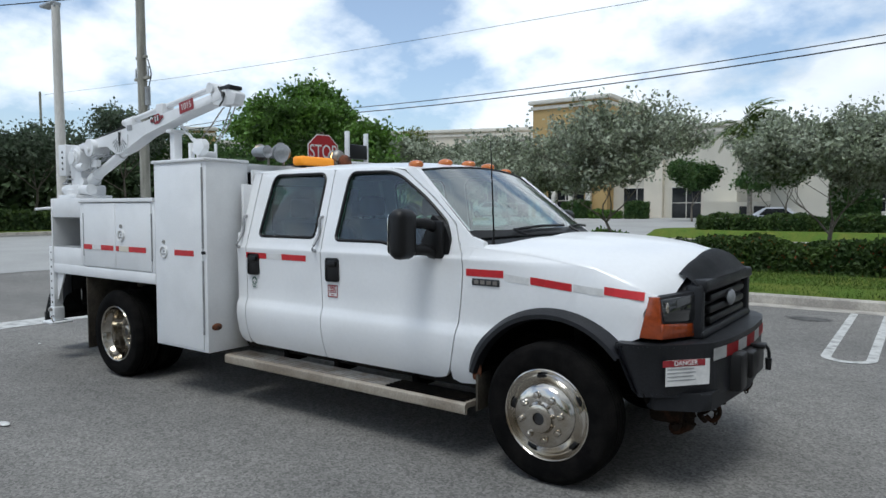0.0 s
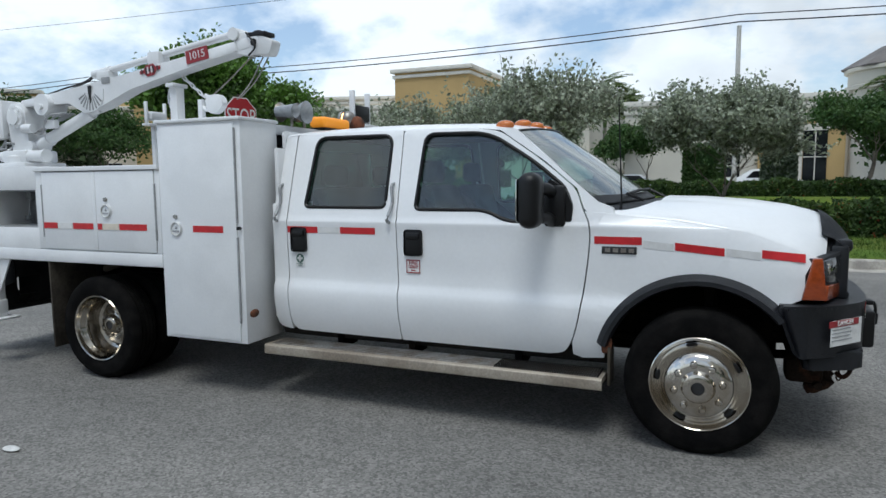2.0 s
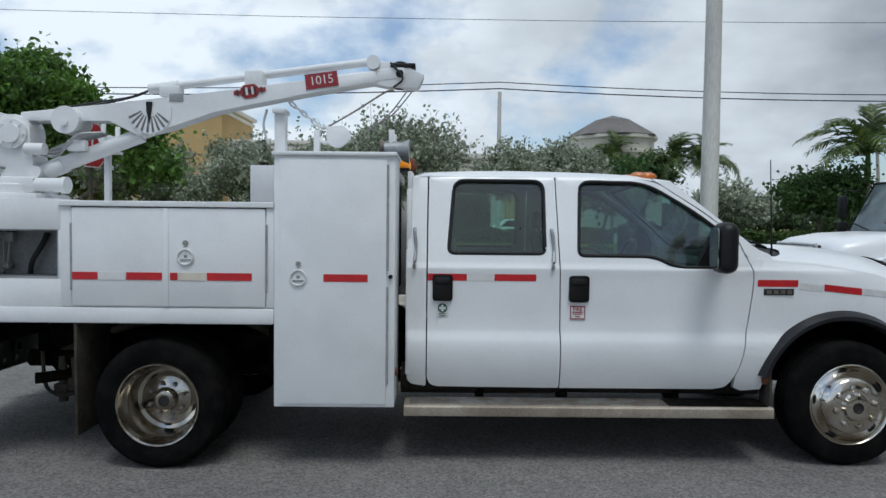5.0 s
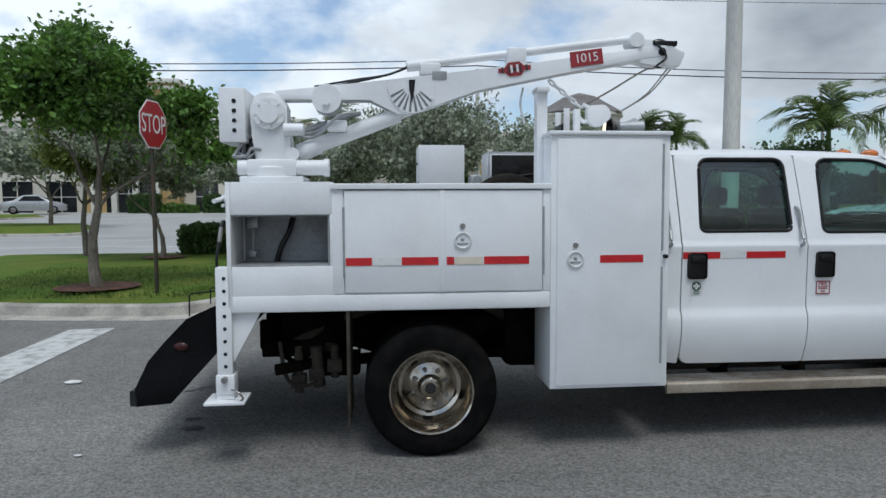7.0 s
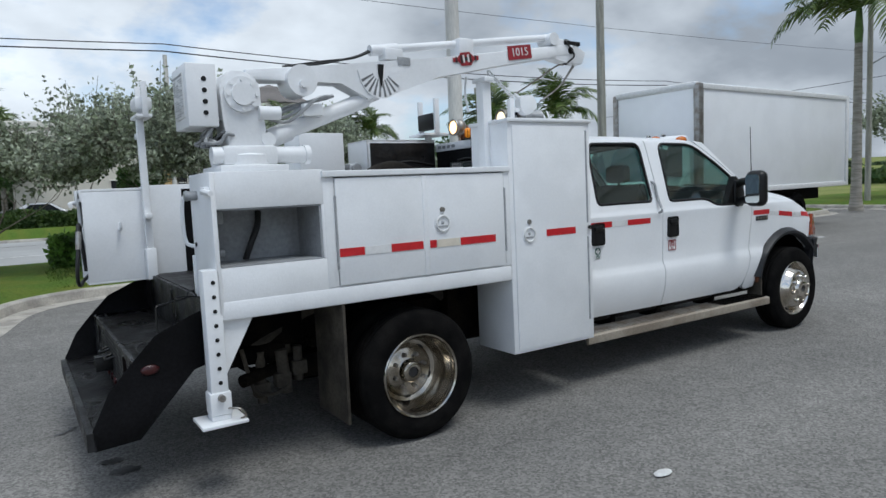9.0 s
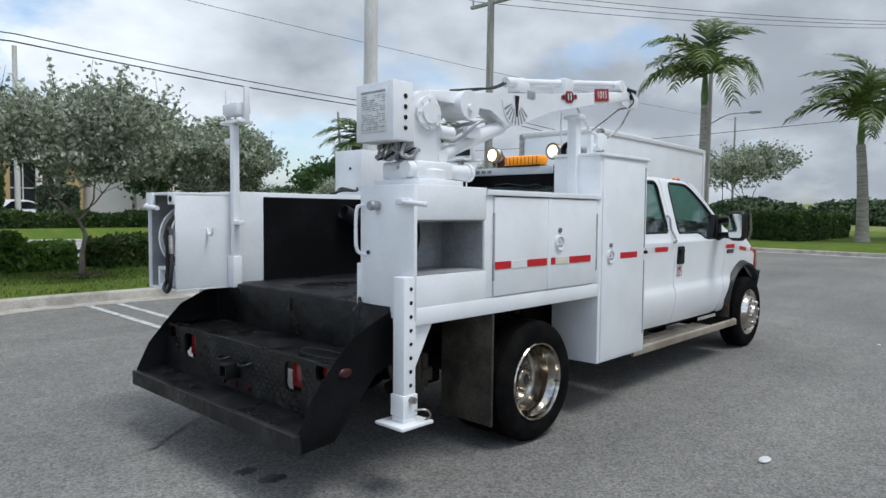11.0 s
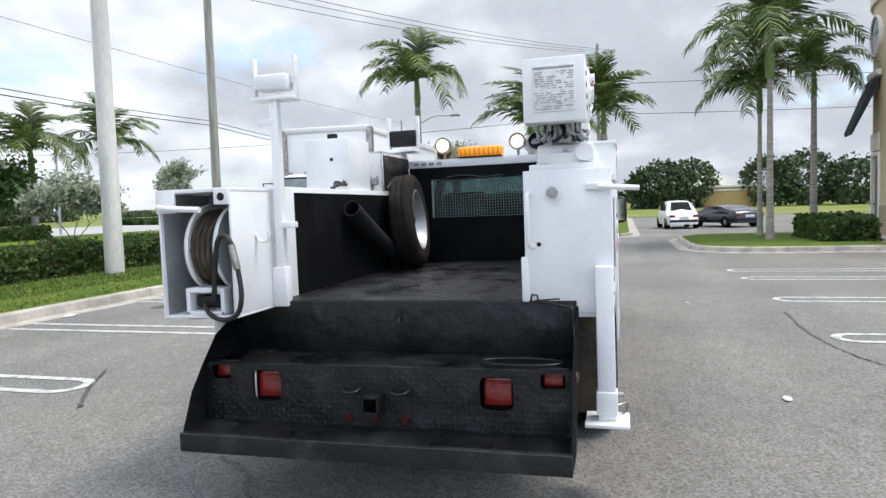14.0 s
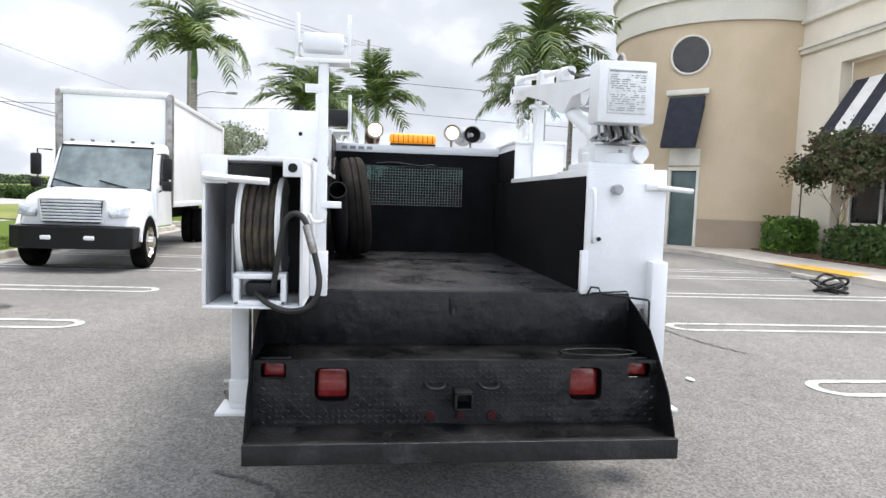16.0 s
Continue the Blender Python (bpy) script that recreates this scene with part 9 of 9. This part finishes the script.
tube(bm, [(-1.22, -0.76, 1.02), (-1.36, -0.90, 1.05), (-1.365, -0.905, 1.04), (-1.367, -0.907, 0.95)], 0.0045, 6)
tp("wire_rod", bm, M_BLACK, "bent thin black rod hoop")

# ---- outriggers ----
for s in (-1, 1):
    y0, y1 = s * 1.165, s * 1.075
    if s > 0:
        y0, y1 = s * 1.14, s * 1.05
    bm = Bm()
    box(bm, (-1.275, min(y0, y1), 0.44), (-1.185, max(y0, y1), 1.20), 0.008)
    leg = tp("outrigger", bm, M_BODYW, "white steel outrigger leg with pin holes")
    for k in range(9):
        bm = Bm()
        z = 1.135 - 0.075 * k
        cyl(bm, (-1.225, y0 + s * 0.001, z), (-1.225, y0 + s * 0.003, z), 0.011, seg=12)
        tp("pin_hole", bm, M_BLACK, "", leg)
    bm = Bm()
    box(bm, (-1.285, min(y0, y1) - 0.008, 0.44), (-1.175, max(y0, y1) + 0.008, 0.56), 0.008)
    tp("leg_socket", bm, M_BODYW, "", leg)
    bm = Bm()
    box(bm, (-1.345, (y0 + y1) / 2 - 0.11, 0.392), (-1.11, (y0 + y1) / 2 + 0.11, 0.41), 0.004)
    box(bm, (-1.28, min(y0, y1), 0.41), (-1.18, max(y0, y1), 0.44), 0.004)
    tp("foot_plate", bm, M_BODYW, "flat white foot plate", leg)
    bm = Bm()
    tube(bm, curve_pts([(-1.20, y0, 0.47), (-1.15, y0 + s * 0.05, 0.47), (-1.12, y0 + s * 0.05, 0.43), (-1.15, y0 + s * 0.02, 0.40)], 4), 0.006, 6)
    cyl(bm, (-1.23, y0, 0.535), (-1.23, y0 + s * 0.04, 0.535), 0.018, seg=12)
    tp("leg_pin", bm, M_DULL, "", leg)
    bm = Bm()
    prism(bm, [(-1.19, 0.93), (-1.19, 0.62), (-1.02, 0.93)], (y0 + y1) / 2 - 0.006, (y0 + y1) / 2 + 0.006)
    tp("leg_gusset", bm, M_BODYW, "", leg)

# details of the right rear panel
bm = Bm()
tube(bm, curve_pts([(-1.205, -0.745, 1.585), (-1.25, -0.74, 1.57), (-1.26, -0.74, 1.45), (-1.25, -0.74, 1.33), (-1.205, -0.76, 1.30)], 5), 0.011, 8)
tp("grab_handle", bm, M_BODYW, "white grab handle")
bm = Bm()
cyl(bm, (-1.205, -0.87, 1.585), (-1.255, -0.87, 1.585), 0.026, seg=16)
cyl(bm, (-1.255, -0.87, 1.585), (-1.27, -0.87, 1.585), 0.03, 0.024, 16)
tp("plug_socket", bm, M_GALV, "grey connector socket")
bm = Bm()
cyl(bm, (-1.205, -0.79, 1.315), (-1.212, -0.79, 1.315), 0.012, seg=12)
tp("bolt_hole", bm, M_BLACK)
bm = Bm()
box(bm, (-1.23, -1.15, 1.588), (-1.20, -1.04, 1.625), 0.006)
tube(bm, [(-1.225, -1.10, 1.605), (-1.235, -1.30, 1.588)], 0.014, 8)
tp("latch_arm", bm, M_BODYW, "white latch arm")
# inside the cubby
bm = Bm()
box(bm, (-1.14, -0.87, 1.42), (-1.07, -0.81, 1.49), 0.008)
tube(bm, [(-1.105, -0.85, 1.42), (-1.105, -0.87, 1.27)], 0.006, 6)
box(bm, (-1.13, -0.90, 1.24), (-1.08, -0.85, 1.28), 0.008)
tp("socket_box", bm, M_GALV, "small grey outlet with a hanging plug")
bm = Bm()
tube(bm, curve_pts([(-0.86, -0.83, 1.48), (-0.88, -0.86, 1.40), (-0.93, -0.88, 1.30), (-0.96, -0.86, 1.21)], 5), 0.018, 8)
tp("control_lever", bm, M_CABLE, "black lever with worn bands")

# ---- crane ----
CY = -0.93
bm = Bm()
box(bm, (-1.13, -1.12, 1.70), (-0.76, -0.74, 1.735), 0.006)
lathe(bm, [(0.0, 1.73), (0.17, 1.73), (0.17, 1.79), (0.15, 1.80), (0.0, 1.80)], Matrix.Translation((-0.95, CY, 0)), 32)
box(bm, (-1.10, CY - 0.15, 1.735), (-0.80, CY + 0.15, 1.84), 0.02)
base = tp("crane_base", bm, M_BODYW, "white crane turret base")
bm = Bm()
cyl(bm, (-1.15, CY - 0.10, 1.79), (-0.62, CY - 0.10, 1.79), 0.046)
cyl(bm, (-0.64, CY - 0.10, 1.79), (-0.61, CY - 0.10, 1.79), 0.054)
tp("swing_motor", bm, M_BODYW, "", base)
for k in range(6):
    bm = Bm()
    a = math.pi * k / 3
    cyl(bm, (-0.95 + 0.155 * math.cos(a), CY + 0.155 * math.sin(a), 1.79), (-0.95 + 0.155 * math.cos(a), CY + 0.155 * math.sin(a), 1.81), 0.012, seg=6)
    tp("bolt", bm, M_GALV, "", base)
bm = Bm()
prism(bm, rounded([(-1.05, 1.82), (-0.85, 1.82), (-0.84, 1.96), (-0.86, 2.02), (-0.86, 2.18), (-0.92, 2.24), (-1.04, 2.24), (-1.08, 2.16), (-1.07, 1.98)], 0.03, 3), CY - 0.085, CY + 0.085, "y", 0.01)
mast = tp("crane_mast", bm, M_BODYW, "white crane mast")
bm = Bm()
cyl(bm, (-0.965, CY - 0.11, 2.115), (-0.965, CY + 0.11, 2.115), 0.095, seg=32)
cyl(bm, (-0.965, CY - 0.125, 2.115), (-0.965, CY - 0.10, 2.115), 0.06, seg=24)
for k in range(8):
    a = math.pi * k / 4
    cyl(bm, (-0.965 + 0.078 * math.cos(a), CY - 0.118, 2.115 + 0.078 * math.sin(a)), (-0.965 + 0.078 * math.cos(a), CY - 0.10, 2.115 + 0.078 * math.sin(a)), 0.01, seg=6)
tp("gearbox", bm, M_BODYW, "round bolted gear housing", mast)
bm = Bm()
cyl(bm, (-0.88, CY - 0.09, 2.02), (-0.76, CY - 0.09, 2.02), 0.038)
cyl(bm, (-0.62, CY - 0.115, 2.205), (-0.62, CY + 0.06, 2.205), 0.088, seg=32)
cyl(bm, (-0.62, CY - 0.135, 2.185), (-0.62, CY - 0.10, 2.185), 0.022, seg=14)
tp("winch_drum", bm, M_BODYW, "white winch drum cover", mast)
# control box behind the mast
bm = Bm()
box(bm, (-1.255, -1.05, 1.94), (-1.10, -0.735, 2.265), 0.008)
cbx = tp("crane_control_box", bm, M_BODYW, "white control box with a load chart")
bm = Bm()
box(bm, (-1.262, -1.0, 1.99), (-1.254, -0.785, 2.225), 0.002)
tp("load_chart", bm, M_STICKW, "white printed load chart", cbx)
rc = random.Random(4)
bm = Bm()
box(bm, (-1.2645, -0.995, 2.205), (-1.261, -0.79, 2.215))
for k in range(17):
    z = 2.19 - 0.0115 * k
    y = -0.99
    while y < -0.80:
        w = rc.uniform(0.01, 0.05)
        if rc.random() < 0.7:
            box(bm, (-1.2645, y, z - 0.003), (-1.261, min(y + w, -0.795), z + 0.001))
        y += w + 0.012
tp("chart_print", bm, M_INK, "unreadable grey print", cbx)["kind"] = "stuff"
for k in range(4):
    bm = Bm()
    cyl(bm, (-1.165 + 0.0, -1.049, 2.185 - 0.058 * k), (-1.165, -1.054, 2.185 - 0.058 * k), 0.013, seg=14)
    tp("box_plug", bm, M_BLACK, "", cbx)
for k in range(16):
    bm = Bm()
    yy = -1.0 + 0.0135 * k
    a, b, c = rc.uniform(-0.03, 0.03), rc.uniform(-0.03, 0.03), rc.uniform(0, 0.045)
    tube(bm, curve_pts([(-1.10 + rc.uniform(-0.04, 0.04), yy, 1.99), (-1.145 + a * 0.7, yy + b, 1.91 - c), (-1.15 + b, yy - 0.02 + a, 1.868 - c * 0.5), (-1.10, yy + 0.04 * (1 if k % 2 else -1), 1.846 + c * 0.5), (-1.07, yy - 0.03 + b, 1.872 + c), (-1.02, CY + 0.010 * (k - 8), 1.90)], 5), rc.choice((0.006, 0.008, 0.010)), 6)
    tp("hydraulic_hose", bm, (M_INK, M_CABLE, M_GALV)[k % 3], "thin grey hydraulic hose", cbx)
# main boom: tapered box
bm = Bm()
boom = [(-0.93, 2.20), (-0.93, 2.258), (-0.35, 2.318), (0.35, 2.405), (1.34, 2.548), (1.36, 2.475), (0.85, 2.385), (0.32, 2.275), (-0.02, 2.155), (-0.19, 2.115), (-0.36, 2.215), (-0.60, 2.205)]
prism(bm, boom, CY - 0.065, CY + 0.065, "y", 0.008)
mboom = tp("crane_boom", bm, M_BODYW, "white crane boom arm")
bm = Bm()
box(bm, (0.9, -0.055, -0.04), (1.55, 0.055, 0.035), 0.008, m=Matrix.Translation((0.0, CY, 2.325)) @ pose(0, 0, 0, 0, -8.2, 0))
tp("extension_boom", bm, M_BODYW, "inner extension boom", mboom)
bm = Bm()
cyl(bm, (-0.10, CY, 2.428), (1.32, CY, 2.618), 0.026)
cyl(bm, (-0.13, CY, 2.424), (0.06, CY, 2.449), 0.034)
box(bm, (0.50, CY - 0.06, 2.41), (0.62, CY + 0.06, 2.545), 0.015)
box(bm, (-0.05, CY - 0.05, 2.37), (0.08, CY + 0.05, 2.44), 0.01)
cyl(bm, (1.33, CY - 0.07, 2.60), (1.33, CY + 0.07, 2.60), 0.045)
tp("extension_cylinder", bm, M_BODYW, "white extension cylinder on top", mboom)
bm = Bm()
cyl(bm, (-0.70, CY, 1.93), (-0.18, CY, 2.125), 0.048)
cyl(bm, (-0.80, CY, 1.885), (-0.68, CY, 1.935), 0.056)
cyl(bm, (-0.20, CY, 2.115), (-0.10, CY, 2.155), 0.03)
cyl(bm, (-0.83, CY - 0.09, 1.875), (-0.83, CY + 0.09, 1.875), 0.04)
box(bm, (-0.62, CY - 0.10, 2.01), (-0.50, CY - 0.05, 2.08), 0.01)
tp("lift_cylinder", bm, M_BODYW, "white lift cylinder", mboom)
# angle indicator fan
bm = Bm()
ic = Vector((-0.10, CY - 0.066, 2.245))
fan = [(ic.x - 0.155, 2.29)] + [(ic.x + 0.145 * math.cos(a), 2.275 + 0.165 * math.sin(a) * 0.9) for a in span(radians(195), radians(340), 14)] + [(ic.x + 0.14, 2.30)]
prism(bm, fan, CY - 0.072, CY - 0.066)
tp("angle_indicator", bm, M_BODYW, "white boom angle indicator fan", mboom)
for k in range(9):
    a = radians(200 + 16 * k)
    bm = Bm()
    p0, p1 = Vector((ic.x, CY - 0.0735, 2.30)), Vector((ic.x + 0.14 * math.cos(a), CY - 0.0735, 2.275 + 0.14 * math.sin(a)))
    d = (p1 - p0).normalized()
    q = p0 + (p1 - p0) * 0.4
    w = Vector((-d.z, 0, d.x)) * 0.004
    v = [bm.verts.new(q - w), bm.verts.new(q + w), bm.verts.new(p1 + w * 2), bm.verts.new(p1 - w * 2)]
    bm.faces.new(v)
    bmesh.ops.solidify(bm, geom=bm.faces[:], thickness=0.001)
    tp("indicator_mark", bm, M_INK, "", mboom)
bm = Bm()
prism(bm, [(ic.x - 0.02, 2.33), (ic.x + 0.02, 2.33), (ic.x + 0.012, 2.26), (ic.x, 2.19), (ic.x - 0.018, 2.27)], CY - 0.079, CY - 0.074)
tp("indicator_pointer", bm, M_BLACK, "black pointer", mboom)
# plain maker's emblem: red lozenge with dark bars, red number plate
mb = Matrix.Translation((0.54, CY - 0.069, 2.405)) @ pose(0, 0, 0, 90, 0, 0) @ pose(0, 0, 0, 0, 0, 8) @ Matrix.Diagonal((0.74, 0.74, 1, 1))
bm = Bm()
box(bm, (-0.14, -0.018, 0), (0.14, 0.018, 0.003), m=mb)
v = [bm.verts.new(mb @ Vector(p)) for p in ((-0.10, 0, 0.002), (-0.05, 0.058, 0.002), (0.05, 0.058, 0.002), (0.10, 0, 0.002), (0.05, -0.058, 0.002), (-0.05, -0.058, 0.002))]
bm.faces.new(v)
tp("boom_emblem", bm, M_STICKRED, "red lozenge emblem with dark bars", mboom)
for dx, w, h in ((-0.105, 0.014, 0.05), (-0.05, 0.016, 0.07), (0.0, 0.03, 0.03), (0.05, 0.016, 0.07), (0.105, 0.014, 0.05)):
    bm = Bm()
    box(bm, (dx - w / 2, -h / 2, 0.003), (dx + w / 2, h / 2, 0.006), m=mb)
    tp("emblem_bar", bm, M_BADGE, "", mboom)
for dx in (-0.025, 0.025):
    bm = Bm()
    box(bm, (dx - 0.009, -0.03, 0.003), (dx + 0.009, 0.036, 0.006), m=mb)
    tp("emblem_bar", bm, M_STICKW, "", mboom)
mb2 = Matrix.Translation((1.00, CY - 0.069, 2.483)) @ pose(0, 0, 0, 90, 0, 0) @ pose(0, 0, 0, 0, 0, 8)
bm = Bm()
box(bm, (-0.105, -0.05, 0), (0.105, 0.045, 0.003), m=mb2)
tp("number_plate", bm, M_STICKRED, "red plate with white numerals", mboom)
lettering("numerals", "1015", 0.078, M_STICKW, mboom, mb2 @ Matrix.Translation((0, -0.003, 0.004)))
bm = Bm()
box(bm, (0.025, CY - 0.070, 2.335), (0.115, CY - 0.066, 2.385), 0.002, m=None)
tp("data_plate", bm, M_INK, "grey data plate", mboom)
# boom head with sheave, hook and cable
bm = Bm()
prism(bm, rounded([(1.30, 2.47), (1.42, 2.45), (1.62, 2.435), (1.66, 2.53), (1.50, 2.60), (1.36, 2.615)], 0.02, 3), CY - 0.05, CY + 0.05, "y", 0.008)
tp("boom_head", bm, M_BODYW, "white boom head", mboom)
bm = Bm()
lathe(bm, [(0.02, -0.02), (0.085, -0.022), (0.092, -0.01), (0.08, 0.0), (0.092, 0.01), (0.085, 0.022), (0.02, 0.02)], Matrix.Translation((1.50, CY, 2.53)) @ pose(0, 0, 0, 90, 0, 0), 28, close=True)
cyl(bm, (1.50, CY - 0.06, 2.53), (1.50, CY + 0.06, 2.53), 0.025)
box(bm, (1.44, CY - 0.057, 2.57), (1.60, CY + 0.057, 2.60), 0.005)
tp("sheave", bm, M_BLACK, "dark cable sheave", mboom)
bm = Bm()
tube(bm, curve_pts([(1.46, CY - 0.02, 2.43), (1.40, CY, 2.42), (1.20, CY + 0.03, 2.30), (1.02, CY + 0.05, 2.20)], 6), 0.006, 6)
tube(bm, curve_pts([(1.58, CY, 2.43), (1.45, CY + 0.02, 2.28), (1.28, CY + 0.05, 2.17)], 6), 0.005, 6)
tube(bm, curve_pts([(1.55, CY - 0.02, 2.43), (1.42, CY, 2.27), (1.26, CY + 0.04, 2.16)], 6), 0.005, 6)
tp("winch_cable", bm, M_DULL, "slack steel winch cable", mboom)
bm = Bm()
for k in range(6):
    p = Vector((0.80 + 0.035 * k, CY + 0.01, 2.335 - 0.028 * k))
    tube(bm, [p + Vector((0.024 * math.cos(a), (0.014 if k % 2 else 0) * math.sin(a), (0.0 if k % 2 else 0.014) * math.sin(a) - 0.016 * math.cos(a))) for a in span(0, 2 * math.pi, 12)[:-1]], 0.006, 6, close=True)
tube(bm, curve_pts([(1.00, CY, 2.20), (1.05, CY, 2.17), (1.06, CY, 2.12), (1.01, CY, 2.09), (0.97, CY, 2.12)], 5), 0.014, 8)
tp("chain_hook", bm, M_BODYW, "painted chain and hook", mboom)
bm = Bm()
prism(bm, rounded([(1.02, 2.19), (1.15, 2.20), (1.19, 2.12), (1.10, 2.05), (1.03, 2.08)], 0.03, 4), CY - 0.03, CY + 0.03, "y", 0.008)
tp("snatch_block", bm, M_BODYW, "white snatch block", mboom)
for hp in ([(-0.70, CY - 0.02, 2.29), (-0.45, CY - 0.02, 2.335), (-0.25, CY - 0.01, 2.37), (-0.10, CY, 2.43)], [(-0.60, CY + 0.03, 2.30), (-0.40, CY + 0.02, 2.34), (-0.22, CY + 0.02, 2.385), (-0.10, CY + 0.02, 2.44)],
           [(1.44, CY - 0.06, 2.60), (1.52, CY - 0.07, 2.50), (1.46, CY - 0.065, 2.44)]):
    bm = Bm()
    tube(bm, curve_pts(hp, 6), 0.007, 6)
    tp("boom_hose", bm, M_CABLE, "black hydraulic line on the boom", mboom)
for dy in (0.02, -0.03, 0.0, -0.06):
    bm = Bm()
    tube(bm, curve_pts([(-0.84, CY + dy, 2.0), (-0.7, CY + dy, 2.04 + dy), (-0.55, CY + dy * 2, 2.10), (-0.42, CY + dy, 2.13)], 5), 0.010, 6)
    tp("mast_hose", bm, M_GALV, "grey hoses beside the lift cylinder", mboom)
# boom rest post and cradle
bm = Bm()
box(bm, (0.69, CY - 0.04, 1.69), (0.76, CY + 0.04, 2.30), 0.006)
box(bm, (0.685, CY - 0.075, 2.27), (0.765, CY + 0.075, 2.30), 0.006)
tp("boom_rest", bm, M_BODYW, "white boom rest post")
bm = Bm()
tube(bm, curve_pts([(0.62, CY + 0.05, 2.31), (0.60, CY + 0.04, 2.2), (0.63, CY + 0.05, 2.08)], 5), 0.008, 6)
tp("rest_strap", bm, M_BODYW)
bm = Bm()
box(bm, (0.94, CY - 0.02, 2.008), (0.98, CY + 0.02, 2.17), 0.004)
tp("cable_stake", bm, M_BODYW, "short white stake on the cabinet")

# ---- spare wheel lying upright in the bed ----
spare = thing("spare_wheel", "black spare truck tyre with a white rim standing in the bed", "wheel", at=pose(0.80, 0.575, 1.42, 0, 0, 0))
m = pose(0, 0, 0, 84, 0, 6) @ Matrix.Diagonal((1, 1, 0.86, 1))
bm = Bm()
R = 0.395
lathe(bm, [(0.255, -0.10), (0.30, -0.115), (0.36, -0.108), (R - 0.01, -0.09), (R, -0.065), (R, -0.035), (R - 0.01, -0.032), (R - 0.01, -0.024), (R, -0.02), (R, 0.02), (R - 0.01, 0.024), (R - 0.01, 0.032), (R, 0.035), (R, 0.065), (R - 0.01, 0.09), (0.36, 0.108), (0.30, 0.115), (0.255, 0.10)], m, 56)
part("tyre", bm, M_DUSTYR, spare)
bm = Bm()
lathe(bm, [(0.262, 0.102), (0.255, 0.105), (0.24, 0.085), (0.225, 0.02), (0.20, -0.01), (0.15, 0.005), (0.11, 0.01), (0.11, -0.02)], m, 48)
part("rim", bm, M_GALV, spare, "pale grey steel rim")
for k in range(6):
    a = 2 * math.pi * k / 6
    bm = Bm()
    ball(bm, (0, 0, 0), 0.03, (0.9, 1.1, 0.2), 12, 8)
    bm.transform(m @ Matrix.Translation((0.185 * math.cos(a), 0.185 * math.sin(a), 0.004)))
    part("slot", bm, M_BLACK, spare)
